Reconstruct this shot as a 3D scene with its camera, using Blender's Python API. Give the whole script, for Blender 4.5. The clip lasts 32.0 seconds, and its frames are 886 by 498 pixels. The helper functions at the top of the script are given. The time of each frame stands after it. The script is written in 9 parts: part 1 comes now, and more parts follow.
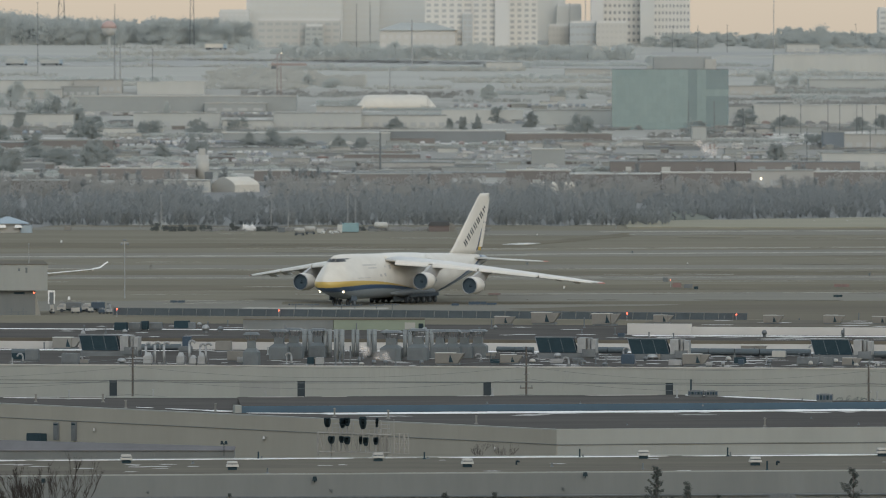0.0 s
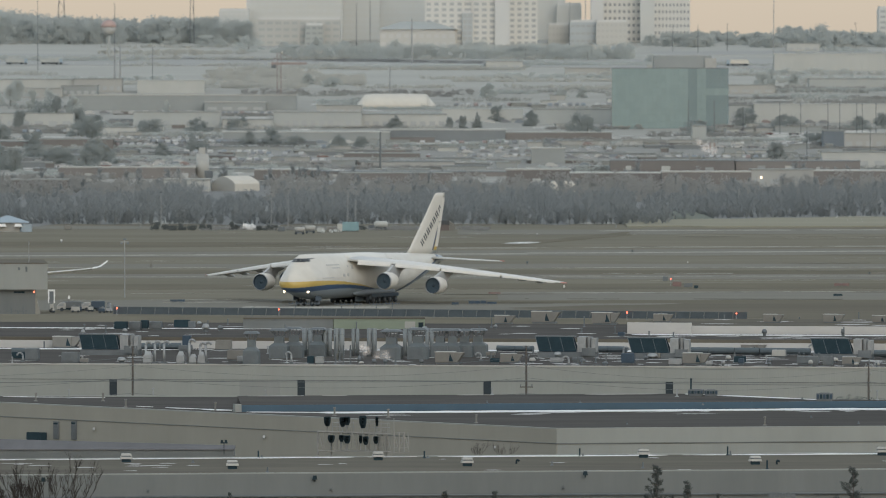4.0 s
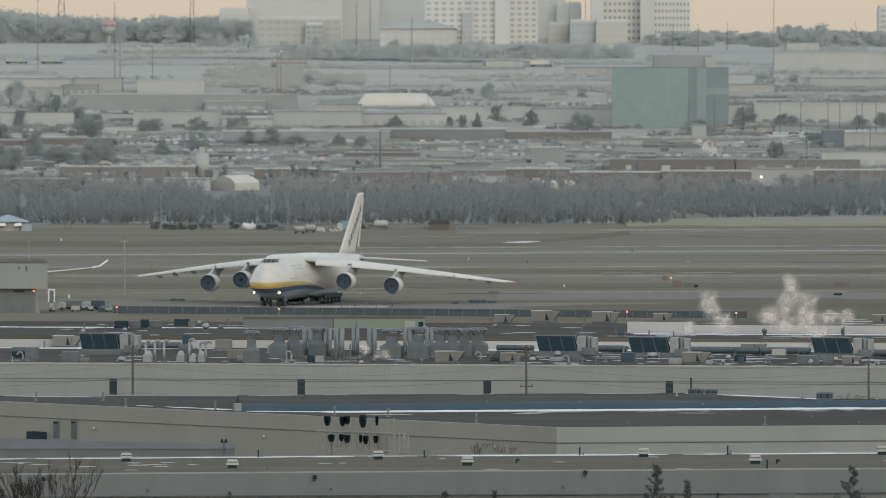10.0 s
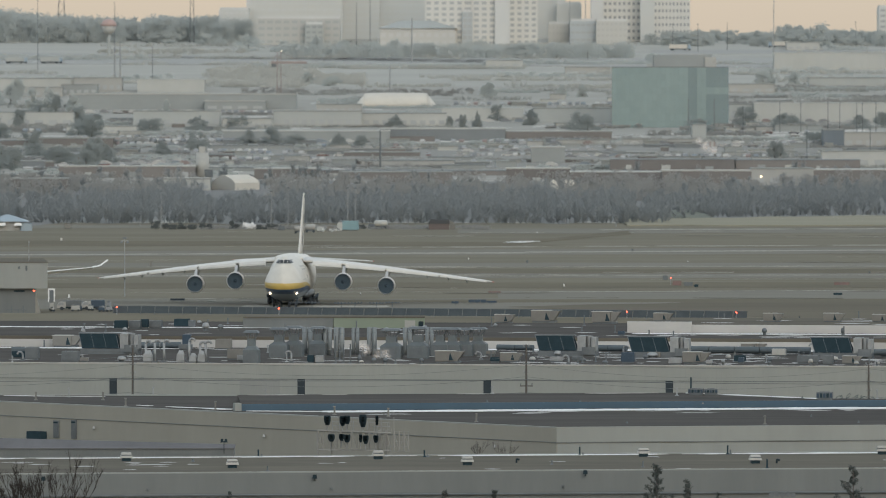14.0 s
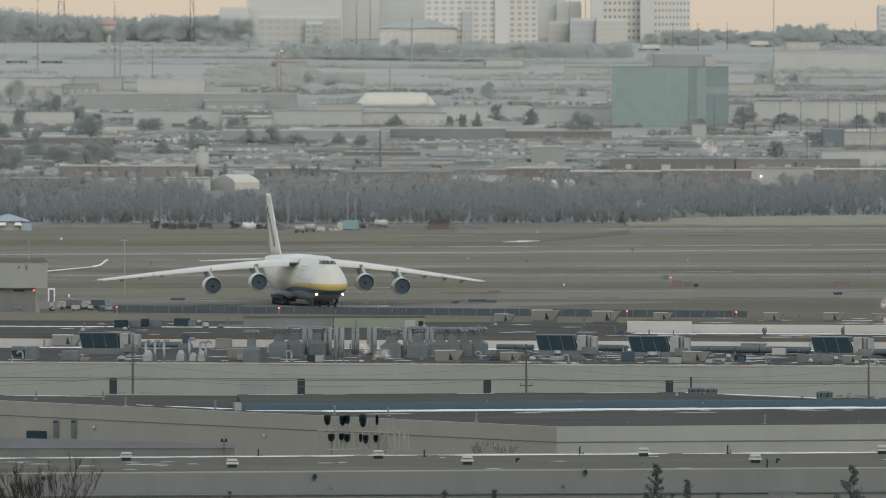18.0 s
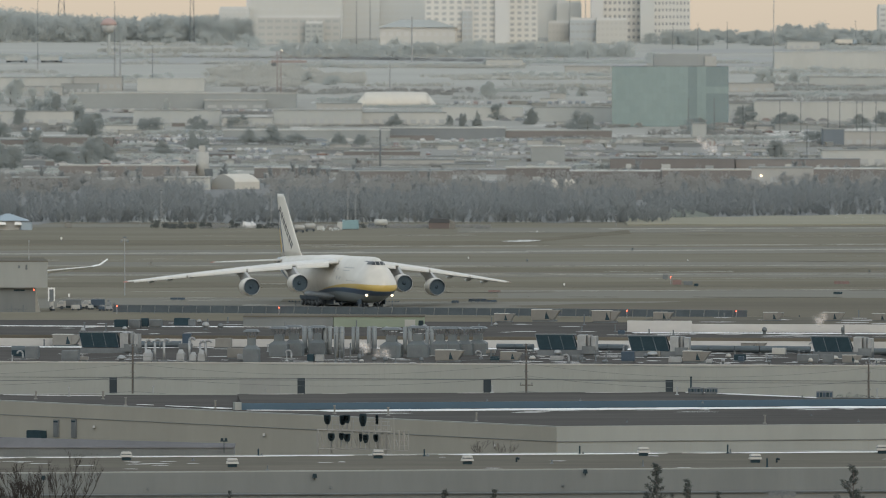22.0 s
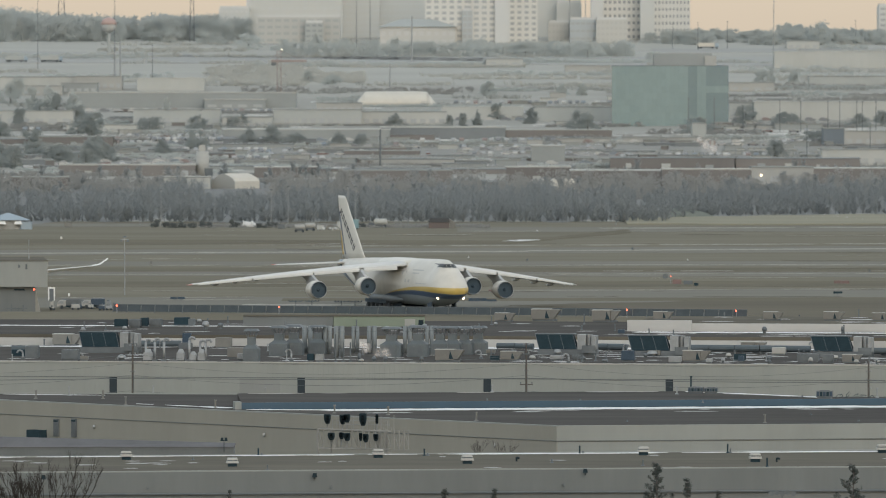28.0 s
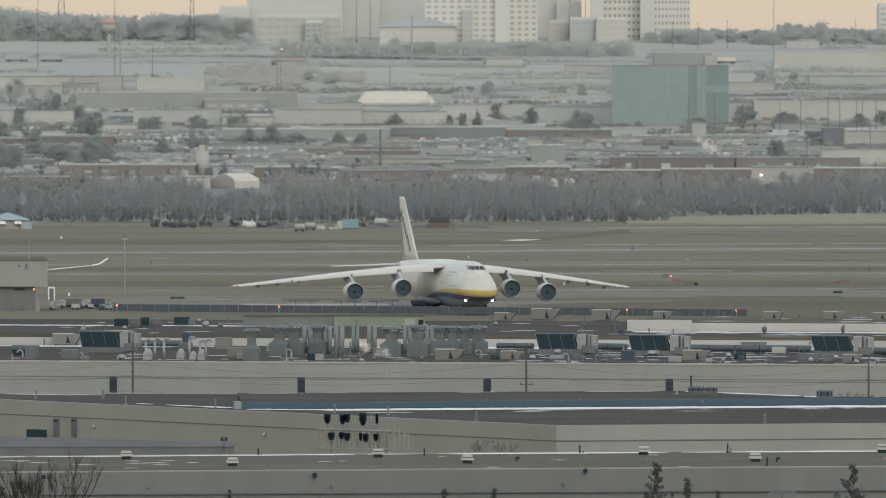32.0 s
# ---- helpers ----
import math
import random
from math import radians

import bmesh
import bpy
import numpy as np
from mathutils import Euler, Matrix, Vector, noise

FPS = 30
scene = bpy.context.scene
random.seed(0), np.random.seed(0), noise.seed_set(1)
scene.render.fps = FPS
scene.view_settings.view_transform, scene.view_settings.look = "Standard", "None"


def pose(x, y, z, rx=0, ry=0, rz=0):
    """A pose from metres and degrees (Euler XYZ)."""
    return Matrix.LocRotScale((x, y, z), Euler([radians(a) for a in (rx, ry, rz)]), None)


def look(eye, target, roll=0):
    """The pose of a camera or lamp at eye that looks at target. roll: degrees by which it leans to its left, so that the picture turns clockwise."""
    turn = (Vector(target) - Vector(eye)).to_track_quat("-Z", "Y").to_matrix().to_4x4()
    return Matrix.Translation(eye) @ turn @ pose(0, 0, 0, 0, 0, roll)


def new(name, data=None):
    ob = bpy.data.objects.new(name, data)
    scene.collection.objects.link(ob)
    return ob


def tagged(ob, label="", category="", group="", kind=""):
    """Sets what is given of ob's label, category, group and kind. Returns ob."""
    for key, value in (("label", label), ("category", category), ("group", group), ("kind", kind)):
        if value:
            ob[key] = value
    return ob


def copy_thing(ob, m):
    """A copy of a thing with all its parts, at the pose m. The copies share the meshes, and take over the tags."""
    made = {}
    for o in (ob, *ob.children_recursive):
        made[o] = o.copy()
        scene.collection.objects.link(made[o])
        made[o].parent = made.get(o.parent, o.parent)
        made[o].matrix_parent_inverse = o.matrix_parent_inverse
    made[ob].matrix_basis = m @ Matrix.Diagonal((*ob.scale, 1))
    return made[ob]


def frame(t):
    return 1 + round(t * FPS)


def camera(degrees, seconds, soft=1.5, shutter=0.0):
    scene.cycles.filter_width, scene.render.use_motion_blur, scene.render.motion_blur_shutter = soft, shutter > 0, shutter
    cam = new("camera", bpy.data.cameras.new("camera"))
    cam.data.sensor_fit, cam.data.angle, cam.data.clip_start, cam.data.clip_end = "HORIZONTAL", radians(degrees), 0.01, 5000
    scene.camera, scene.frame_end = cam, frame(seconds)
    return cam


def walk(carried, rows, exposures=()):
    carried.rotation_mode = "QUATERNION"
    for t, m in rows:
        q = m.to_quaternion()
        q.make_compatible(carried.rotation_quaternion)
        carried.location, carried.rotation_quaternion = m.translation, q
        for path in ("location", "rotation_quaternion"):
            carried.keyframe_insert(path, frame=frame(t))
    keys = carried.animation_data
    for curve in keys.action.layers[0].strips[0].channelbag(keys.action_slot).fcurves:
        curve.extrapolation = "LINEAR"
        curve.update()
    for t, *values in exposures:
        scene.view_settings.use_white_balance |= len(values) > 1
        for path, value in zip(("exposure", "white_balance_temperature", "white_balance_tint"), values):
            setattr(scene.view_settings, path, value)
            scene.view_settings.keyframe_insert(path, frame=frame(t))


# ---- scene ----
H_EYE = 50.26
TILT = 90 - 1.2843          # looking slightly down from a high roof

cam = camera(5.2802, 32.0, soft=0.95)
# long lens focused on the near halls: what lies far beyond is a little soft
cam.data.dof.use_dof = True
cam.data.dof.focus_distance = 1080
cam.data.dof.aperture_fstop = 1.4
# the tripod head sinks a little during the shot
walk(cam, [(t, pose(0, 0, H_EYE, TILT + dip, 0, 0.0)) for t, dip in (
    (0, 0.0), (3, -0.0047), (8, -0.0091), (14, -0.0121), (20, -0.0158), (25, -0.0192), (32, -0.0222))],
    exposures=[(0, 0.0, 6500, 10), (12, 0.04, 6520, 10), (22, 0.085, 6600, 10), (32, 0.125, 6680, 10)])

# ---------------------------------------------------------------- light
world = bpy.data.worlds.new("winter_sky")
scene.world = world
world.use_nodes = True
wn = world.node_tree.nodes
sky = wn.new("ShaderNodeTexSky")
sky.sky_type = "NISHITA"
sky.sun_disc = False
sky.sun_elevation = radians(16)
sky.sun_rotation = radians(165)
sky.air_density, sky.dust_density, sky.ozone_density = 1.0, 1.0, 1.5
wn["Background"].inputs[1].default_value = 0.05
wl = world.node_tree.links
wl.new(sky.outputs[0], wn["Background"].inputs[0])
# high thin overcast: warm at the horizon, cool grey overhead
wtc = wn.new("ShaderNodeTexCoord")
wsep = wn.new("ShaderNodeSeparateXYZ")
wl.new(wtc.outputs["Generated"], wsep.inputs[0])
wramp = wn.new("ShaderNodeValToRGB")
wl.new(wsep.outputs[2], wramp.inputs[0])
wramp.color_ramp.elements[0].position, wramp.color_ramp.elements[0].color = 0.0, (0.455, 0.372, 0.312, 1)
wramp.color_ramp.elements[1].position, wramp.color_ramp.elements[1].color = 0.30, (0.60, 0.665, 0.695, 1)
cloud = wn.new("ShaderNodeBackground")
cloud.inputs[1].default_value = 1.0
wl.new(wramp.outputs[0], cloud.inputs[0])
wadd = wn.new("ShaderNodeAddShader")
wl.new(wn["Background"].outputs[0], wadd.inputs[0])
wl.new(cloud.outputs[0], wadd.inputs[1])
wl.new(wadd.outputs[0], wn["World Output"].inputs[0])

sun_data = bpy.data.lights.new("sun", "SUN")
sun_data.energy, sun_data.angle, sun_data.color = 0.75, radians(30), (1.0, 0.94, 0.86)
sun = new("sun", sun_data)
sun.matrix_world = look((0, 0, 100), (-20, 80, 55))


# ---------------------------------------------------------------- materials
def mat(name, c1, c2=None, scale=1.0, rough=0.8, metal=0.0, bump=0.0, fine=None, stretch=(1, 1, 1), vary=0.0, emit=None):
    """Two colours mixed by noise at two scales, with fine relief."""
    m = bpy.data.materials.new(name)
    m.use_nodes = True
    nt = m.node_tree
    b = nt.nodes["Principled BSDF"]
    b.inputs["Roughness"].default_value = rough
    b.inputs["Metallic"].default_value = metal
    if rough >= 0.8:
        b.inputs["Specular IOR Level"].default_value = 0.04
    c2 = c2 or tuple(v * 0.8 for v in c1)
    tc = nt.nodes.new("ShaderNodeTexCoord")
    geo = nt.nodes.new("ShaderNodeNewGeometry")
    mp = nt.nodes.new("ShaderNodeMapping")
    mp.inputs["Scale"].default_value = stretch
    nt.links.new(geo.outputs["Position"], mp.inputs[0])
    n1 = nt.nodes.new("ShaderNodeTexNoise")
    n1.inputs["Scale"].default_value = scale
    n1.inputs["Detail"].default_value = 6
    n1.inputs["Roughness"].default_value = 0.65
    nt.links.new(mp.outputs[0], n1.inputs[0])
    n2 = nt.nodes.new("ShaderNodeTexNoise")
    n2.inputs["Scale"].default_value = fine or scale * 9
    n2.inputs["Detail"].default_value = 3
    nt.links.new(mp.outputs[0], n2.inputs[0])
    mix1 = nt.nodes.new("ShaderNodeMath")
    mix1.operation = "MULTIPLY_ADD"
    nt.links.new(n1.outputs[0], mix1.inputs[0])
    mix1.inputs[1].default_value = 2.2
    mix1.inputs[2].default_value = -0.85
    add = nt.nodes.new("ShaderNodeMath")
    add.operation = "MULTIPLY_ADD"
    add.use_clamp = True
    nt.links.new(n2.outputs[0], add.inputs[0])
    add.inputs[1].default_value = 0.5
    nt.links.new(mix1.outputs[0], add.inputs[2])
    mx = nt.nodes.new("ShaderNodeMix")
    mx.data_type = "RGBA"
    mx.inputs[6].default_value = (*c1, 1)
    mx.inputs[7].default_value = (*c2, 1)
    nt.links.new(add.outputs[0], mx.inputs[0])
    out = mx.outputs[2]
    if vary:
        oi = nt.nodes.new("ShaderNodeObjectInfo")
        hs = nt.nodes.new("ShaderNodeHueSaturation")
        mr = nt.nodes.new("ShaderNodeMapRange")
        mr.inputs[3].default_value, mr.inputs[4].default_value = 1 - vary, 1 + vary
        nt.links.new(oi.outputs["Random"], mr.inputs[0])
        nt.links.new(mr.outputs[0], hs.inputs["Value"])
        nt.links.new(out, hs.inputs["Color"])
        out = hs.outputs[0]
    nt.links.new(out, b.inputs["Base Color"])
    if bump:
        bp = nt.nodes.new("ShaderNodeBump")
        bp.inputs["Strength"].default_value = bump
        bp.inputs["Distance"].default_value = 0.05
        nt.links.new(n2.outputs[0], bp.inputs["Height"])
        nt.links.new(bp.outputs[0], b.inputs["Normal"])
    if emit:
        b.inputs["Emission Color"].default_value = (*emit[0], 1)
        b.inputs["Emission Strength"].default_value = emit[1]
    return m


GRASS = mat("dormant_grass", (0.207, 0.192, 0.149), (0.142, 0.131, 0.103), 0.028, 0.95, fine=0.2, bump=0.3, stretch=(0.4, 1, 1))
# far ground in two tones, the farther one paled to stand in for haze
SUBURB = mat("hazed_winter_ground", (0.375, 0.37, 0.34), (0.298, 0.294, 0.27), 0.02, 0.95, fine=0.04, stretch=(0.4, 1, 1))
FIELD = mat("hazed_field", (0.415, 0.411, 0.378), (0.345, 0.342, 0.316), 0.03, 0.95, fine=0.05, stretch=(0.3, 1, 1))
TARMAC = mat("airfield_concrete", (0.205, 0.197, 0.168), (0.168, 0.161, 0.138), 0.05, 0.85, fine=0.3, stretch=(0.15, 1, 1))
# asphalt of the far lots lightened in place of haze
ASPHALT = mat("hazed_asphalt", (0.252, 0.249, 0.233), (0.298, 0.296, 0.276), 0.04, 0.9, fine=0.6)
SNOW = mat("old_snow", (0.78, 0.79, 0.8), (0.62, 0.63, 0.63), 0.4, 0.8, fine=3, bump=0.3)
GRAVEL = mat("roof_gravel", (0.10, 0.094, 0.086), (0.054, 0.051, 0.049), 0.1, 0.95, fine=1.5, bump=0.5, stretch=(0.3, 1, 1))
ROOF_GREY = mat("bitumen_roof", (0.158, 0.145, 0.117), (0.088, 0.081, 0.068), 0.07, 0.9, fine=1.2, stretch=(0.3, 1, 1))
PANEL = mat("pale_wall_panels", (0.287, 0.303, 0.288), (0.238, 0.252, 0.239), 0.16, 0.7, fine=0.8, stretch=(1, 1, 0.3))
PANEL_D = mat("beige_wall_panels", (0.282, 0.277, 0.243), (0.24, 0.236, 0.208), 0.16, 0.7, fine=0.8, stretch=(1, 1, 0.3))
PANEL_F = mat("grey_painted_wall", (0.163, 0.178, 0.177), (0.13, 0.143, 0.143), 0.22, 0.7, fine=1.6, stretch=(1, 1, 0.2))
BLUE_TRIM = mat("blue_parapet_paint", (0.045, 0.095, 0.142), (0.037, 0.08, 0.12), 0.3, 0.6)
GALV = mat("galvanised_steel", (0.33, 0.35, 0.355), (0.24, 0.25, 0.255), 0.7, 0.5, 0.35, fine=5)
GALV_D = mat("weathered_duct_steel", (0.15, 0.168, 0.178), (0.1, 0.115, 0.124), 0.6, 0.6, 0.2, fine=4)
BEIGE_M = mat("beige_unit_paint", (0.20, 0.197, 0.18), (0.15, 0.148, 0.136), 0.5, 0.6)
MEADOW = mat("pale_meadow_grass", (0.295, 0.28, 0.218), (0.23, 0.22, 0.172), 0.03, 0.95, fine=0.2, stretch=(0.2, 1, 1))
PALE_M = mat("pale_unit_paint", (0.41, 0.41, 0.385), (0.33, 0.33, 0.31), 0.5, 0.6)
LOUVRE = mat("dark_louvres", (0.034, 0.058, 0.072), (0.026, 0.045, 0.056), 0.9, 0.85)
SLOT = mat("dark_slot_glass", (0.014, 0.028, 0.038), (0.011, 0.022, 0.03), 0.9, 0.6)
BLACK = mat("black_plastic", (0.03, 0.046, 0.055), (0.022, 0.035, 0.042), 1.0, 0.85)
WOODPOLE = mat("weathered_pole_wood", (0.13, 0.12, 0.11), (0.09, 0.083, 0.077), 1.5, 0.9)
MEMBRANE = mat("weathered_white_membrane", (0.51, 0.507, 0.49), (0.41, 0.408, 0.396), 0.25, 0.7, fine=2.5, stretch=(0.3, 1, 1))
WHITE_P = mat("white_paint", (0.74, 0.74, 0.72), (0.66, 0.66, 0.64), 0.4, 0.5)
# brick greyed for the haze that lies over the suburb
BRICK = mat("brown_brick", (0.225, 0.213, 0.204), (0.182, 0.174, 0.168), 0.05, 0.9, fine=1.5, vary=0.12)
BLUE_M = mat("blue_painted_steel", (0.03, 0.06, 0.095), (0.024, 0.048, 0.076), 0.8, 0.5)
GREEN_W = mat("pale_green_wall", (0.25, 0.295, 0.235), (0.215, 0.255, 0.205), 0.1, 0.8)
BARK = mat("grey_bark", (0.135, 0.125, 0.12), (0.10, 0.095, 0.092), 0.4, 0.95)
# twigs lifted towards grey: haze over the tree belt is in their colour
TWIG = mat("bare_twigs", (0.29, 0.309, 0.313), (0.268, 0.286, 0.29), 0.02, 0.95)
NEEDLE = mat("conifer_needles", (0.085, 0.097, 0.092), (0.06, 0.07, 0.067), 0.8, 0.9)
# green lightened to stand in for haze over the far trees
FARGREEN = mat("hazed_evergreen", (0.43, 0.46, 0.45), (0.40, 0.428, 0.419), 0.03, 0.95)
# suburb roofs and cladding kept to mid tones that carry the haze
FAR_ROOF = mat("hazed_flat_roof", (0.305, 0.315, 0.30), (0.25, 0.26, 0.248), 0.04, 0.9, stretch=(0.4, 1, 1))
FAR_METAL = mat("hazed_grey_cladding", (0.292, 0.313, 0.308), (0.252, 0.27, 0.266), 0.05, 0.7)
FAR_PALE = mat("hazed_grimy_cladding", (0.445, 0.453, 0.43), (0.375, 0.384, 0.365), 0.05, 0.7, fine=0.5, stretch=(1, 1, 0.4))
# rubber lighter than real: haze in the colour
TYRE = mat("tyre_rubber", (0.072, 0.083, 0.094), None, 1, 0.9)
RED_LAMP = mat("red_lamp", (0.5, 0.05, 0.03), None, 1, 0.4, emit=((1.0, 0.12, 0.06), 6))
WHITE_LAMP = mat("white_lamp", (0.9, 0.9, 0.85), None, 1, 0.4, emit=((1.0, 0.8, 0.52), 3.2))
# tower walls and windows drawn close in tone: distance haze is in their colours
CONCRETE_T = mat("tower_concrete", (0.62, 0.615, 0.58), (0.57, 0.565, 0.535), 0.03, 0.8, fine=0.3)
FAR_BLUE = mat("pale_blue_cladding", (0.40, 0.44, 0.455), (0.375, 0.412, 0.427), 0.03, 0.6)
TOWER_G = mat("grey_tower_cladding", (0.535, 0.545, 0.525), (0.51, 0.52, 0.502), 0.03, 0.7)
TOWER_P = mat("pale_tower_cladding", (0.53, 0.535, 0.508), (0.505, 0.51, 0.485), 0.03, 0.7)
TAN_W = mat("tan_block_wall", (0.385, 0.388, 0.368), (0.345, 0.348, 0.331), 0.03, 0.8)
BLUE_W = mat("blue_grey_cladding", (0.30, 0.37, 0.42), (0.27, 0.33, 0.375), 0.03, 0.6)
WIN_D = mat("hazed_dark_glass", (0.32, 0.338, 0.345), (0.285, 0.30, 0.307), 0.1, 0.25)
WIN_M = mat("hazed_window_glass", (0.40, 0.42, 0.425), (0.36, 0.38, 0.385), 0.1, 0.2)
# teal greyed a little, again for haze
TEAL = mat("teal_curtain_glass", (0.222, 0.302, 0.308), (0.195, 0.27, 0.276), 0.04, 0.22, vary=0.035)
TEAL_D = mat("dark_teal_glass", (0.178, 0.245, 0.262), (0.155, 0.216, 0.232), 0.08, 0.2)


# ---------------------------------------------------------------- builders
def box(bm, x0, x1, y0, y1, z0, z1, taper=0.0):
    v = [bm.verts.new(p) for p in ((x0, y0, z0), (x1, y0, z0), (x1, y1, z0), (x0, y1, z0),
                                   (x0 + taper, y0 + taper, z1), (x1 - taper, y0 + taper, z1), (x1 - taper, y1 - taper, z1), (x0 + taper, y1 - taper, z1))]
    for f in ((3, 2, 1, 0), (4, 5, 6, 7), (0, 1, 5, 4), (1, 2, 6, 5), (2, 3, 7, 6), (3, 0, 4, 7)):
        bm.faces.new([v[i] for i in f])
    return v


def tube(bm, p, q, r0, r1=None, n=8, caps=True):
    """A tapered tube from p to q."""
    r1 = r0 if r1 is None else r1
    p, q = Vector(p), Vector(q)
    d = (q - p).normalized()
    a = d.orthogonal().normalized()
    b = d.cross(a)
    rings = []
    for c, r in ((p, r0), (q, r1)):
        rings.append([bm.verts.new(c + (a * math.cos(k * math.tau / n) + b * math.sin(k * math.tau / n)) * r) for k in range(n)])
    for k in range(n):
        bm.faces.new((rings[0][k], rings[0][(k + 1) % n], rings[1][(k + 1) % n], rings[1][k]))
    if caps:
        bm.faces.new(rings[0][::-1])
        bm.faces.new(rings[1])


def loft(bm, rings, caps=True):
    vs = [[bm.verts.new(p) for p in r] for r in rings]
    n = len(vs[0])
    for a, b in zip(vs, vs[1:]):
        for k in range(n):
            bm.faces.new((a[k], a[(k + 1) % n], b[(k + 1) % n], b[k]))
    if caps:
        bm.faces.new(vs[0][::-1])
        bm.faces.new(vs[-1])
    return vs


def prism(bm, pts, y0, y1):
    """An outline in x, z pushed from y0 to y1."""
    a = [bm.verts.new((x, y0, z)) for x, z in pts]
    b = [bm.verts.new((x, y1, z)) for x, z in pts]
    n = len(pts)
    for k in range(n):
        bm.faces.new((a[k], a[(k + 1) % n], b[(k + 1) % n], b[k]))
    bm.faces.new(a[::-1])
    bm.faces.new(b)


def finish(name, bm, material, smooth=False):
    bmesh.ops.recalc_face_normals(bm, faces=bm.faces)
    me = bpy.data.meshes.new(name)
    bm.to_mesh(me)
    bm.free()
    for m in (material if isinstance(material, (list, tuple)) else [material]):
        me.materials.append(m)
    if smooth:
        for p in me.polygons:
            p.use_smooth = True
    return me


def part(name, bm, material, parent, label="", smooth=False):
    """Links a bmesh as one mesh object under a thing or a part."""
    ob = new(name, finish(name, bm, material, smooth) if isinstance(bm, bmesh.types.BMesh) else bm)
    ob.parent = parent
    if label:
        ob["label"] = label
    return ob


def shared(name, mesh, parent, m):
    ob = new(name, mesh)
    ob.parent = parent
    ob.matrix_basis = m
    return ob


def thing(name, m, label, category, group="", kind=""):
    ob = new(name)
    ob.empty_display_size = 0.3
    ob.matrix_basis = m
    return tagged(ob, label, category, group, kind)


def solid(name, bm, material, label, category, kind="", m=None, group="", smooth=False):
    ob = new(name, finish(name, bm, material, smooth))
    if m is not None:
        ob.matrix_basis = m
    return tagged(ob, label, category, group, kind)


def one_box(*a, taper=0.0):
    bm = bmesh.new()
    box(bm, *a, taper=taper)
    return bm


# ---------------------------------------------------------------- ground
# far land tilted up to fit the camera's view within its clipping distance
SLOPE = ((0, 0), (3300, 0), (3600, 4), (4000, 12), (4300, 21), (4600, 33), (4850, 44), (4950, 47.5), (5600, 49), (9000, 49))


def ground_z(y):
    for (a, za), (b, zb) in zip(SLOPE, SLOPE[1:]):
        if y <= b:
            return za + (zb - za) * max(0.0, (y - a) / (b - a))
    return SLOPE[-1][1]


def make_ground():
    bm = bmesh.new()
    ys = [-3000, 0, 900, 1500, 2000, 2500, 2524] + [3000 + 50 * k for k in range(40)] + [5300, 5600, 9000]
    xs = [-6000, -1500, -400, -200, -100, 0, 100, 200, 400, 1500, 6000]
    rows = [[bm.verts.new((x, y, ground_z(y))) for x in xs] for y in ys]
    for j in range(len(ys) - 1):
        for i in range(len(xs) - 1):
            f = bm.faces.new((rows[j][i], rows[j][i + 1], rows[j + 1][i + 1], rows[j + 1][i]))
            # ground colour steps at 2524 m, then lightens at 4400 m for haze
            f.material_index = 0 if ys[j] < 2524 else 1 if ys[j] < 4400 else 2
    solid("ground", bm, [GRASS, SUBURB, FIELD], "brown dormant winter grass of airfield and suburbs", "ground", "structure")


make_ground()


def strip(name, x0, x1, ya0, ya1, yb0, yb1, material, label, h=0.03):
    """A flat slab between two lines across the view: ya at x0 and yb at x1."""
    bm = bmesh.new()
    n = 90
    rows = []
    for k in range(n + 1):
        t = k / n
        x = x0 + (x1 - x0) * t
        a, b = ya0 + (yb0 - ya0) * t, ya1 + (yb1 - ya1) * t
        w = (b - a) * 0.11
        # worn, slightly wandering edges
        rows.append([(x, a + w * noise.noise(Vector((x * 0.06, a * 0.1, 0)))), (x, b + w * noise.noise(Vector((x * 0.06, b * 0.1, 7))))])
    lo = [[bm.verts.new((x, y, ground_z(y) - 0.2)) for x, y in r] for r in rows]
    hi = [[bm.verts.new((x, y, ground_z(y) + h)) for x, y in r] for r in rows]
    for k in range(n):
        bm.faces.new((hi[k][0], hi[k + 1][0], hi[k + 1][1], hi[k][1]))
        bm.faces.new((lo[k][0], lo[k + 1][0], hi[k + 1][0], hi[k][0]))
        bm.faces.new((lo[k][1], hi[k][1], hi[k + 1][1], lo[k + 1][1]))
    return solid(name, bm, material, label, "pavement" if material is not SNOW else "snow", "structure")


strip("taxiway", -160, 160, 1738.5, 1808.4, 1749.17, 1800.78, TARMAC, "grey concrete taxiway with worn joints", 0.02)
strip("taxiway", 10.45, 170, 1800.78, 1859.57, 1804.58, 1875.9, TARMAC, "pale grey apron strip beside the taxiway", 0.03)
# darker grass tone for the right-hand part of the field
DARK_GRASS = mat("dark_brown_grass", (0.158, 0.143, 0.112), (0.118, 0.107, 0.085), 0.03, 0.95, fine=0.2, stretch=(0.2, 1, 1))
strip("grass_verge", 12, 64, 1752, 1754, 1682, 1799, DARK_GRASS, "darker brown winter grass beside the taxiway", 0.045)
strip("grass_verge", 64, 190, 1682, 1799, 1668, 1800, DARK_GRASS, "darker brown winter grass beside the taxiway", 0.045)
strip("runway", -180, 180, 1971.1, 1998.76, 1953.07, 1994.1, TARMAC, "grey runway strip between grass bands", 0.03)
strip("runway", -180, 180, 2046.64, 2086.62, 2046.64, 2086.62, TARMAC, "grey runway strip between grass bands", 0.03)
strip("taxiway", -200, 200, 2128.19, 2176.99, 2193.76, 2251.57, TARMAC, "pale far taxiway crossing the grass", 0.03)
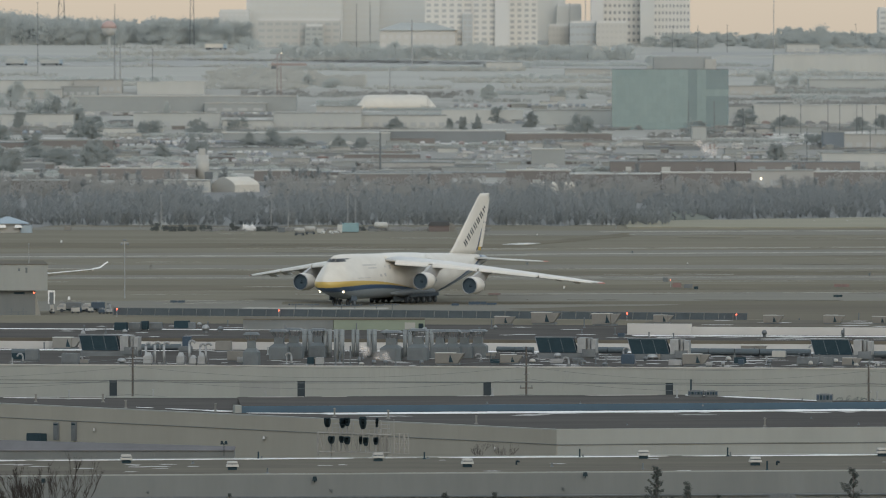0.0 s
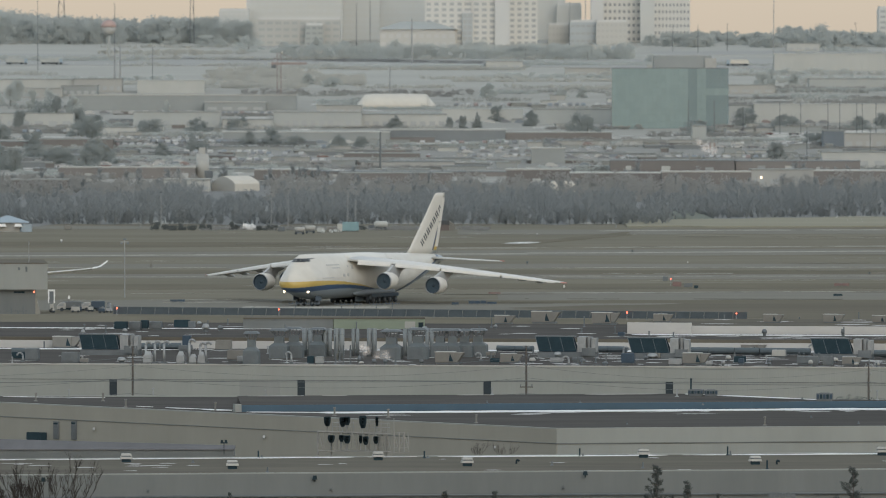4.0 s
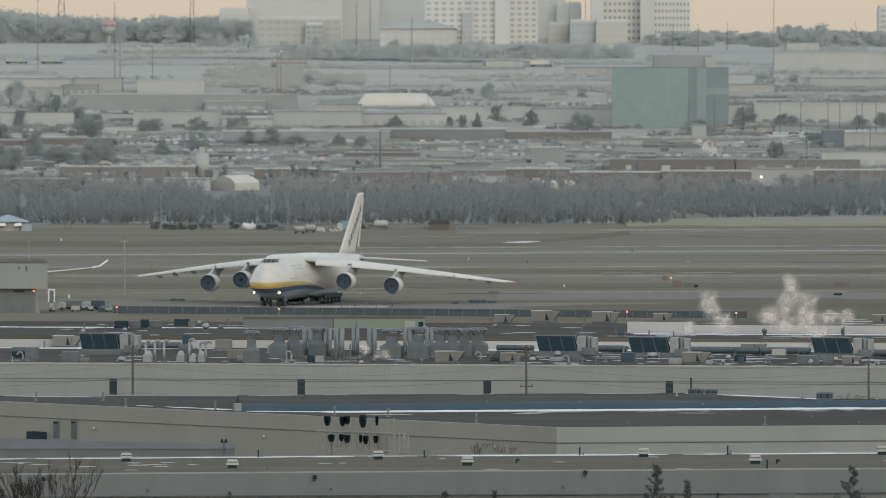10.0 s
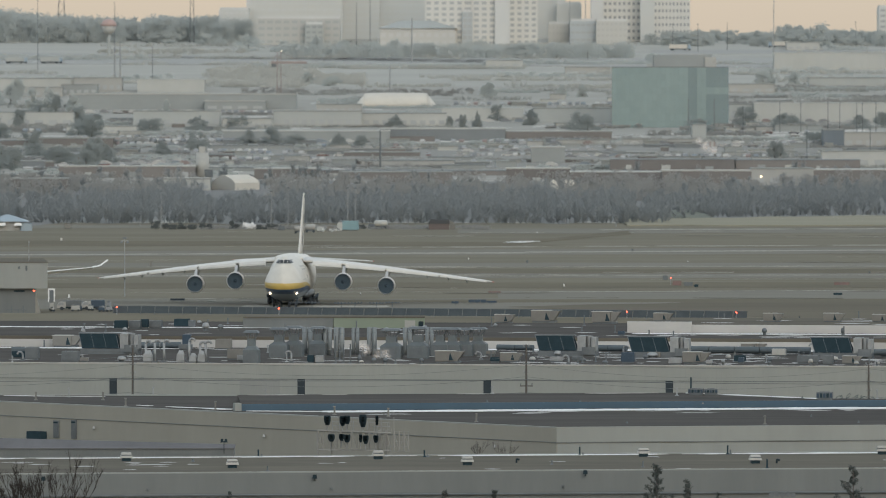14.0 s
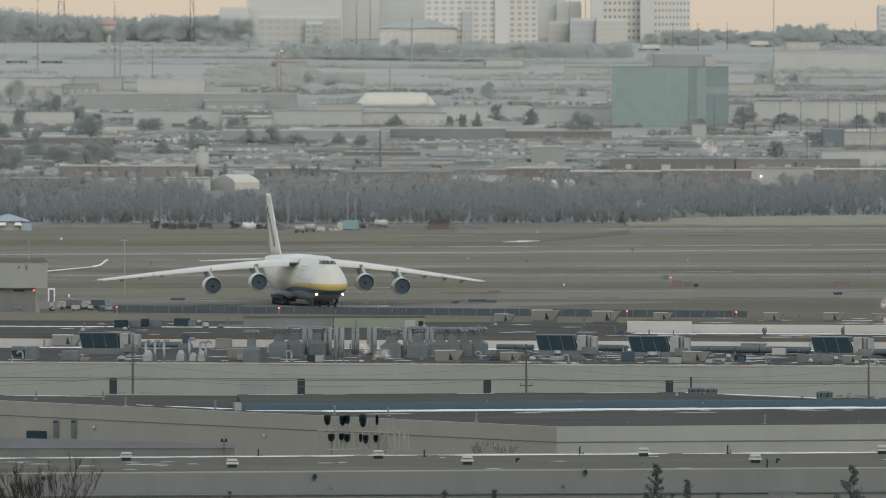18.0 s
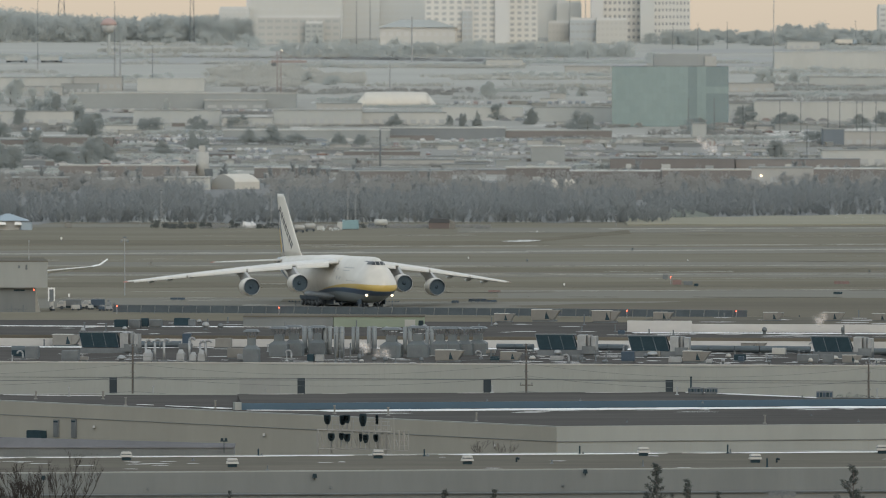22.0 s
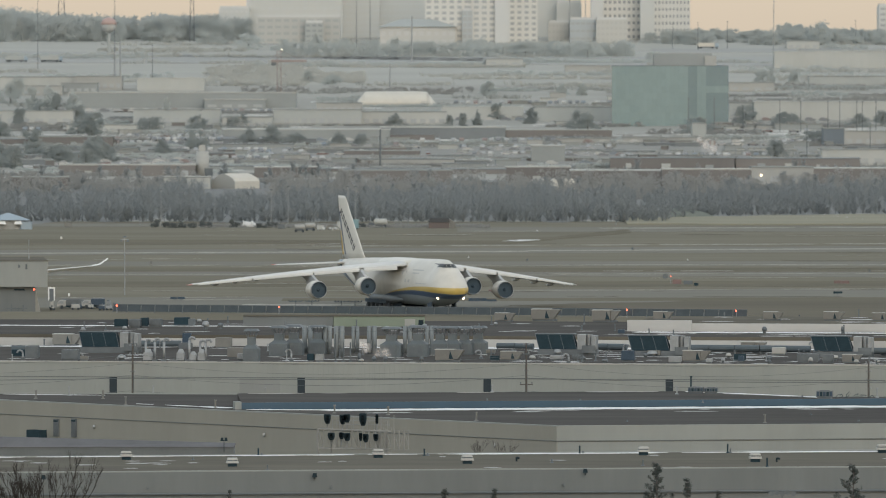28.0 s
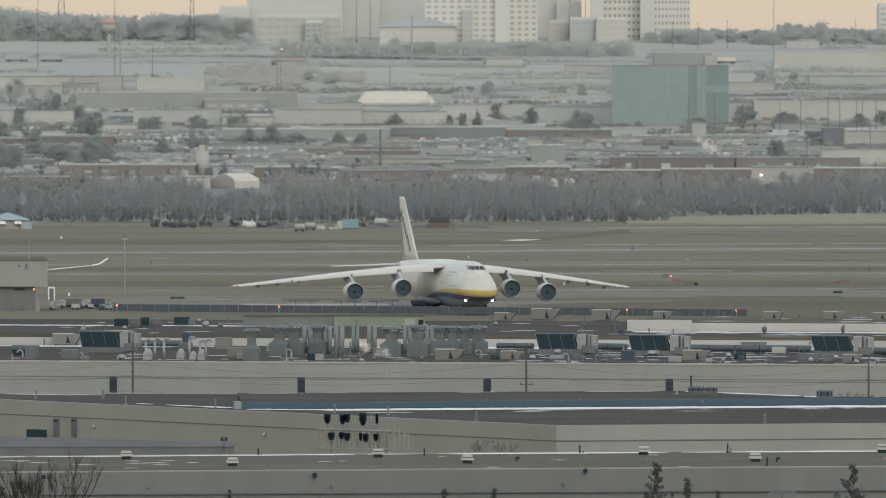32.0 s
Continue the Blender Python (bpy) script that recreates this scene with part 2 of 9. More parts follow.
strip("taxiway", 3.67, 210, 2390.13, 2444.84, 2410.35, 2473.14, TARMAC, "far pale pavement at the airfield edge", 0.03)


# ---------------------------------------------------------------- airliner
from mathutils.bvhtree import BVHTree


def section(x, hw, zb, zt, n=36):
    pts = []
    zc, hz = (zb + zt) / 2, (zt - zb) / 2
    for k in range(n):
        a = math.tau * k / n
        c, s = math.cos(a), math.sin(a)
        e = 2 / 2.5
        yy = math.copysign(abs(c) ** e, c) * hw
        zz = math.copysign(abs(s) ** e, s) * hz
        h = (zz + hz) / (2 * hz)
        k_top = 0.38 + 0.75 * min(1.0, max(0.0, (x - 17) / 9))
        yy *= 1 - k_top * max(0.0, h - 0.32) ** 1.3
        pts.append((x, yy, zc + zz))
    return pts


def livery():
    m = bpy.data.materials.new("airliner_livery")
    m.use_nodes = True
    nt = m.node_tree
    b = nt.nodes["Principled BSDF"]
    b.inputs["Roughness"].default_value = 0.38
    tc = nt.nodes.new("ShaderNodeTexCoord")
    sp = nt.nodes.new("ShaderNodeSeparateXYZ")
    nt.links.new(tc.outputs["Object"], sp.inputs[0])

    def op(kind, a, c=None, clamp=False):
        n = nt.nodes.new("ShaderNodeMath")
        n.operation, n.use_clamp = kind, clamp
        for i, v in enumerate((a, c)):
            if v is None:
                continue
            if isinstance(v, (int, float)):
                n.inputs[i].default_value = v
            else:
                nt.links.new(v, n.inputs[i])
        return n.outputs[0]
    x, z = sp.outputs[0], sp.outputs[2]
    u = op("SUBTRACT", x, 22)
    front = op("SUBTRACT", 3.9, op("MULTIPLY", op("MULTIPLY", u, u), 0.0032))
    rear = op("ADD", 1.7, op("MULTIPLY", op("SUBTRACT", -7, x), 0.29))
    line = op("MAXIMUM", front, rear)
    wy = op("MULTIPLY", op("DIVIDE", op("SUBTRACT", x, 3), 22), 0.82, False)
    wb = op("ADD", 0.45, op("MULTIPLY", op("MULTIPLY", op("SUBTRACT", x, 0), 0.018, False), 1.0))
    wb = op("MAXIMUM", wb, 0.4)
    above = op("MULTIPLY", op("SUBTRACT", z, line), 60, True)
    upto = op("MULTIPLY", op("SUBTRACT", op("ADD", line, wy), z), 60, True)
    yellow = op("MULTIPLY", above, upto)
    below = op("SUBTRACT", 1, above)
    blue = op("MULTIPLY", below, op("MULTIPLY", op("SUBTRACT", z, op("SUBTRACT", line, wb)), 60, True))
    belly = op("SUBTRACT", below, blue, True)
    noise_n = nt.nodes.new("ShaderNodeTexNoise")
    noise_n.inputs["Scale"].default_value = 0.5
    noise_n.inputs["Detail"].default_value = 6
    nt.links.new(tc.outputs["Object"], noise_n.inputs[0])
    dirt = nt.nodes.new("ShaderNodeMix")
    dirt.data_type = "RGBA"
    dirt.inputs[6].default_value, dirt.inputs[7].default_value = (0.665, 0.64, 0.58, 1), (0.50, 0.478, 0.43, 1)
    nt.links.new(noise_n.outputs[0], dirt.inputs[0])
    out = dirt.outputs[2]
    for fac, col in ((yellow, (0.50, 0.362, 0.105, 1)), (blue, (0.045, 0.085, 0.155, 1)), (belly, (0.27, 0.315, 0.35, 1))):
        mx = nt.nodes.new("ShaderNodeMix")
        mx.data_type = "RGBA"
        nt.links.new(fac, mx.inputs[0])
        nt.links.new(out, mx.inputs[6])
        mx.inputs[7].default_value = col
        out = mx.outputs[2]
    nt.links.new(out, b.inputs["Base Color"])
    return m


AIR_WHITE = mat("aircraft_white", (0.67, 0.645, 0.585), (0.58, 0.556, 0.503), 0.25, 0.4)
WING_PAINT = mat("wing_grey_white", (0.63, 0.62, 0.585), (0.55, 0.54, 0.51), 0.3, 0.42)
LIP = mat("bare_metal_lip", (0.42, 0.43, 0.44), (0.34, 0.35, 0.36), 1, 0.45, 0.6)
# intake, belly and gear darks are lifted and blued to imitate haze
INTAKE = mat("intake_dark", (0.075, 0.105, 0.13), (0.06, 0.085, 0.106), 1, 0.9)
PYLON = mat("pylon_grey", (0.40, 0.405, 0.405), (0.33, 0.335, 0.335), 0.5, 0.5)
FAIRING = mat("flap_fairing_grey", (0.47, 0.47, 0.455), (0.40, 0.40, 0.39), 0.5, 0.5)
FAIR_GREY = mat("belly_paint_grey", (0.19, 0.222, 0.25), (0.15, 0.175, 0.197), 0.4, 0.5)
BELLY = mat("belly_blue_grey", (0.115, 0.145, 0.175), (0.09, 0.115, 0.14), 0.4, 0.9)
LETTER = mat("dark_grey_lettering", (0.1, 0.105, 0.12), None, 1, 0.8)
COCKPIT = mat("cockpit_glass", (0.03, 0.035, 0.04), None, 1, 0.3)
RED_TIP = mat("red_tip_paint", (0.5, 0.10, 0.06), None, 1, 0.5)
GEAR = mat("gear_dark_steel", (0.13, 0.155, 0.18), (0.095, 0.114, 0.133), 1, 0.85)
YEL = mat("yellow_paint", (0.52, 0.35, 0.06), None, 1, 0.5)
NAVY = mat("navy_paint", (0.03, 0.066, 0.145), None, 1, 0.5)


def airfoil(chord, thick, n=9):
    """Outline points (x back from the leading edge, z) once round."""
    up, lo = [], []
    for k in range(n + 1):
        t = (k / n) ** 1.6
        y = thick * 2.6 * (0.2969 * math.sqrt(t) - 0.126 * t - 0.3516 * t * t + 0.2843 * t ** 3 - 0.1036 * t ** 4) / 0.78 * 1.6
        up.append((t * chord, y * 0.62))
        lo.append((t * chord, -y * 0.38))
    return up + lo[-2:0:-1]


def surface(bm, stations):
    """A wing: stations of leading edge x, y, z, chord, thickness."""
    loft(bm, [[(x - px, y, z + pz) for px, pz in airfoil(c, th)] for x, y, z, c, th in stations])


def upright(bm, stations):
    loft(bm, [[(x - px, pz - 0.12 * th, z) for px, pz in airfoil(c, th)] for x, y, z, c, th in stations])


def make_airliner():
    a = thing("cargo_airliner", pose(0, 1780, 0, 0, 0, -90), "white four-engined cargo jet with yellow and blue stripes taxiing", "airplane")
    bm = bmesh.new()
    st = ((33.95, 0.4, 4.0, 4.7), (33.7, 1.25, 3.4, 5.35), (33.05, 2.0, 3.0, 6.1), (32.0, 2.75, 2.7, 7.1), (30.8, 3.25, 2.4, 8.08), (30.1, 3.45, 2.2, 8.64), (29.5, 3.57, 2.05, 9.1),
          (28.4, 3.68, 1.8, 9.42), (26.5, 3.74, 1.4, 9.52), (24, 3.75, 1.15, 9.52), (18, 3.78, 1.1, 9.45), (10, 3.8, 1.1, 9.35), (0, 3.8, 1.1, 9.22),
          (-7, 3.78, 1.15, 9.1), (-11, 3.7, 1.6, 9.02), (-15, 3.55, 2.4, 8.92), (-20, 3.2, 3.6, 8.78), (-25, 2.7, 4.9, 8.62), (-30, 1.9, 6.2, 8.4), (-33, 1.1, 6.9, 8.2), (-34.4, 0.4, 7.2, 7.9))
    loft(bm, [section(*s) for s in st])
    bmesh.ops.triangulate(bm, faces=bm.faces[:])
    skin = BVHTree.FromBMesh(bm)
    part("fuselage", bm, livery(), a, "white fuselage with yellow and blue stripes", True)

    def patch(name, material, corners, way, label=""):
        """A thin plate that follows the skin, seen along way."""
        w = Vector(way)
        out = []
        ca, cb, cc, cd = [Vector(c) for c in corners]
        for i in range(5):
            for j in range(5):
                c = ca.lerp(cb, j / 4).lerp(cd.lerp(cc, j / 4), i / 4)
                hit, nrm = skin.ray_cast(c - w * 40, w)[:2]
                out.append(hit + nrm * (0.05 if nrm.dot(w) < 0 else -0.05) if hit else c)
        b2 = bmesh.new()
        grid = [b2.verts.new(p) for p in out]
        back = [b2.verts.new(p + w * 0.12) for p in out]
        for i in range(4):
            for j in range(4):
                k = 5 * i + j
                b2.faces.new((grid[k], grid[k + 1], grid[k + 6], grid[k + 5]))
                b2.faces.new((back[k + 5], back[k + 6], back[k + 1], back[k]))
        rim = [0, 1, 2, 3, 4, 9, 14, 19, 24, 23, 22, 21, 20, 15, 10, 5]
        for i, j in zip(rim, rim[1:] + rim[:1]):
            b2.faces.new((grid[j], grid[i], back[i], back[j]))
        part(name, b2, material, a, label)
    # wing box hump on the back
    bm = bmesh.new()
    loft(bm, [[(x, hw * math.cos(t), zb + (zt - zb) * math.sin(t)) for t in [math.pi * k / 12 for k in range(13)]] for x, hw, zb, zt in
              ((14, 1.5, 8.7, 9.15), (11, 3.2, 8.1, 9.33), (5, 3.7, 7.9, 9.4), (-2, 3.3, 8.0, 9.3), (-6, 1.5, 8.7, 9.15))])
    part("wing_fairing", bm, AIR_WHITE, a, "", True)
    # gear fairings and belly
    for s in (1, -1):
        bm = bmesh.new()
        loft(bm, [[(x, s * 2.85 + hw * math.cos(t), 2.0 + hz * math.sin(t)) for t in [math.tau * k / 16 for k in range(16)]] for x, hw, hz in
                  ((11.5, 0.25, 0.2), (9, 0.8, 0.55), (6.5, 1.0, 0.8), (-4, 1.0, 0.8), (-5.5, 0.8, 0.55), (-6.8, 0.3, 0.2))])
        part("gear_fairing", bm, FAIR_GREY, a, "blue-grey gear fairing", True)
    # cockpit glazing
    for k in range(4):
        y = -1.3 + 0.66 * k
        patch("cockpit_window", COCKPIT, ((0, y, 8.12), (0, y + 0.6, 8.12), (0, y + 0.58, 8.76), (0, y + 0.04, 8.76)), (-1, 0, 0))
    for s in (1, -1):
        for x in (29.1, 28.3, 27.5):
            patch("cockpit_window", COCKPIT, ((x, 0, 8.2), (x + 0.68, 0, 8.18), (x + 0.64, 0, 8.7), (x, 0, 8.74)), (0, -s, 0))
    # wings with flaps, fairings and engines
    blade_me = finish("fan_blade", one_box(-0.05, 0.02, -0.1, 0.1, 0.3, 1.39, taper=0.01), INTAKE)
    for s in (1, -1):
        bm = bmesh.new()
        surface(bm, [(13.6, s * 2.6, 8.2, 15.5, 1.9), (8.6, s * 9.9, 7.55, 11.3, 1.6), (4.1, s * 17.6, 6.7, 8.2, 1.2), (-2, s * 27.5, 5.4, 5.6, 0.8), (-6.9, s * 36, 4.25, 3.2, 0.42), (-7.6, s * 36.7, 4.1, 2.2, 0.16)])
        wing = part("wing", bm, WING_PAINT, a, "long swept drooping white wing", True)
        bm = bmesh.new()
        surface(bm, [(-7.2, s * 36.5, 4.15, 2.6, 0.3), (-8.3, s * 36.95, 4.06, 1.4, 0.12)])
        part("wing_tip", bm, RED_TIP, wing, "red wing tip")
        # drooped leading-edge slats
        for y0, y1 in ((4.3, 9.4), (10.1, 17.2), (17.5, 26.8), (27.1, 35.6)):
            bm = bmesh.new()
            q = []
            for y in (y0, y1):
                le, z = float(np.interp(y, (2.6, 9.9, 17.6, 27.5, 36), (13.6, 8.6, 4.1, -2, -6.9))), float(np.interp(y, (2.6, 9.9, 17.6, 27.5, 36), (8.2, 7.55, 6.7, 5.4, 4.25)))
                g = float(np.interp(y, (2.6, 36), (1.15, 0.32)))
                q.append([(le - 0.7 * g, s * y, z + 0.30 * g), (le + 0.05, s * y, z + 0.12 * g), (le + 0.32 * g, s * y, z - 0.3 * g), (le + 0.36 * g, s * y, z - 0.62 * g), (le + 0.2 * g, s * y, z - 0.66 * g), (le - 0.25 * g, s * y, z - 0.1 * g)])
            loft(bm, q)
            part("slat", bm, WING_PAINT, wing)
        for y0, y1 in ((4.2, 9.3), (10.2, 17), (17.8, 26.5), (27.3, 34.5)):
            bm = bmesh.new()
            q = []
            for y in (y0, y1):
                t = (y - 2.6) / 34.1
                te = (13.6 - 15.5) + t * ((-6.9 - 3.2) - (13.6 - 15.5)) + (0.9 if 6 < y < 22 else 0.2)
                z = 8.45 - (y - 2.6) * 0.1295
                q.append([(te + 1.3, s * y, z + 0.12), (te - 0.8, s * y, z - 0.12), (te - 0.8, s * y, z - 0.2), (te + 1.3, s * y, z - 0.18)])
            loft(bm, q)
            part("flap", bm, WING_PAINT, wing)
        for y in (6.4, 13.4, 20.5, 24.6, 28.5, 31.8):
            bm = bmesh.new()
            t = (y - 2.6) / 34.1
            xt = -1.9 + t * -8.2
            z = 8.05 - (y - 2.6) * 0.13
            loft(bm, [[(xt + dx, s * y + r * 0.55 * math.cos(k * math.tau / 8), z + dz + r * math.sin(k * math.tau / 8)) for k in range(8)] for dx, dz, r in
                      ((3.2, 0.2, 0.06), (1.6, -0.02, 0.24), (-0.4, -0.14, 0.25), (-1.7, -0.16, 0.06))])
            part("flap_fairing", bm, FAIRING, wing, "", True)
        for ex, ey, ez in ((13.4, 9.9, 4.45), (8.5, 17.6, 3.65)):
            bm = bmesh.new()
            prof = ((0.0, 1.44), (0.12, 1.53), (0.7, 1.63), (1.8, 1.66), (3.0, 1.55), (3.9, 1.32), (3.9, 1.2), (2.0, 1.385))
            loft(bm, [[(ex - dx, s * ey + r * math.cos(k * math.tau / 28), ez + r * math.sin(k * math.tau / 28)) for k in range(28)] for dx, r in prof], caps=False)
            eng = part("engine", bm, AIR_WHITE, a, "large white turbofan nacelle", True)
            bm = bmesh.new()
            loft(bm, [[(ex - dx, s * ey + r * math.cos(k * math.tau / 28), ez + r * math.sin(k * math.tau / 28)) for k in range(28)] for dx, r in ((0.12, 1.42), (0.03, 1.445), (-0.04, 1.475), (0.06, 1.52), (0.2, 1.56))], caps=False)
            part("intake_lip", bm, LIP, eng, "bare metal intake ring", True)
            bm = bmesh.new()
            tube(bm, (ex - 0.1, s * ey, ez), (ex - 1.9, s * ey, ez), 1.425, 1.41, 28, False)
            part("intake_duct", bm, INTAKE, eng, "dark intake duct", True)
            bm = bmesh.new()
            tube(bm, (ex - 0.62, s * ey, ez), (ex - 0.7, s * ey, ez), 1.415, 1.415, 28)
            part("fan_disc", bm, INTAKE, eng, "dark fan disc")
            for k in range(18):
                shared("fan_blade", blade_me, eng, Matrix.Translation((ex - 0.56, s * ey, ez)) @ Matrix.Rotation(k * math.tau / 18, 4, "X"))
            bm = bmesh.new()
            tube(bm, (ex - 0.6, s * ey, ez), (ex - 0.35, s * ey, ez), 0.3, 0.05, 14)
            part("spinner", bm, INTAKE, eng, "", True)
            bm = bmesh.new()
            loft(bm, [[(ex - dx, s * ey + r * math.cos(k * math.tau / 20), ez + r * math.sin(k * math.tau / 20)) for k in range(20)] for dx, r in ((3.6, 1.0), (4.6, 0.85), (5.6, 0.6), (5.6, 0.5), (6.4, 0.12))])
            part("exhaust_core", bm, GALV_D, eng, "", True)
            bm = bmesh.new()
            zt = 8.35 - (ey - 2.6) * 0.132
            le = 13.6 - (ey - 2.6) * 0.625
            loft(bm, [[(x0, s * ey - w, z0), (x1, s * ey - w, z1), (x1, s * ey + w, z1), (x0, s * ey + w, z0)] for x0, z0, x1, z1, w in
                      ((ex - 1.0, ez + 1.58, ex - 6.2, ez + 0.55, 0.26), (ex - 2.2, ez + 1.95, ex - 7.5, ez + 1.7, 0.26), (le + 0.4, zt - 0.15, le - 6.5, zt - 0.3, 0.22))])
            part("pylon", bm, PYLON, eng, "grey engine pylon")
            bm = bmesh.new()
            box(bm, ex - 3.4, ex - 1.5, s * ey - s * 0 - 0.06, s * ey + 0.06, ez + 1.6, ez + 1.85)
            part("strake", bm, AIR_WHITE, eng)
    # tail
    bm = bmesh.new()
    upright(bm, [(-18.4, 0, 8.5, 14.4, 1.2), (-20.2, 0, 9.6, 12.5, 1.1), (-30.95, 0, 19.3, 5.0, 0.45), (-31.9, 0, 19.9, 4.0, 0.2)])
    bmesh.ops.triangulate(bm, faces=bm.faces[:])
    tail_skin = BVHTree.FromBMesh(bm)
    fin = part("fin", bm, AIR_WHITE, a, "tall swept white tail fin", True)

    def fin_patch(name, material, corners, side, label):
        """A painted plate that follows one side of the fin."""
        ca, cb, cc, cd = [Vector((x, 0, z)) for x, z in corners]
        b2 = bmesh.new()
        top, low = [], []
        for i in range(5):
            for j in range(5):
                c = ca.lerp(cb, j / 4).lerp(cd.lerp(cc, j / 4), i / 4)
                hit = tail_skin.ray_cast(c + Vector((0, side * 6, 0)), Vector((0, -side, 0)))[0] or c
                top.append(b2.verts.new(hit + Vector((0, side * 0.035, 0))))
                low.append(b2.verts.new(hit - Vector((0, side * 0.02, 0))))
        for i in range(4):
            for j in range(4):
                k = 5 * i + j
                b2.faces.new((top[k], top[k + 1], top[k + 6], top[k + 5]))
                b2.faces.new((low[k + 5], low[k + 6], low[k + 1], low[k]))
        rim = [0, 1, 2, 3, 4, 9, 14, 19, 24, 23, 22, 21, 20, 15, 10, 5]
        for i, j in zip(rim, rim[1:] + rim[:1]):
            b2.faces.new((top[j], top[i], low[i], low[j]))
        part(name, b2, material, fin, label)
    for z0, z1 in ((9.75, 14.3), (14.45, 18.9)):
        bm = bmesh.new()
        q = []
        for z in (z0, z1):
            te = -32.7 - (z - 9.6) * 0.333
            q.append([(te + 1.2, 0.05, z), (te - 0.12, 0.03, z), (te - 0.12, -0.03, z), (te + 1.2, -0.05, z)])
        loft(bm, q)
        part("rudder", bm, AIR_WHITE, fin)
    for s in (1, -1):
        back = lambda z: -32.72 - (z - 9.6) * 0.333
        fin_patch("tail_stripe", NAVY, ((back(9.1) + 1.75, 9.1), (back(9.1) + 2.25, 9.1), (back(17.0) + 0.4, 17.0), (back(17.0) + 0.08, 17.0)), s, "navy tail stripe")
        fin_patch("tail_stripe", YEL, ((back(9.1) + 0.1, 9.1), (back(9.1) + 1.05 + 0.55 * s, 9.1), (back(13.4) + 0.5 + 0.25 * s, 13.4), (back(13.4) + 0.05, 13.4)), s, "yellow tail stripe")
        # brand lettering stands as plain slanted bars
        for k in range(7):
            for e in (-0.2, 0.2):
                t = (k + e) / 6
                cx, cz = -25.3 - 8.3 * t, 10.65 + 6.2 * t
                fin_patch("lettering_bar", LETTER, [(cx - 0.72 * du + 0.56 * dw, cz + 0.68 * du + 0.42 * dw) for du, dw in ((-0.2, -1), (0.14, -1), (0.2, 1), (-0.14, 1))], s, "dark lettering on the fin")
        bm = bmesh.new()
        surface(bm, [(-24.6, s * 1.2, 7.75, 7.6, 0.8), (-32.0, s * 12.6, 7.2, 3.0, 0.3), (-32.8, s * 13.2, 7.15, 2.0, 0.12)])
        tp = part("tailplane", bm, WING_PAINT, a, "", True)
        bm = bmesh.new()
        surface(bm, [(-32.7, s * 12.9, 7.18, 2.2, 0.34), (-33.4, s * 13.35, 7.15, 1.2, 0.12)])
        part("tailplane_tip", bm, RED_TIP, tp, "red tailplane tip")
        # small dark lines of writing and doors on the flank
        for x, z, w, h in ((20.2, 7.45, 4.6, 0.2), (19.6, 6.9, 2.9, 0.2), (23.6, 5.15, 5.0, 0.12), (17.0, 5.5, 0.8, 0.5), (15.2, 5.55, 0.6, 0.6), (14.6, 7.1, 0.35, 0.35), (12.8, 6.9, 0.7, 0.7)):
            patch("marking", FAIRING, ((x - w / 2, 0, z - h / 2), (x + w / 2, 0, z - h / 2), (x + w / 2, 0, z + h / 2), (x - w / 2, 0, z + h / 2)), (0, -s, 0), "small grey flank marking")
        bm = bmesh.new()
        tube(bm, (30.1, s * 2.38, 2.73), (30.3, s * 2.4, 2.72), 0.2, 0.22, 14)
        part("landing_light", bm, WHITE_LAMP, a, "glowing white landing light")
    # undercarriage
    wheel = bmesh.new()
    loft(wheel, [[(0.62 * r * math.cos(k * math.tau / 20), y, 0.62 * r * math.sin(k * math.tau / 20)) for k in range(20)] for y, r in ((-0.22, 0.72), (-0.2, 0.93), (-0.1, 1.0), (0.1, 1.0), (0.2, 0.93), (0.22, 0.72))])
    wheel_me = finish("wheel", wheel, TYRE, True)
    hub = bmesh.new()
    tube(hub, (0, -0.235, 0), (0, 0.235, 0), 0.3, 0.3, 12)
    hub_me = finish("hub", hub, GALV_D)
    wheels = []
    for s in (1, -1):
        bm = bmesh.new()
        tube(bm, (25, s * 1.4, 0.62), (25.1, s * 1.3, 2.6), 0.2, 0.24, 10)
        tube(bm, (25, s * 0.75, 0.62), (25, s * 2.05, 0.62), 0.12, 0.12, 8)
        part("nose_leg", bm, GEAR, a)
        bm = bmesh.new()
        box(bm, 24.2, 26.6, s * 2.25 - 0.05, s * 2.25 + 0.05, 1.0, 2.2)
        part("gear_door", bm, BELLY, a)
        for o in (0.8, 2.0):
            wheels.append((25, s * o))
        for k in range(5):
            x = 5.4 - 2.45 * k
            bm = bmesh.new()
            tube(bm, (x, s * 3.6, 0.62), (x + 0.2, s * 3.3, 2.2), 0.22, 0.26, 10)
            tube(bm, (x, s * 2.95, 0.62), (x, s * 4.3, 0.62), 0.14, 0.14, 8)
            part("main_leg", bm, GEAR, a)
            for o in (3.1, 4.15):
                wheels.append((x, s * o))
        bm = bmesh.new()
        box(bm, -5.4, 6.6, s * 4.4 - 0.05, s * 4.4 + 0.05, 1.2, 1.85)
        part("gear_door", bm, BELLY, a)
        # added dark plate that stands in for shade and wheels under the belly
        bm = bmesh.new()
        box(bm, -5.2, 9.2, s * 2.3 - 0.05, s * 2.3 + 0.05, 0.5, 1.7)
        part("underbelly_shade", bm, BELLY, a)
    out = []
    for x, y in wheels:
        w = shared("wheel", wheel_me, a, pose(x, y, 0.635))
        h = shared("hub", hub_me, w, Matrix.Identity(4))
        out.append((w, x, y))
    return a, out


AIRLINER, WHEELS = make_airliner()

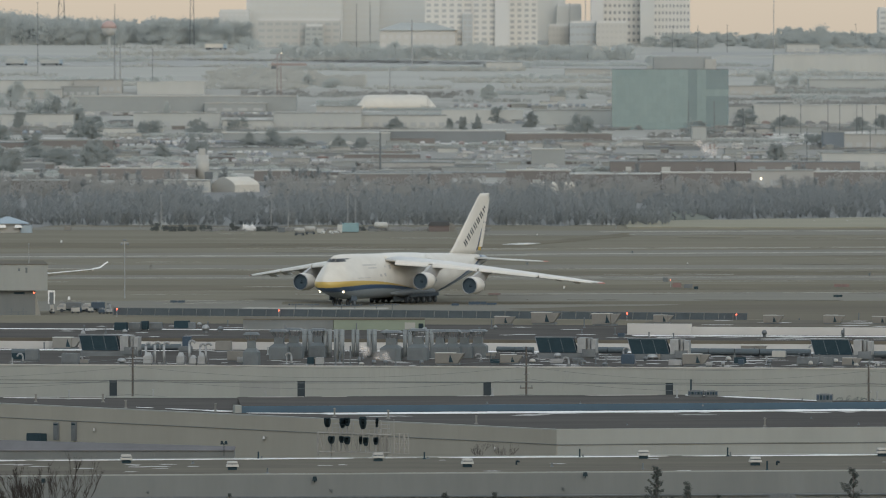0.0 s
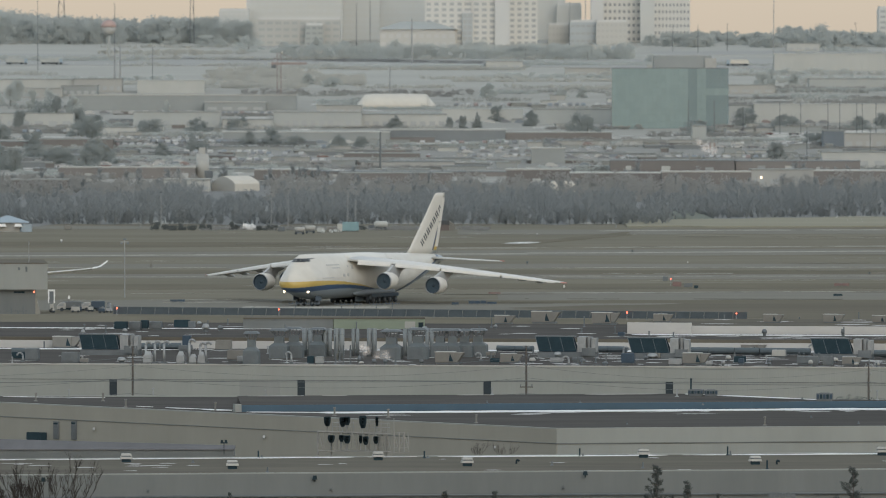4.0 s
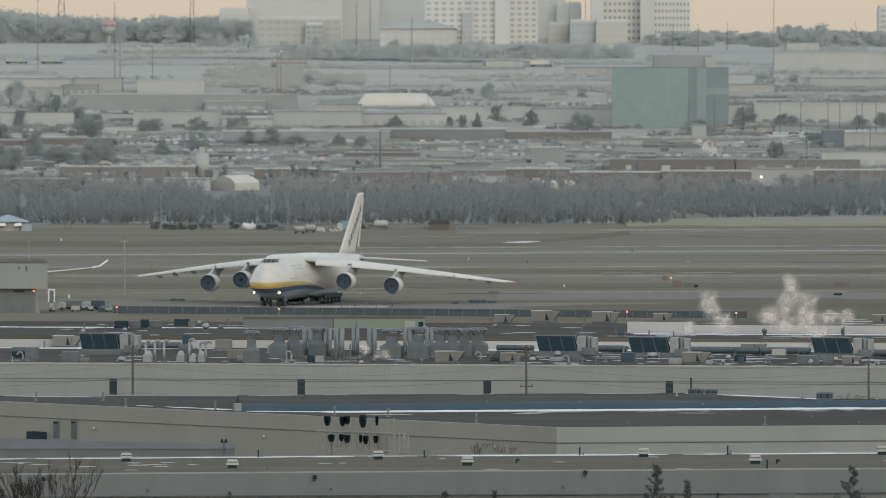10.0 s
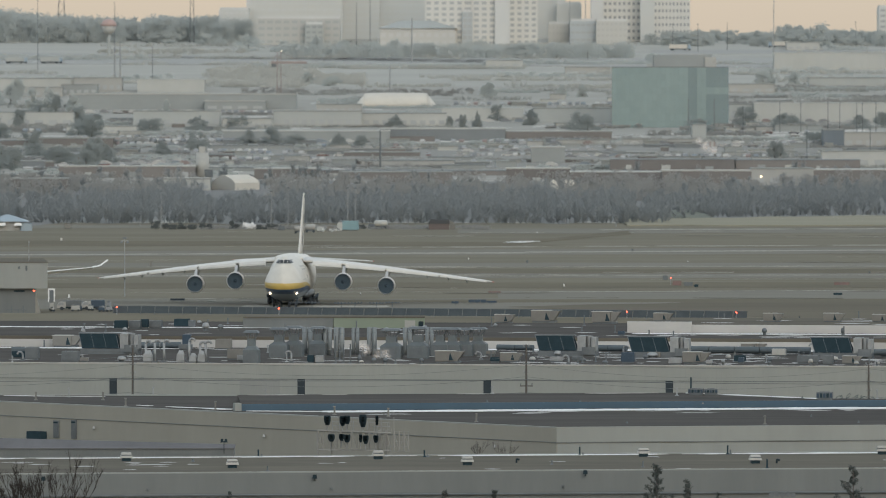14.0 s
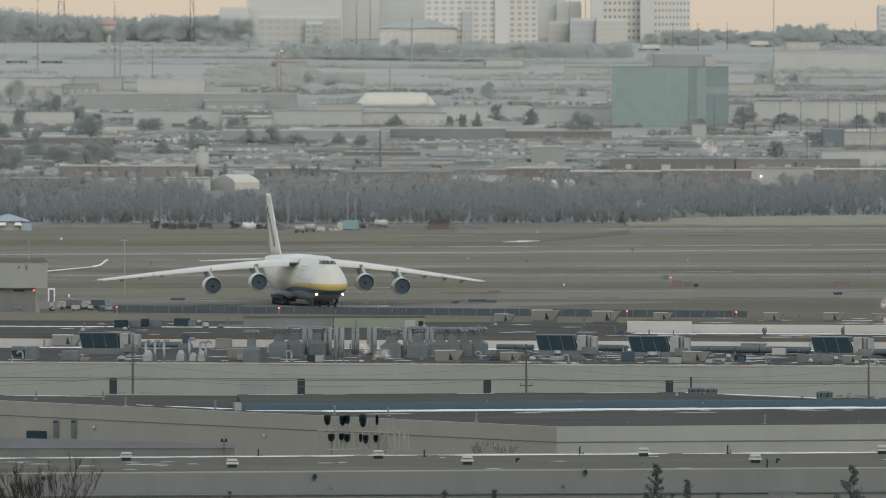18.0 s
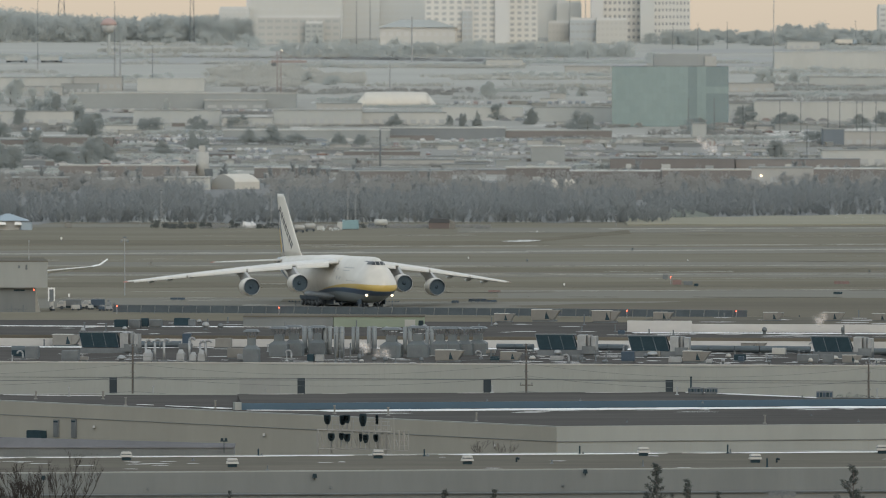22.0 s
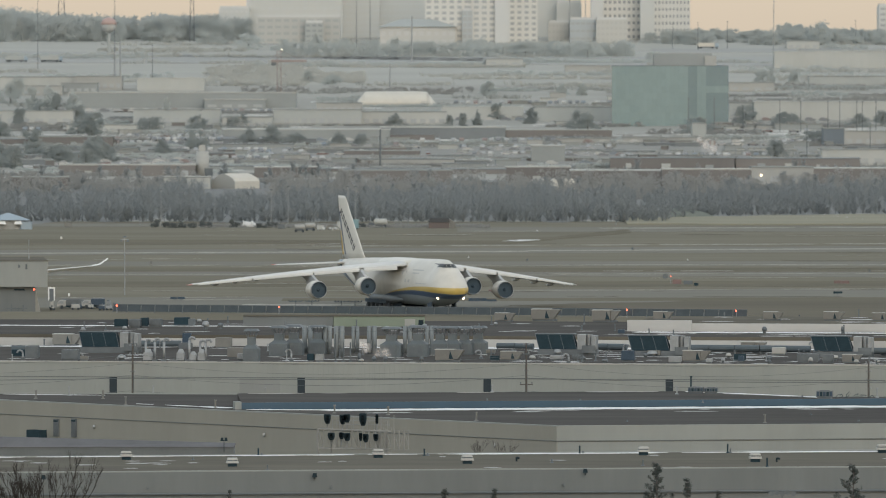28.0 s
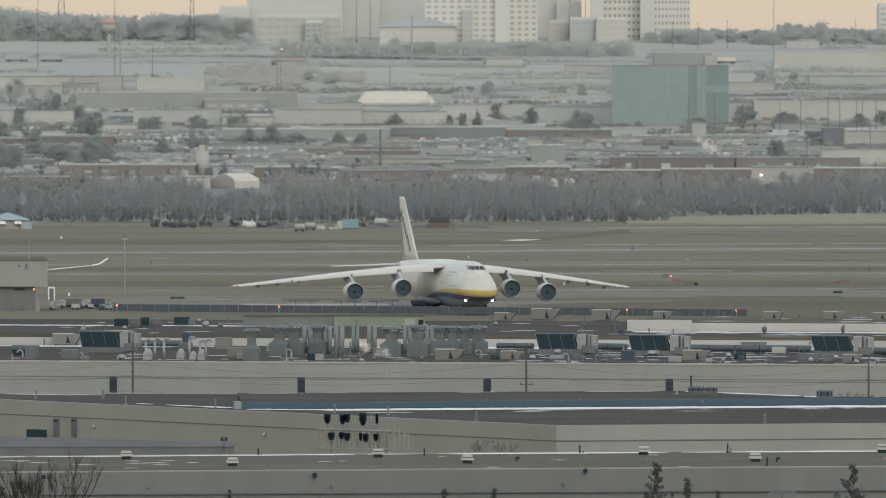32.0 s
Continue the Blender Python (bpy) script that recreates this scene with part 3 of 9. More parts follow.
# ---------------------------------------------------------------- near industrial halls
def outline_building(name, pts, z1, wall_mat, roof_mat, label, lip=0.35, lip_mat=None):
    """A flat-roofed hall on a footprint given anticlockwise."""
    t = thing(name, pose(0, 0, 0), label, "building")
    n = len(pts)
    for k in range(n):
        (xa, ya), (xb, yb) = pts[k], pts[(k + 1) % n]
        d = Vector((xb - xa, yb - ya, 0)).normalized()
        o = Vector((-d.y, d.x, 0)) * 0.3
        bm = bmesh.new()
        v = [bm.verts.new(p) for p in ((xa, ya, -0.3), (xb, yb, -0.3), (xb, yb, z1), (xa, ya, z1), (xa + o.x, ya + o.y, -0.3), (xb + o.x, yb + o.y, -0.3), (xb + o.x, yb + o.y, z1), (xa + o.x, ya + o.y, z1))]
        for q in ((0, 1, 2, 3), (7, 6, 5, 4), (0, 4, 5, 1), (1, 5, 6, 2), (2, 6, 7, 3), (3, 7, 4, 0)):
            bm.faces.new([v[i] for i in q])
        part("wall", bm, wall_mat, t)
        bm = bmesh.new()
        v = [bm.verts.new((x + d.x * e, y + d.y * e, z)) for z in (z1 + 0.004, z1 + lip) for x, y, e in ((xa - o.x * 0.02, ya - o.y * 0.02, 0), (xb - o.x * 0.02, yb - o.y * 0.02, 0), (xb + o.x * 1.5, yb + o.y * 1.5, -0.4), (xa + o.x * 1.5, ya + o.y * 1.5, 0.4))]
        for q in ((3, 2, 1, 0), (4, 5, 6, 7), (0, 1, 5, 4), (1, 2, 6, 5), (2, 3, 7, 6), (3, 0, 4, 7)):
            bm.faces.new([v[i] for i in q])
        part("coping", bm, lip_mat or wall_mat, t)
    bm = bmesh.new()
    mx, my = sum(p[0] for p in pts) / n, sum(p[1] for p in pts) / n
    inner = [(mx + (x - mx) * 0.996, my + (y - my) * 0.99) for x, y in pts]
    lo = [bm.verts.new((x, y, z1 - 0.35)) for x, y in inner]
    hi = [bm.verts.new((x, y, z1 + 0.008)) for x, y in inner]
    bm.faces.new(lo[::-1])
    bm.faces.new(hi)
    for k in range(n):
        bm.faces.new((lo[k], lo[(k + 1) % n], hi[(k + 1) % n], hi[k]))
    part("roof", bm, roof_mat, t)
    return t


def drift(x0, y0, x1, y1, z, width, seed, cover=0.6, label="thin strip of old snow on the roof", material=None):
    """An uneven strip of snow along a line, broken where cover is low."""
    rng = random.Random(seed)
    bm = bmesh.new()
    a, b = Vector((x0, y0, z)), Vector((x1, y1, z))
    d = (b - a)
    length = d.length
    d.normalize()
    o = Vector((-d.y, d.x, 0))
    step = 0.7 if length < 250 else 1.2
    n = max(3, int(length / step))
    cut = 0.5 - 0.55 * (cover - 0.5)
    rows = []
    for k in range(n + 1):
        s = length * k / n
        broad = 0.5 + 0.9 * noise.noise(Vector((s * (0.06 if width > 2 else 0.17), seed * 3.7, 0))) + 0.35 * noise.noise(Vector((s * 0.3, seed * 1.9, 5)))
        f = 1.0 if cover > 0.98 else max(0.0, min(1.0, (broad - cut) * 3.0 + 0.25))
        if k in (0, n):
            f *= 0.2
        if cover < 0.8 and length < 30:
            f *= min(1.0, 0.05 + 3.2 * min(s, length - s) / length)
        ragged = 0.8 + 0.3 * noise.noise(Vector((s * 0.23, seed, 9))) + 0.16 * noise.noise(Vector((s * 1.1, seed, 3)))
        p = a + d * s
        low = width * 0.12 * noise.noise(Vector((s * 0.35, seed, 14)))
        rows.append((f, p + o * (low + width * 0.5 * (1 - f)), p + o * (width * 0.5 + width * (ragged - 0.5) * f)))
    for (f, p, q), (g, r, t) in zip(rows, rows[1:]):
        if f + g < 0.12:
            continue
        v = [bm.verts.new(c + Vector((0, 0, h))) for c, h in ((p, 0.01), (r, 0.01), (t, 0.01), (q, 0.01), (p, 0.06), (r, 0.06), (t, 0.05), (q, 0.05))]
        for w in ((4, 5, 6, 7), (0, 1, 5, 4), (2, 3, 7, 6)):
            bm.faces.new([v[i] for i in w])
    if len(bm.faces) == 0:
        bm.free()
        return
    return solid("snow_strip", bm, material or SNOW, label, "snow", "stuff")


# front hall
FRONT_Z = 8.0
outline_building("front_hall", [(-48.6, 914.8), (49.5, 929.0), (51.53, 966.32), (-50.51, 948.47)], FRONT_Z, PANEL_F, ROOF_GREY, "long grey flat-roofed hall with a low parapet", 0.12, PANEL)
bm = bmesh.new()
tube(bm, (-60, 912.95, 5.96), (60, 930.3, 5.73), 0.12, 0.12, 6)
solid("wall_rail", bm, GALV_D, "dark horizontal rail along the grey wall", "rail", "structure")
drift(-44.93, 949.72 - 1.4, 46.37, 965.55 - 3.6, 8.02, 2.3, 3, 0.93)


THIN_SNOW = mat("thin_melting_snow", (0.5, 0.5, 0.49), (0.3, 0.295, 0.285), 0.7, 0.85, fine=4, stretch=(0.5, 1, 1))


def snow_patches(spots, seed, label):
    """Thin ragged islands of melting snow on a flat roof, joined in one mesh."""
    vs, fs = [], []
    for i, (x, y, z, rx, ry) in enumerate(spots):
        base, n = len(vs), 26
        vs.append((x, y, z + 0.05))
        for f, up in ((0.6, 0.045), (1.0, 0.008)):
            for k in range(n):
                a = math.tau * k / n
                q = Vector((math.cos(a) * 1.4, math.sin(a) * 1.4, seed + i * 3.1))
                r = f * max(0.12, 1 + 0.9 * noise.noise(q) + 0.5 * noise.noise(q * 3.3))
                # wind-blown tails along the wall
                tail = 1 + 0.8 * noise.noise(Vector((math.sin(a) * 4, seed, i)))
                vs.append((x + rx * r * tail * math.cos(a), y + ry * r * math.sin(a), z + up))
        for k in range(n):
            j = (k + 1) % n
            fs.append((base, base + 1 + k, base + 1 + j))
            fs.append((base + 1 + k, base + 1 + n + k, base + 1 + n + j, base + 1 + j))
    me = bpy.data.meshes.new("snow_patches")
    me.from_pydata(vs, [], fs)
    me.materials.append(THIN_SNOW)
    tagged(new("snow_patches", me), label, "snow", "", "stuff")


prng = random.Random(19)
spots = []
for k in range(20):
    x = prng.uniform(-42, -20) if k < 12 else prng.uniform(-20, 46)
    f = prng.choice((0.12, 0.2, 0.45, 0.6, 0.75, 0.85)) + prng.uniform(-0.05, 0.05)
    spots.append((x, 914.8 + (x + 48.6) * 0.145 + f * 33, 8.012, prng.uniform(0.4, 1.5) * (1 if k < 12 else 0.6), prng.uniform(0.25, 0.7)))
snow_patches(spots, 4, "thin ragged patches of old snow on the bitumen roof")


def roof_hatch(x, y, z, rz=6):
    t = thing("roof_hatch", pose(x, y, z, 0, 0, rz), "pale metal roof fan box on a dark curb", "roof fan", "roof fan boxes")
    part("curb", one_box(-0.42, 0.42, -0.42, 0.42, 0, 0.3), LOUVRE, t, "dark curb")
    part("skirt", one_box(-0.6, 0.6, -0.6, 0.6, 0.33, 0.55, taper=0.05), PALE_M, t)
    part("louvre", one_box(-0.46, 0.46, -0.46, 0.46, 0.55, 0.66), GALV_D, t)
    part("cap", one_box(-0.52, 0.52, -0.52, 0.52, 0.66, 0.84, taper=0.08), PALE_M, t)
    return t


for x, y, z in ((-20.41, 930.05, 8), (2.37, 936.11, 8), (30.57, 939.78, 8), (19.94, 954.77, 8), (43.93, 959.87, 8), (-6.42, 949.09, 8), (-31.17, 944.72, 8)):
    roof_hatch(x, y, z)


def vent_pipe(x, y, z, h=0.8, r=0.07, cap=True, material=None, nm="vent_pipe", label="thin roof vent pipe"):
    t = thing(nm, pose(x, y, z), label, "vent pipe", "roof vent pipes")
    bm = bmesh.new()
    tube(bm, (0, 0, 0), (0, 0, h), r, r, 8)
    part("pipe", bm, material or GALV, t)
    bm = bmesh.new()
    tube(bm, (0, 0, 0), (0, 0, 0.14), r * 2.6, r * 1.1, 8)
    part("flashing", bm, material or GALV, t)
    if cap:
        bm = bmesh.new()
        tube(bm, (0, 0, h), (0, 0, h + 0.1), r * 1.8, r * 1.2, 8)
        part("cap", bm, material or GALV, t)


for x, y, z, h in ((-18.34, 953.5, 8, 0.75), (-18, 953.5, 8, 0.3), (-1.85, 953.5, 8, 0.7), (-1.51, 953.5, 8, 0.25), (13.63, 957.31, 8, 0.85), (13.96, 957.31, 8, 0.3), (28.46, 959.87, 8, 0.9), (28.74, 959.87, 8, 0.45), (-24.58, 943.48, 8, 0.3), (10.64, 937.33, 8, 0.4), (31.36, 928.85, 8, 0.9), (19.39, 931.25, 8, 0.6), (-16.88, 922.88, 8, 0.5)):
    vent_pipe(x, y, z, h, 0.08, False, LOUVRE if h in (0.85, 0.9, 0.7, 0.75) else GALV_D)
for x, y, z in ((7.2, 941.01, 8), (32.67, 939.78, 8)):
    t = thing("gooseneck_vent", pose(x, y, z), "small dark bent roof vent", "vent pipe")
    bm = bmesh.new()
    tube(bm, (0, 0, 0), (0, 0, 0.4), 0.09, 0.09, 8)
    tube(bm, (0, 0, 0.4), (0.3, -0.05, 0.3), 0.09, 0.1, 8)
    part("pipe", bm, BLACK, t)


def wall_lamp(x, y, z):
    t = thing("wall_floodlight", pose(x, y, z), "dark floodlight bracketed on the grey wall", "floodlight", "wall floodlights")
    bm = bmesh.new()
    box(bm, -0.24, 0.24, -0.5, -0.15, -0.1, 0.28, taper=0.07)
    part("head", bm, BLACK, t)
    bm = bmesh.new()
    tube(bm, (0, 0.1, -0.3), (0, -0.3, -0.05), 0.04, 0.04, 6)
    part("bracket", bm, BLACK, t)


wall_lamp(-12.29, 920.0, 7.55)
for x, y, z in ((-10.73, 920.2, 6.45), (11.57, 923.4, 6.51), (-28.22, 917.7, 6.45)):
    t = thing("wall_bracket", pose(x, y, z), "small dark star-shaped wall bracket", "bracket")
    for a in (0.2, 1.25, 2.3):
        bm = bmesh.new()
        tube(bm, (-0.22 * math.cos(a), -0.06, -0.22 * math.sin(a)), (0.22 * math.cos(a), -0.06, 0.22 * math.sin(a)), 0.025, 0.025, 5)
        part("arm", bm, GALV_D, t)
    bm = bmesh.new()
    tube(bm, (0, 0.15, 0), (0, -0.12, 0), 0.09, 0.07, 8)
    part("boss", bm, GALV_D, t)
t = thing("twin_floodlight", pose(-22.46, 984, 7.69), "black twin floodlight on a short roof pole", "floodlight")
bm = bmesh.new()
tube(bm, (0, 0.6, -0.7), (0, 0.6, 0.55), 0.04, 0.04, 6)
part("pole", bm, BLACK, t)
for s in (-0.2, 0.2):
    part("lamp_head", one_box(s - 0.17, s + 0.17, 0.35, 0.75, 0.45, 0.8, taper=0.05), BLACK, t)
wall_lamp(13.69, 923.5, 7.81)
t = thing("wall_floodlight", pose(-38.1, 915.9, 7.55), "dark floodlight bracketed on the grey wall", "floodlight", "wall floodlights")
bm = bmesh.new()
box(bm, -0.22, 0.22, -0.7, -0.3, -0.1, 0.3, taper=0.06)
part("head", bm, BLACK, t)
bm = bmesh.new()
tube(bm, (0, 0.2, -0.2), (0, -0.4, 0), 0.05, 0.05, 6)
part("bracket", bm, BLACK, t)

# middle hall with an oblique corner
MID_Z = 8.5
CX, CY = 11.95, 1010.6
LX, LY = -61.3, 1095.6
RX, RY = 54.8, 1017.9
outline_building("middle_hall", [(CX, CY), (RX, RY), (RX, 1080), (7.49, 1098), (LX, 1104), (LX, LY)], MID_Z, [PANEL_D], GRAVEL, "beige panelled hall with a dark gravel roof", 0.14, PANEL)


def wall_band(x0, y0, x1, y1, z, material, r=0.05, name="wall_band", label="dark seam along the wall"):
    bm = bmesh.new()
    tube(bm, (x0, y0, z), (x1, y1, z), r, r, 6)
    solid(name, bm, material, label, "trim", "structure")


wall_band(CX, CY - 0.06, RX, RY - 0.06, 6.99, PANEL_F)
wall_band(CX, CY - 0.06, LX, LY - 0.06, 7.02, PANEL_F)
# lighter ribbed sheets on the right-hand face
ribs = thing("ribbed_cladding", pose(CX, CY, 0, 0, 0, math.degrees(math.atan2(RY - CY, RX - CX))), "pale ribbed sheet cladding on the hall wall", "cladding", kind="structure")
L = math.hypot(RX - CX, RY - CY)
part("upper_sheet", one_box(0, L, -0.05, -0.003, 7.06, MID_Z - 0.02), PANEL, ribs)
rib = bmesh.new()
box(rib, 0, 0.6, -0.014, -0.003, 3.0, 6.9)
rib_me = finish("rib", rib, PANEL)
for k in range(int(L / 0.62)):
    shared("rib", rib_me, ribs, pose(k * 0.62 + 0.1, 0, 0))
bm = bmesh.new()
for k in range(int(L / 0.62)):
    box(bm, k * 0.62 + 0.36, k * 0.62 + 0.41, -0.07, -0.003, 6.94, 7.09)
part("clip", bm, GALV_D, ribs)
# things on the left-hand face
FACE = math.degrees(math.atan2(LY - CY, LX - CX)) + 180


def face_at(xp):
    """Where the camera's bearing xp meets the slanting wall."""
    dx, dy = LX - CX, LY - CY
    s = (CX - xp * CY) / (xp * dy - dx)
    return CX + s * dx, CY + s * dy


def on_face(xp, z, w, h, depth, material, name, label, cat):
    """Fixed to the slanting wall where the camera's bearing xp (per mille) meets it."""
    x, y = face_at(xp)
    t = thing(name, pose(x, y, z, 0, 0, FACE), label, cat)
    part("frame", one_box(-w / 2, w / 2, -depth, 0.05, 0, h), material, t)
    for k in range(6):
        part("slat", one_box(-w / 2 + 0.06, w / 2 - 0.06, -depth - 0.05, -depth - 0.003, h * (k + 0.2) / 6.2, h * (k + 0.75) / 6.2), LOUVRE if k == 5 else GALV_D, t)
    return t


on_face(-0.04020, 4.8, 0.85, 1.95, 0.2, GALV_D, "wall_louvre", "tall grey louvred wall vent", "vent")
on_face(-0.03835, 4.8, 0.8, 2.1, 0.2, GALV_D, "wall_louvre", "tall grey louvred wall vent", "vent")
x, y = face_at(-0.04241)
t = thing("condenser_unit", pose(x, y - 0.75, 4.55, 0, 0, FACE), "blue-grey condenser unit on a wall bracket", "air conditioner")
part("casing", one_box(-1.0, 1.4, -0.5, 0.5, 0, 0.9), LOUVRE, t)
part("grille", one_box(-0.4, 1.2, -0.56, -0.5, 0.1, 0.8), LOUVRE, t)
part("duct", one_box(-1.4, -1.0, -0.3, 0.3, 0.1, 0.8, taper=0.05), GALV_D, t)
part("bracket", one_box(-1.2, 1.3, -0.4, 0.8, -0.12, -0.003), GALV_D, t)
for xp, z in ((-0.01865, 6.2), (-0.03635, 6.15), (0.00541, 6.3)):
    x, y = face_at(xp)
    t = thing("security_lamp", pose(x, y - 0.35, z), "small white wall lamp", "lamp")
    bm = bmesh.new()
    box(bm, -0.15, 0.15, -0.2, 0.15, -0.1, 0.15, taper=0.04)
    part("head", bm, GALV, t)
    bm = bmesh.new()
    tube(bm, (0, 0, -0.3), (0, 0, -0.1), 0.04, 0.04, 6)
    tube(bm, (0, 0, -0.25), (0, 0.6, -0.25), 0.03, 0.03, 5)
    part("arm", bm, GALV_D, t)

# raised roof section with the blue parapet
bx0, by0, bx1, by1 = -22.22, 1057.28, 57.73, 1070.99
t = thing("raised_roof", pose(0, 0, 0), "raised gravel roof edged by a faded blue parapet", "building")
ang = math.atan2(by1 - by0, bx1 - bx0)
L2 = math.hypot(bx1 - bx0, by1 - by0)
t.matrix_basis = pose(bx0, by0, 0, 0, 0, math.degrees(ang))
n_pan = 24
pan_me = finish("parapet_panel", one_box(0.002, L2 / n_pan - 0.002, 0, 0.25, MID_Z - 0.3, MID_Z + 0.74), BLUE_TRIM)
for k in range(n_pan):
    shared("parapet_panel", pan_me, t, pose(k * L2 / n_pan, 0, 0))
inv_t = t.matrix_basis.inverted()
edge = [inv_t @ Vector((x, y, 0)) for x, y in ((bx0 + 0.02, by0 + 0.3), (bx1, by1 + 0.3), (bx1, by1 + 3.5), (42.11, 1075.29), (27.04, 1092.96), (-23.25, 1086.16))]
bm = bmesh.new()
lo, hi = [bm.verts.new((e.x, e.y, MID_Z - 0.3)) for e in edge], [bm.verts.new((e.x, e.y, MID_Z + 0.68)) for e in edge]
bm.faces.new(lo[::-1])
bm.faces.new(hi)
for k in range(len(edge)):
    bm.faces.new((lo[k], lo[(k + 1) % len(edge)], hi[(k + 1) % len(edge)], hi[k]))
part("roof", bm, GRAVEL, t, "dark brown gravel roof")
drift(27.04, 1092.96 - 2.5, 42.11, 1075.29 - 2.5, MID_Z + 0.69, 2.0, 35, 0.9)
drift(-22.57, 1086.16 - 2.5, 26.67, 1092.96 - 2.5, MID_Z + 0.69, 1.6, 36, 0.45, material=THIN_SNOW)
part("end_cap", one_box(-0.75, -0.01, -0.3, 1.2, MID_Z - 0.3, MID_Z + 0.85), PANEL, t, "pale end block")
drift(bx0 + 0.5, by0 - 1.7, bx0 + 10, by0 - 3.0, MID_Z + 0.01, 1.6, 20, 1.0, "thin start of a snow strip along the parapet")
drift(bx0 + 9, by0 - 5.2, bx1, by1 - 6.5, MID_Z + 0.01, 5.4, 21, 1.0, "long strip of old snow against the parapet")
snow_patches([(x, by0 + (x - bx0) * 0.171 - prng.uniform(7, 15), MID_Z + 0.012, prng.uniform(0.4, 2.2), prng.uniform(0.3, 0.8)) for x in [prng.uniform(bx0 + 14, bx1) for k in range(22)]], 9, "ragged patches of old snow before the blue parapet")
drift(-38.01 , 1074.89, -24.08, 1058.85 + 1.0, MID_Z + 0.01, 2.4, 31, 0.85)
drift(-50.73, 1099.86, -38.94, 1096.47, MID_Z + 0.01, 2.4, 33, 0.7)
for x, y, z in ((-35.37, 1070.03, 8.5), (-25.14, 1060.44, 8.5), (-11.82, 1046.37, 8.5), (-5.94, 1041.76, 8.5), (3.56, 1026.7, 8.5), (34.22, 1020.79, 8.5), (-46.14, 1088.06, 8.5), (-38.53, 1088.06, 8.5)):
    vent_pipe(x, y, z, 0.85, 0.1, True, BEIGE_M)
for x, y, z in ((15.23, 1065.19, 9.19), (40.22, 1075.03, 9.19), (4.89, 1065.19, 9.19), (28.65, 1058.73, 9.19), (19.63, 1023.74, 8.5), (39.95, 1041.76, 8.5), (44.38, 1025.22, 8.5)):
    vent_pipe(x, y, z, 0.25, 0.06, False, GALV_D)

# low corrugated shed between the halls
t = thing("corrugated_shed", pose(-48.9, 985, 0), "low grey corrugated shed wall", "shed")
part("body", one_box(0, 27.4625, 0, 5, -0.2, 7.42), PANEL_F, t)
bm = bmesh.new()
w, zr = 27.4915, 7.42
v = [bm.verts.new(p) for p in ((-0.1, -0.12, zr + 0.004), (w, -0.12, zr + 0.004), (w, 6, zr + 0.03), (-0.1, 6, zr + 0.03), (-0.1, -0.12, zr + 0.1), (w, -0.12, zr + 0.1), (w, 6, zr + 0.25), (-0.1, 6, zr + 1.0))]
for q in ((3, 2, 1, 0), (4, 5, 6), (4, 6, 7), (0, 1, 5, 4), (1, 2, 6, 5), (2, 3, 7, 6), (3, 0, 4, 7)):
    bm.faces.new([v[i] for i in q])
part("roof", bm, mat("faded_grey_shed_roof", (0.155, 0.152, 0.155), (0.122, 0.12, 0.123), 0.3, 0.8, stretch=(1, 0.2, 1)), t, "faded grey sloping roof")
cor = finish("corrugation", one_box(0, 0.16, -0.08, -0.003, 6.31, 7.36), PANEL_F)
for k in range(80):
    shared("corrugation", cor, t, pose(k * 0.34 + 0.1, 0, 0))


# ---------------------------------------------------------------- signal gantry
TRUSS = mat("pale_truss_steel", (0.30, 0.30, 0.282), (0.21, 0.21, 0.198), 0.6, 0.6, fine=5)


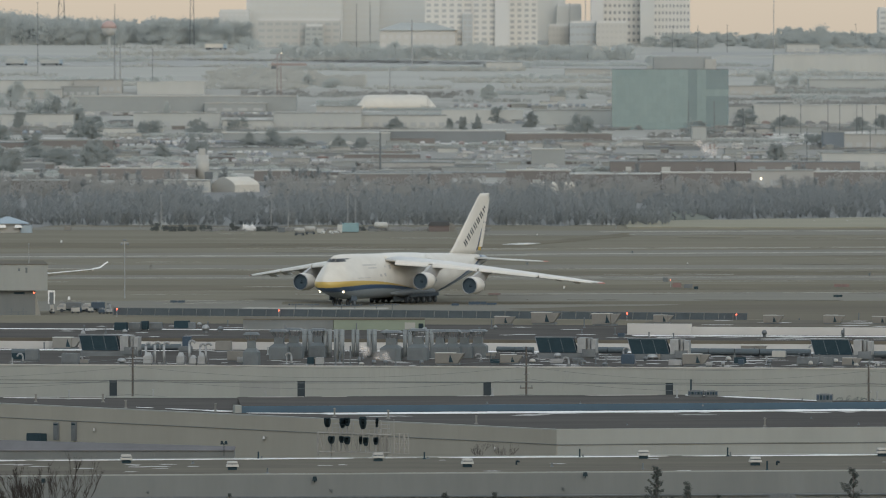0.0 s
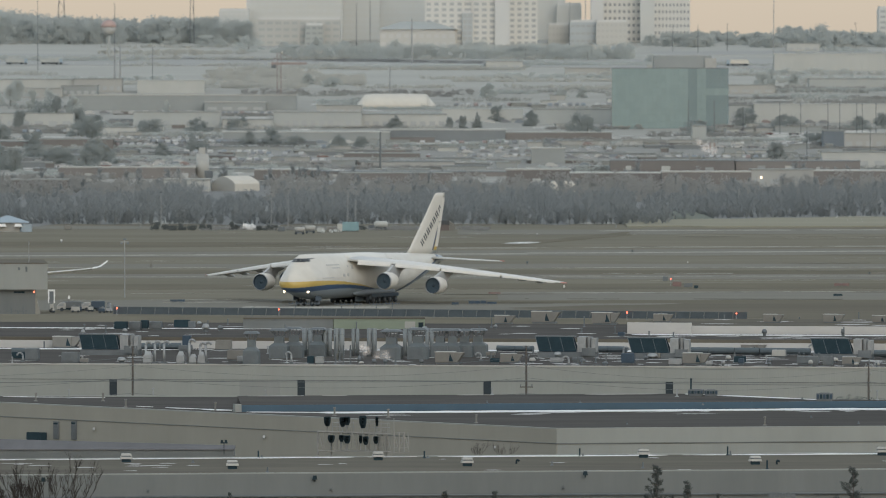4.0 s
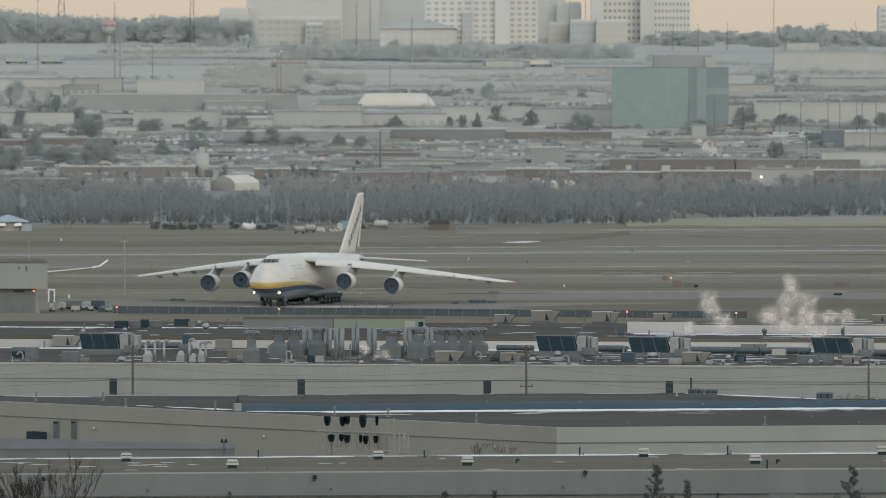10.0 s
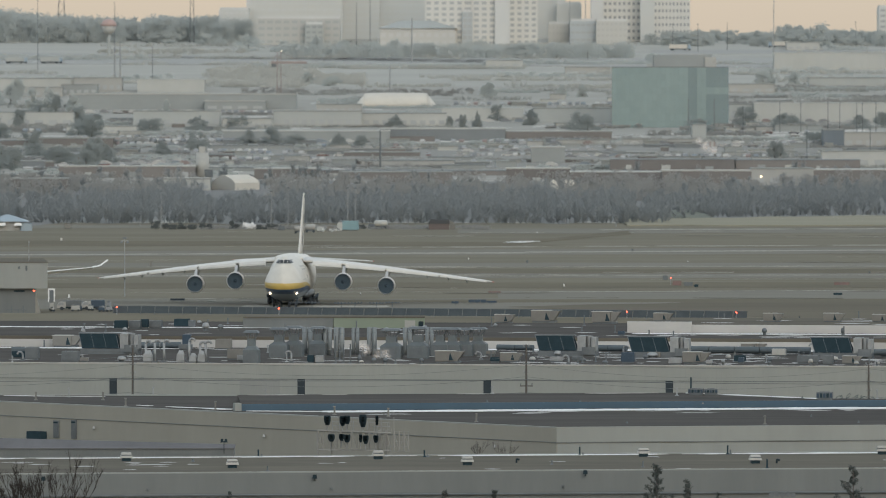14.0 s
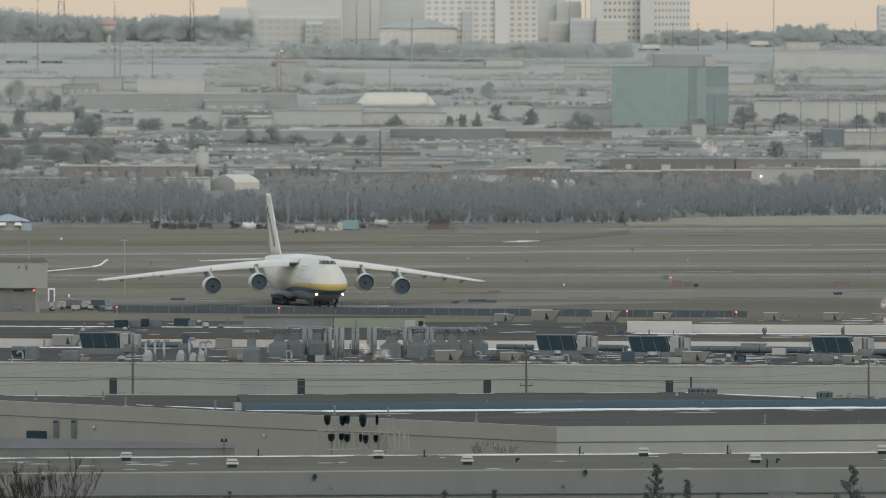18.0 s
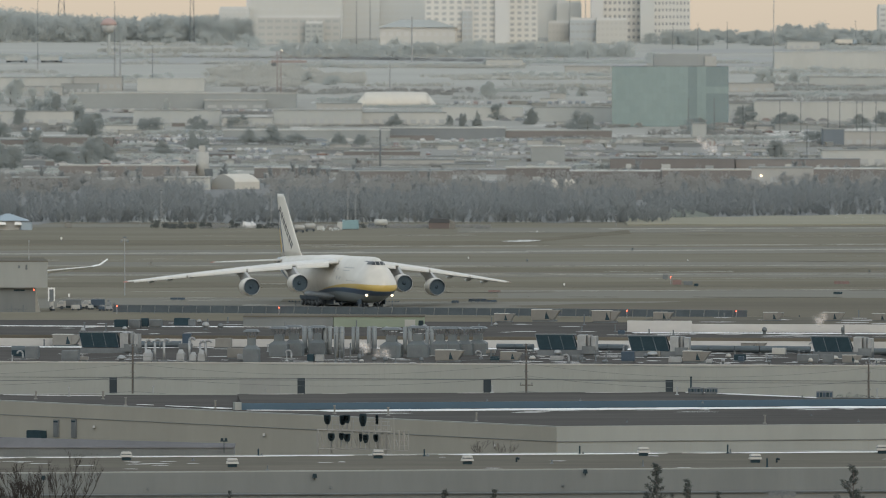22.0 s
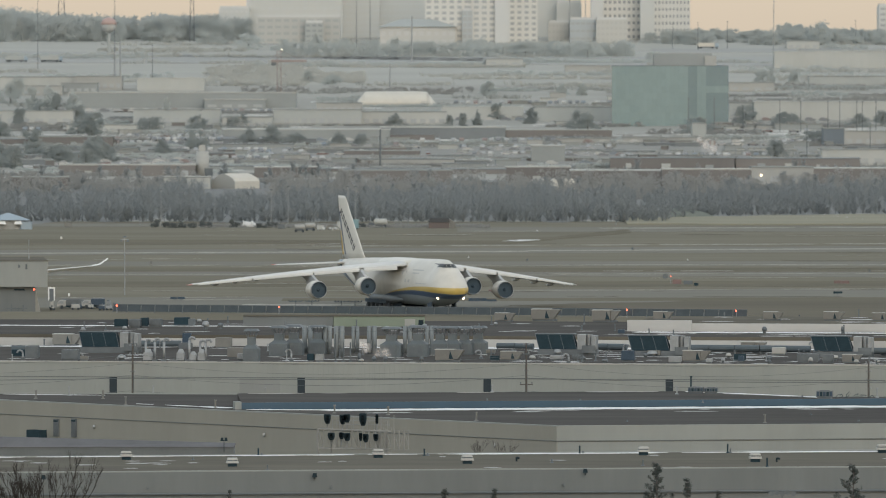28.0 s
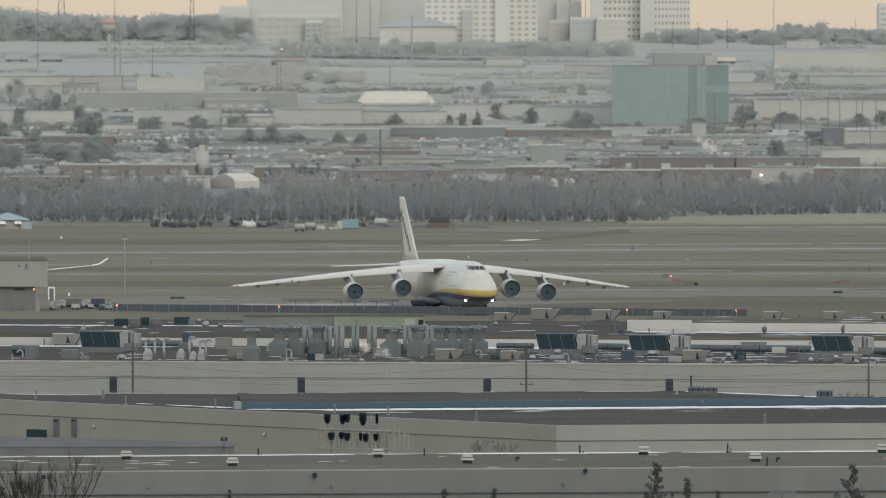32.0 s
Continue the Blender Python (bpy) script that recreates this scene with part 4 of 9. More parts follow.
def make_gantry():
    x, y, z = -8.34, 985, 6.89
    t = thing("signal_gantry", pose(x, y, 0), "grey steel truss gantry carrying black signal heads", "gantry")
    s = 0.0579
    zt, zb = 9.33, 7.36
    x0, x1 = -78 * s, 52 * s
    for yy in (0, 1.4):
        for zz, dz in ((zt, -0.25), (zb, -0.1)):
            bm = bmesh.new()
            tube(bm, (x0, yy, zz), (x1, yy, zz + dz), 0.065, 0.065, 6)
            part("chord", bm, TRUSS, t)
        n = 13
        for k in range(n):
            xa, xb = x0 + (x1 - x0) * k / n, x0 + (x1 - x0) * (k + 1) / n
            bm = bmesh.new()
            tube(bm, (xa, yy, zb if k % 2 else zt), (xb, yy, zt - 0.1 if k % 2 else zb), 0.038, 0.038, 5)
            part("brace", bm, TRUSS, t)
            bm = bmesh.new()
            tube(bm, (xa, yy, zb), (xa, yy, zt), 0.03, 0.03, 5)
            part("upright", bm, TRUSS, t)
    # caged ladder at the end
    for k in range(5):
        bm = bmesh.new()
        xx = x1 - 26 * s + 6.5 * s * k
        tube(bm, (xx, 0.3, zb - 1.2), (xx, 0.3, zt + (0.9 if k % 2 else 0.2)), 0.04, 0.04, 5)
        part("ladder_rail", bm, TRUSS, t)
    for k in range(7):
        bm = bmesh.new()
        zz = zb - 0.9 + 0.45 * k
        tube(bm, (x1 - 26 * s, 0.28, zz), (x1, 0.28, zz), 0.022, 0.022, 4)
        part("rung", bm, TRUSS, t)
    for xx in (x0, x0 + 24 * s, x1 - 22 * s, x1 - 8 * s):
        bm = bmesh.new()
        tube(bm, (xx, 0.7, -0.2), (xx, 0.7, zt), 0.13, 0.11, 8)
        part("post", bm, TRUSS, t)
    # handrail on the walkway
    for zz in (10.2, 9.79):
        bm = bmesh.new()
        tube(bm, (-52 * s, 1.5, zz), (50 * s, 1.5, zz - 0.1), 0.025, 0.025, 5)
        part("handrail", bm, GALV, t)
    for k in range(9):
        bm = bmesh.new()
        xx = (-52 + 12.5 * k) * s
        tube(bm, (xx, 1.5, zt - 0.1), (xx, 1.5, 10.31), 0.025, 0.025, 5)
        part("stanchion", bm, GALV, t)
    # latticed end cage
    cx0, cx1 = x1 + 5 * s, x1 + 31 * s
    for xx in (cx0, cx0 + 9 * s, cx0 + 18 * s, cx1):
        for yy in (0.1, 1.2):
            bm = bmesh.new()
            tube(bm, (xx, yy, 7.15), (xx, yy, 9.2), 0.07, 0.07, 5)
            part("cage_post", bm, TRUSS, t)
    for zz in (7.2, 7.7, 8.2, 8.7, 9.2):
        bm = bmesh.new()
        tube(bm, (cx0, 0.1, zz), (cx1, 0.1, zz), 0.03, 0.03, 5)
        part("cage_rail", bm, TRUSS, t)
    for k in range(3):
        bm = bmesh.new()
        tube(bm, (cx0 + 9 * s * k, 0.08, 7.2 if k % 2 else 9.2), (cx0 + 9 * s * (k + 1), 0.08, 9.2 if k % 2 else 7.2), 0.045, 0.045, 5)
        part("cage_brace", bm, TRUSS, t)
    for xx in (-44, -18, 14, 34, 57):
        bm = bmesh.new()
        tube(bm, (xx * s, 0.7, zb), (xx * s, 0.7, 10.6 if xx < 57 else 10.7), 0.045, 0.04, 6)
        part("signal_mast", bm, TRUSS, t)
    heads = ((-61, 745, 12, 17), (-34, 746, 11, 17), (-26, 744, 11, 15), (2, 746, 13, 22), (27, 745, 5, 17), (-54, 776, 12, 13), (-36, 775, 9, 12), (-26, 777, 12, 14), (-2, 777, 6, 14), (7, 779, 10, 15), (25, 778, 9, 13))
    for hx, hy, hw, hh in heads:
        w, h, zc = hw * s, hh * s, 53.53 - hy * s
        bm = bmesh.new()
        prism(bm, [(hx * s - w * 0.5, zc + h * 0.42), (hx * s - w * 0.36, zc + h * 0.5), (hx * s + w * 0.4, zc + h * 0.5), (hx * s + w * 0.52, zc + h * 0.4), (hx * s + w * 0.5, zc - h * 0.1), (hx * s + w * 0.3, zc - h * 0.5), (hx * s - w * 0.22, zc - h * 0.5), (hx * s - w * 0.48, zc - h * 0.1)], -0.5, -0.05)
        hd = part("signal_head", bm, BLACK, t, "black hooded signal head")
        for k in range(3 if hh > 16 else 2):
            bm = bmesh.new()
            zz = zc + h * (0.28 - 0.28 * k)
            tube(bm, (hx * s, -0.5, zz), (hx * s, -0.85, zz - 0.03), 0.15, 0.17, 10, caps=False)
            part("hood", bm, BLACK, hd)
        bm = bmesh.new()
        tube(bm, (hx * s, -0.05, zc - h / 2), (hx * s, 0.0, zc - h / 2 - 0.65), 0.05, 0.05, 6)
        part("bracket", bm, GALV, hd)


make_gantry()

# ---------------------------------------------------------------- long back hall and its roofs
HALL_A = -7.6
HX, HY = 0.0, 1166.0
ca, sa = math.cos(radians(HALL_A)), math.sin(radians(HALL_A))


def hall(u, v):
    return HX + u * ca - v * sa, HY + u * sa + v * ca


t = thing("long_hall", pose(HX, HY, 0, 0, 0, HALL_A), "very long pale panelled hall with a gravel roof", "building")
pw = 5.0


def ribbed(z0, z1):
    bm = bmesh.new()
    line = [(0.003, -0.03)]
    for j in range(8):
        u = 0.28 + 0.62 * j
        line += [(u, -0.03), (u + 0.02, -0.042), (u + 0.06, -0.042), (u + 0.08, -0.03)]
    line += [(pw - 0.003, -0.03), (pw - 0.003, 0.28), (0.003, 0.28)]
    lo, hi = [bm.verts.new((x, y, z0)) for x, y in line], [bm.verts.new((x, y, z1)) for x, y in line]
    for k in range(len(line)):
        j = (k + 1) % len(line)
        bm.faces.new((lo[k], lo[j], hi[j], hi[k]))
    bm.faces.new(lo[::-1])
    bm.faces.new(hi)
    return bm


low_me, high_me = finish("wall_panel", ribbed(-0.2, 7.93), PANEL), finish("wall_panel", ribbed(8.0, 9.74), PANEL)
dark_me = finish("wall_panel", ribbed(-0.2, 7.93), mat("darker_grey_panel", (0.25, 0.262, 0.255), (0.22, 0.232, 0.225), 0.07, 0.7))
for k in range(-20, 20):
    shared("wall_panel", dark_me if k == -5 else low_me, t, pose(k * pw, 0, 0))
    shared("wall_panel", high_me, t, pose(k * pw, 0, 0))
bm = bmesh.new()
for k in range(500):
    box(bm, -75 + 0.3 * k, -74.87 + 0.3 * k, -0.09, -0.045, 7.93, 8.02)
part("seam_clips", bm, GALV_D, t, "row of dark clips along the panel seam")["kind"] = "stuff"
part("wall_core", one_box(-96, 96, 0.0, 0.3, -0.2, 9.66), PANEL_F, t)
part("coping", one_box(-96.1, 96.1, -0.1, 0.42, 9.744, 9.9), PALE_M, t)
part("roof", one_box(-96, 96, 0.3, 61, 9.36, 9.76), GRAVEL, t, "dark gravel roof")
part("clerestory", one_box(-96, 96, 61.004, 61.25, 9.36, 10.76), MEMBRANE, t, "pale upstand wall")
part("flashing", one_box(-96, 96, 60.98, 61.25, 10.764, 11.18), ROOF_GREY, t)
part("upper_roof", one_box(-96, 96, 61.254, 124, 9.36, 11.16), GRAVEL, t, "higher dark gravel roof")
part("upper_wall", one_box(13.3, 96, 84, 84.25, 11.164, 12.22), MEMBRANE, t, "pale upstand wall")
part("upper_wall", one_box(13.0, 21.4, 83.4, 83.99, 11.164, 12.62), MEMBRANE, t, "pale upstand wall")
part("top_roof", one_box(13.3, 96, 84.254, 116, 11.164, 12.2), ROOF_GREY, t, "grey top roof")
for u0, u1, v, z, w, sd, cv in (((-96, 96, 54.5, 9.76, 3.0, 41, 0.97), (-96, 96, 52, 9.76, 1.6, 42, 0.4), (-96, 96, 44, 9.76, 1.6, 43, 0.45), (-96, 96, 30, 9.76, 1.5, 44, 0.5), (-96, 96, 18, 9.76, 1.2, 45, 0.45), (-96, 96, 6, 9.76, 1.0, 46, 0.3), (-96, 24, 72, 11.16, 1.6, 47, 0.4), (-96, 24, 84, 11.16, 2.0, 48, 0.5), (-20, 24, 96, 11.16, 2.6, 49, 0.8), (14, 96, 78, 11.16, 2.9, 50, 1.0), (-96, -30, 96, 11.16, 2.4, 51, 0.9),)
         + ((-30, 60, 112, 11.16, 2.4, 52, 0.7), (24, 96, 66, 11.16, 1.4, 53, 0.35), (-96, 96, 38, 9.76, 1.3, 54, 0.35), (-96, 96, 3, 9.76, 0.9, 81, 0.35), (-96, 96, 10, 9.76, 1.0, 82, 0.4), (-96, 96, 14, 9.76, 0.9, 83, 0.35), (-96, 96, 23, 9.76, 1.2, 84, 0.5), (-96, 96, 26, 9.76, 0.9, 85, 0.3), (-96, 96, 34, 9.76, 1.2, 86, 0.5), (-96, 96, 41, 9.76, 1.0, 87, 0.4), (-96, 96, 47, 9.76, 1.3, 88, 0.55),)):
    a, b = hall(u0, v), hall(u1, v)
    if cv > 0.8:
        drift(a[0], a[1], b[0], b[1], z, w * (1.9 if z < 11 else 1.4), sd, cv)
spots = []
for k in range(150):
    # more lies at the shaded east end
    u, v = (prng.uniform(8, 66) if k % 5 < 3 else prng.uniform(-66, 20)), prng.uniform(3, 52)
    spots.append((*hall(u, v), 9.764, prng.uniform(0.3, 1.8), prng.uniform(0.4, 1.3)))
for k in range(34):
    spots.append((*hall(prng.uniform(-62, 20), prng.uniform(66, 116)), 11.164, prng.uniform(0.4, 2.0), prng.uniform(0.4, 1.3)))
for k in range(26):
    spots.append((*hall(prng.uniform(14, 66), prng.uniform(64, 80)), 11.164, prng.uniform(0.4, 2.0), prng.uniform(0.4, 1.2)))
for k in range(16):
    spots.append((*hall(prng.uniform(15, 66), prng.uniform(88, 112)), 12.204, prng.uniform(0.5, 2.4), prng.uniform(0.6, 1.8)))
snow_patches(spots, 7, "ragged patches of old snow on the gravel roof")


def loading_door(u, z0, z1):
    t = thing("high_window", pose(*hall(u, -0.034), z0, 0, 0, HALL_A), "narrow dark window slot in the pale wall", "window", "hall window slots", "structure")
    h = z1 - z0
    part("frame", one_box(-0.46, 0.46, -0.06, 0, 0, h), SLOT, t)
    for k in range(4):
        part("pane", one_box(-0.38, 0.38, -0.075, -0.062, h * k / 4 + 0.04, h * (k + 1) / 4 - 0.04), SLOT, t)


for u in (-40.22, -17.24, 5.38, 27.41):
    loading_door(u / ca, 5.4, 8.0)


# roof machines
def air_intake(x, y, z):
    """A big unit: sloping dark louvres, pale cabinet and duct tower."""
    t = thing("air_handling_unit", pose(x, y, z, 0, 0, HALL_A), "large rooftop air handler with sloping dark louvres", "air handler", "large rooftop air handlers")
    bm = bmesh.new()
    v = [bm.verts.new(p) for p in ((-2.8, -1.2, 0.5), (1.9, -1.2, 0.5), (1.2, 0.5, 2.25), (-3.5, 0.5, 2.25), (-2.8, 1.6, 0.5), (1.9, 1.6, 0.5), (1.2, 1.6, 2.25), (-3.5, 1.6, 2.25))]
    for q in ((0, 1, 2, 3), (7, 6, 5, 4), (0, 4, 5, 1), (1, 5, 6, 2), (2, 6, 7, 3), (3, 7, 4, 0)):
        bm.faces.new([v[i] for i in q])
    lv = part("louvre_bank", bm, LOUVRE, t, "sloping dark louvre bank")
    for k in range(9):
        bm = bmesh.new()
        f = (k + 0.5) / 9.5
        xa, xb, yy, zz = -2.8 - 0.7 * f, 1.9 - 0.7 * f, -1.2 + 1.7 * f, 0.5 + 1.75 * f
        box(bm, xa + 0.06, xb - 0.06, yy - 0.02, yy + 0.03, zz, zz + 0.2)
        part("blade", bm, LOUVRE, lv)
    for f in (0.0, 0.33, 0.66, 1.0):
        bm = bmesh.new()
        tube(bm, (-2.8 + 4.7 * f, -1.3, 0.5), (-3.5 + 4.7 * f, 0.42, 2.25), 0.05, 0.05, 4)
        part("mullion", bm, GALV_D, lv)
    part("hood", one_box(-3.6, 1.5, 0.4, 1.8, 2.26, 2.38), GALV_D, t)
    part("cabinet", one_box(1.95, 3.0, -1.0, 1.8, 0.0, 2.3), GALV, t, "grey cabinet")
    bm = bmesh.new()
    tube(bm, (3.35, 0, 0.3), (3.35, 0, 2.32), 0.4, 0.4, 12)
    part("riser", bm, GALV, t)
    part("side_cabinet", one_box(3.7, 4.3, -0.9, 1.4, 0.0, 2.15), GALV, t)
    part("fan_box", one_box(2.6, 4.2, -1.7, -1.05, 0.0, 0.95), GALV_D, t)
    part("base", one_box(-3.0, 4.3, -1.4, 1.8, -0.25, 0.45), GALV_D, t, "dark steel base frame")
    return t


for x, y, z in ((-42.39, 1207.12, 10.01), (14.95, 1198.61, 10.01), (26.39, 1193.35, 10.01), (49.01, 1190.22, 10.01)):
    air_intake(x, y, z)


def packaged_unit(x, y, z, s=1.0, material=None, label="beige packaged rooftop unit with a sheet hood"):
    t = thing("rooftop_unit", pose(x, y, z, 0, 0, HALL_A), label, "air conditioner", "packaged rooftop units")
    m = material or BEIGE_M
    part("curb", one_box(-1.3 * s, 1.2 * s, -0.8 * s, 0.8 * s, 0, 0.2 * s), GALV_D, t)
    part("casing", one_box(-1.4 * s, 0.6 * s, -0.9 * s, 0.9 * s, 0.2 * s, 1.25 * s), m, t)
    bm = bmesh.new()
    v = [bm.verts.new(p) for p in ((0.62 * s, -0.8 * s, 0.25 * s), (1.0 * s, -0.8 * s, 0.25 * s), (1.65 * s, -0.8 * s, 1.25 * s), (0.62 * s, -0.8 * s, 1.25 * s), (0.62 * s, 0.8 * s, 0.25 * s), (1.0 * s, 0.8 * s, 0.25 * s), (1.65 * s, 0.8 * s, 1.25 * s), (0.62 * s, 0.8 * s, 1.25 * s))]
    for q in ((0, 1, 2, 3), (7, 6, 5, 4), (0, 4, 5, 1), (1, 5, 6, 2), (2, 6, 7, 3), (3, 7, 4, 0)):
        bm.faces.new([v[i] for i in q])
    part("intake_hood", bm, m, t)
    bm = bmesh.new()
    prism(bm, [(0.05 * s, 0.3 * s), (0.55 * s, 0.3 * s), (0.2 * s, 1.15 * s)], -0.92 * s, -0.905 * s)
    part("opening", bm, LOUVRE, t, "dark triangular opening")
    part("lid", one_box(-1.45 * s, 0.65 * s, -0.95 * s, 0.95 * s, 1.254 * s, 1.32 * s), PALE_M, t)


for x, y, z, s in ((0.76, 1174.03, 9.76, 1.15), (30.88, 1172.02, 9.76, 1.1), (38.95, 1206.1, 9.76, 1.05), (8.38, 1177.06, 9.76, 0.9), (-48.27, 1232.15, 9.76, 1.2), (49.78, 1169.02, 9.76, 0.8)):
    packaged_unit(x, y, z, s)
for x, y, z, s in ((43.3, 1260, 12.2, 0.87), (51.2, 1259, 12.2, 0.9), (13.75, 1291.61, 11.16, 1.25), (21.79, 1286.58, 11.16, 1.25), (57.4, 1258, 12.2, 0.8), (8.26, 1289.09, 11.16, 0.9), (28.9, 1262, 12.2, 0.85)):
    packaged_unit(x, y, z, s, BEIGE_M, "beige packaged rooftop unit with a dark side hood")


DUCT_BLUE = mat("dark_blue_duct_paint", (0.088, 0.113, 0.128), (0.068, 0.088, 0.1), 0.5, 0.7)


def duct_run(xa, ya, xb, yb, z, r=0.35, label="long grey duct lying along the roof"):
    t = thing("roof_duct", pose(xa, ya, z), label, "duct")
    n = max(2, int((Vector((xb - xa, yb - ya)).length) / 3))
    for k in range(n):
        bm = bmesh.new()
        p = Vector((xb - xa, yb - ya, 0))
        tube(bm, p * (k / n) + Vector((0, 0, r + 0.25)), p * ((k + 0.97) / n) + Vector((0, 0, r + 0.25)), r, r, 10)
        part("duct_section", bm, DUCT_BLUE, t)
    for k in range(n + 1):
        bm = bmesh.new()
        q = p * min(0.98, max(0.01, k / n))
        box(bm, q.x - 0.1, q.x + 0.1, q.y - 0.3, q.y + 0.3, 0, 0.3)
        part("support", bm, GALV_D, t)


for xa, ya, _, xb, yb, _z, r in ((18.65, 1210.36, 9.76, 23.17, 1208.23, 9.76, 0.4), (30.31, 1203.98, 9.76, 46.01, 1199.76, 9.76, 0.42), (-38.72, 1221.16, 9.76, -33.18, 1221.16, 9.76, 0.4), (53.07, 1193.48, 9.76, 58.69, 1193.48, 9.76, 0.4), (6.86, 1214.66, 9.76, 11.48, 1212.51, 9.76, 0.35), (-54.01, 1201.86, 9.76, -50.48, 1201.86, 9.76, 0.4)):
    duct_run(xa, ya, xb, yb, 9.76, r)


FAN_STEEL = mat("blue_grey_fan_steel", (0.14, 0.163, 0.173), (0.105, 0.124, 0.133), 0.6, 0.6, 0.1, fine=4)
STACK_STEEL = mat("pale_flue_steel", (0.225, 0.25, 0.257), (0.175, 0.196, 0.203), 0.6, 0.6, 0.1, fine=4)


def hooded_fan(x, y, z, h=3.2, w=1.6, material=None):
    """Square base, tapered neck, legs and a broad cap."""
    m = material or FAN_STEEL
    t = thing("hooded_exhaust_fan", pose(x, y, z, 0, 0, HALL_A), "grey hooded exhaust fan on a square base", "exhaust fan", "hooded exhaust fans")
    part("base", one_box(-w / 2, w / 2, -w / 2, w / 2, 0, h * 0.4), m, t)
    part("door", one_box(-w * 0.38, w * 0.3, -w / 2 - 0.03, -w / 2 - 0.003, h * 0.05, h * 0.34), GALV_D, t)
    part("shoulder", one_box(-w / 2, w / 2, -w / 2, w / 2, h * 0.4 + 0.002, h * 0.52, taper=w * 0.24), m, t)
    part("neck", one_box(-w * 0.25, w * 0.25, -w * 0.25, w * 0.25, h * 0.52, h * 0.74), m, t)
    for k in range(5):
        bm = bmesh.new()
        s = -1 + k * 0.5
        tube(bm, (s * w * 0.22, -w * 0.25, h * 0.73), (s * w * 0.4, -w * 0.34, h * 0.935), 0.05, 0.05, 4)
        part("strut", bm, GALV_D, t)
    for s in (-1, 1):
        bm = bmesh.new()
        tube(bm, (s * w * 0.22, w * 0.25, h * 0.73), (s * w * 0.4, w * 0.34, h * 0.935), 0.05, 0.05, 4)
        part("strut", bm, GALV_D, t)
    part("cap", one_box(-w * 0.5, w * 0.5, -w * 0.5, w * 0.5, h * 0.93, h, taper=w * 0.14), GALV_D, t)


for x, y, z, h, w in ((-23.4, 1173.63, 9.76, 4.0, 1.9), (-20.39, 1195.56, 9.76, 3.7, 2.3), (-18.6, 1197.66, 9.76, 3.8, 2.3), (-15.62, 1201.86, 9.76, 3.6, 2.1), (-6.38, 1191.4, 9.76, 3.7, 2.6), (-3.08, 1191.4, 9.76, 3.9, 2.5), (-0.35, 1197.66, 9.76, 3.6, 2.1), (1.2, 1197.66, 9.76, 3.6, 2.1), (2.68, 1199.76, 9.76, 3.5, 2.1), (4.38, 1201.86, 9.76, 3.5, 2.3)):
    hooded_fan(x, y, z, h, w)


def twin_stack(x, y, z, h=3.4, r=0.5):
    t = thing("exhaust_stack", pose(x, y, z, 0, 0, HALL_A), "pair of tall grey ribbed exhaust stacks", "exhaust stack", "exhaust stacks")
    for o in (-r * 1.05, r * 1.05):
        bm = bmesh.new()
        tube(bm, (o, 0, 0), (o, 0, h), r * 0.98, r * 0.98, 14)
        st = part("flue", bm, STACK_STEEL, t, "", True)
        for k in range(3):
            bm = bmesh.new()
            tube(bm, (o, 0, h * (0.2 + 0.3 * k)), (o, 0, h * (0.2 + 0.3 * k) + 0.08), r * 1.06, r * 1.06, 14)
            part("ring", bm, STACK_STEEL, st)


for x, y, z, h, r in ((-17.03, 1206.1, 9.76, 3.4, 0.32), (-14.49, 1201.86, 9.76, 3.5, 0.29), (-12.89, 1191.4, 9.76, 3.8, 0.33), (-10.98, 1203.98, 9.76, 3.4, 0.24), (-8.91, 1201.86, 9.76, 3.5, 0.31), (-4.46, 1203.98, 9.76, 3.4, 0.28), (-1.7, 1206.1, 9.76, 3.4, 0.26)):
    twin_stack(x, y, z, h, r)


def gooseneck(x, y, z, h=2.1, r=0.16, s=1):
    t = thing("gooseneck_pipe", pose(x, y, z, 0, 0, HALL_A), "galvanised gooseneck pipe bent over at the top", "vent pipe", "gooseneck pipes")
    bm = bmesh.new()
    pts = [Vector((0, 0, 0)), Vector((0, 0, h))] + [Vector((s * (0.35 - 0.35 * math.cos(a)), 0, h + 0.35 * math.sin(a))) for a in (0.6, 1.2, 1.9, 2.5, 3.1)]
    for p, q in zip(pts, pts[1:]):
        tube(bm, p, q, r, r, 8)
    part("pipe", bm, GALV, t, "", True)
    part("curb", one_box(-r * 2, r * 2, -r * 2, r * 2, 0, 0.25), GALV_D, t)


for x, y, z, h in ((-36.37, 1175.44, 9.76, 2.3), (-35.26, 1175.24, 9.76, 2.4), (-34.14, 1175.04, 9.76, 2.4), (-31.02, 1174.64, 9.76, 2.6), (-29.71, 1174.64, 9.76, 2.2), (-29.01, 1174.43, 9.76, 2.3)):
    gooseneck(x, y, z, h)
for x, y, z, w, h, m in ((-36.09, 1175.44, 9.76, 1.1, 1.5, GALV), (-32.06, 1174.84, 9.76, 1.0, 1.5, GALV), (-30.54, 1174.64, 9.76, 0.9, 1.2, GALV), (-29.5, 1174.43, 9.76, 0.9, 1.5, GALV)):
    t = thing("fan_housing", pose(x, y, z, 0, 0, HALL_A), "grey sheet-metal fan housing", "exhaust fan")
    part("housing", one_box(-w / 2, w / 2, -0.5, 0.5, 0.15, h * 0.7, taper=0.03), m, t)
    part("dome", one_box(-w * 0.4, w * 0.4, -0.4, 0.4, h * 0.7 + 0.002, h, taper=0.18), m, t)
    part("curb", one_box(-w / 2 + 0.1, w / 2 - 0.1, -0.4, 0.4, 0, 0.15), GALV_D, t)


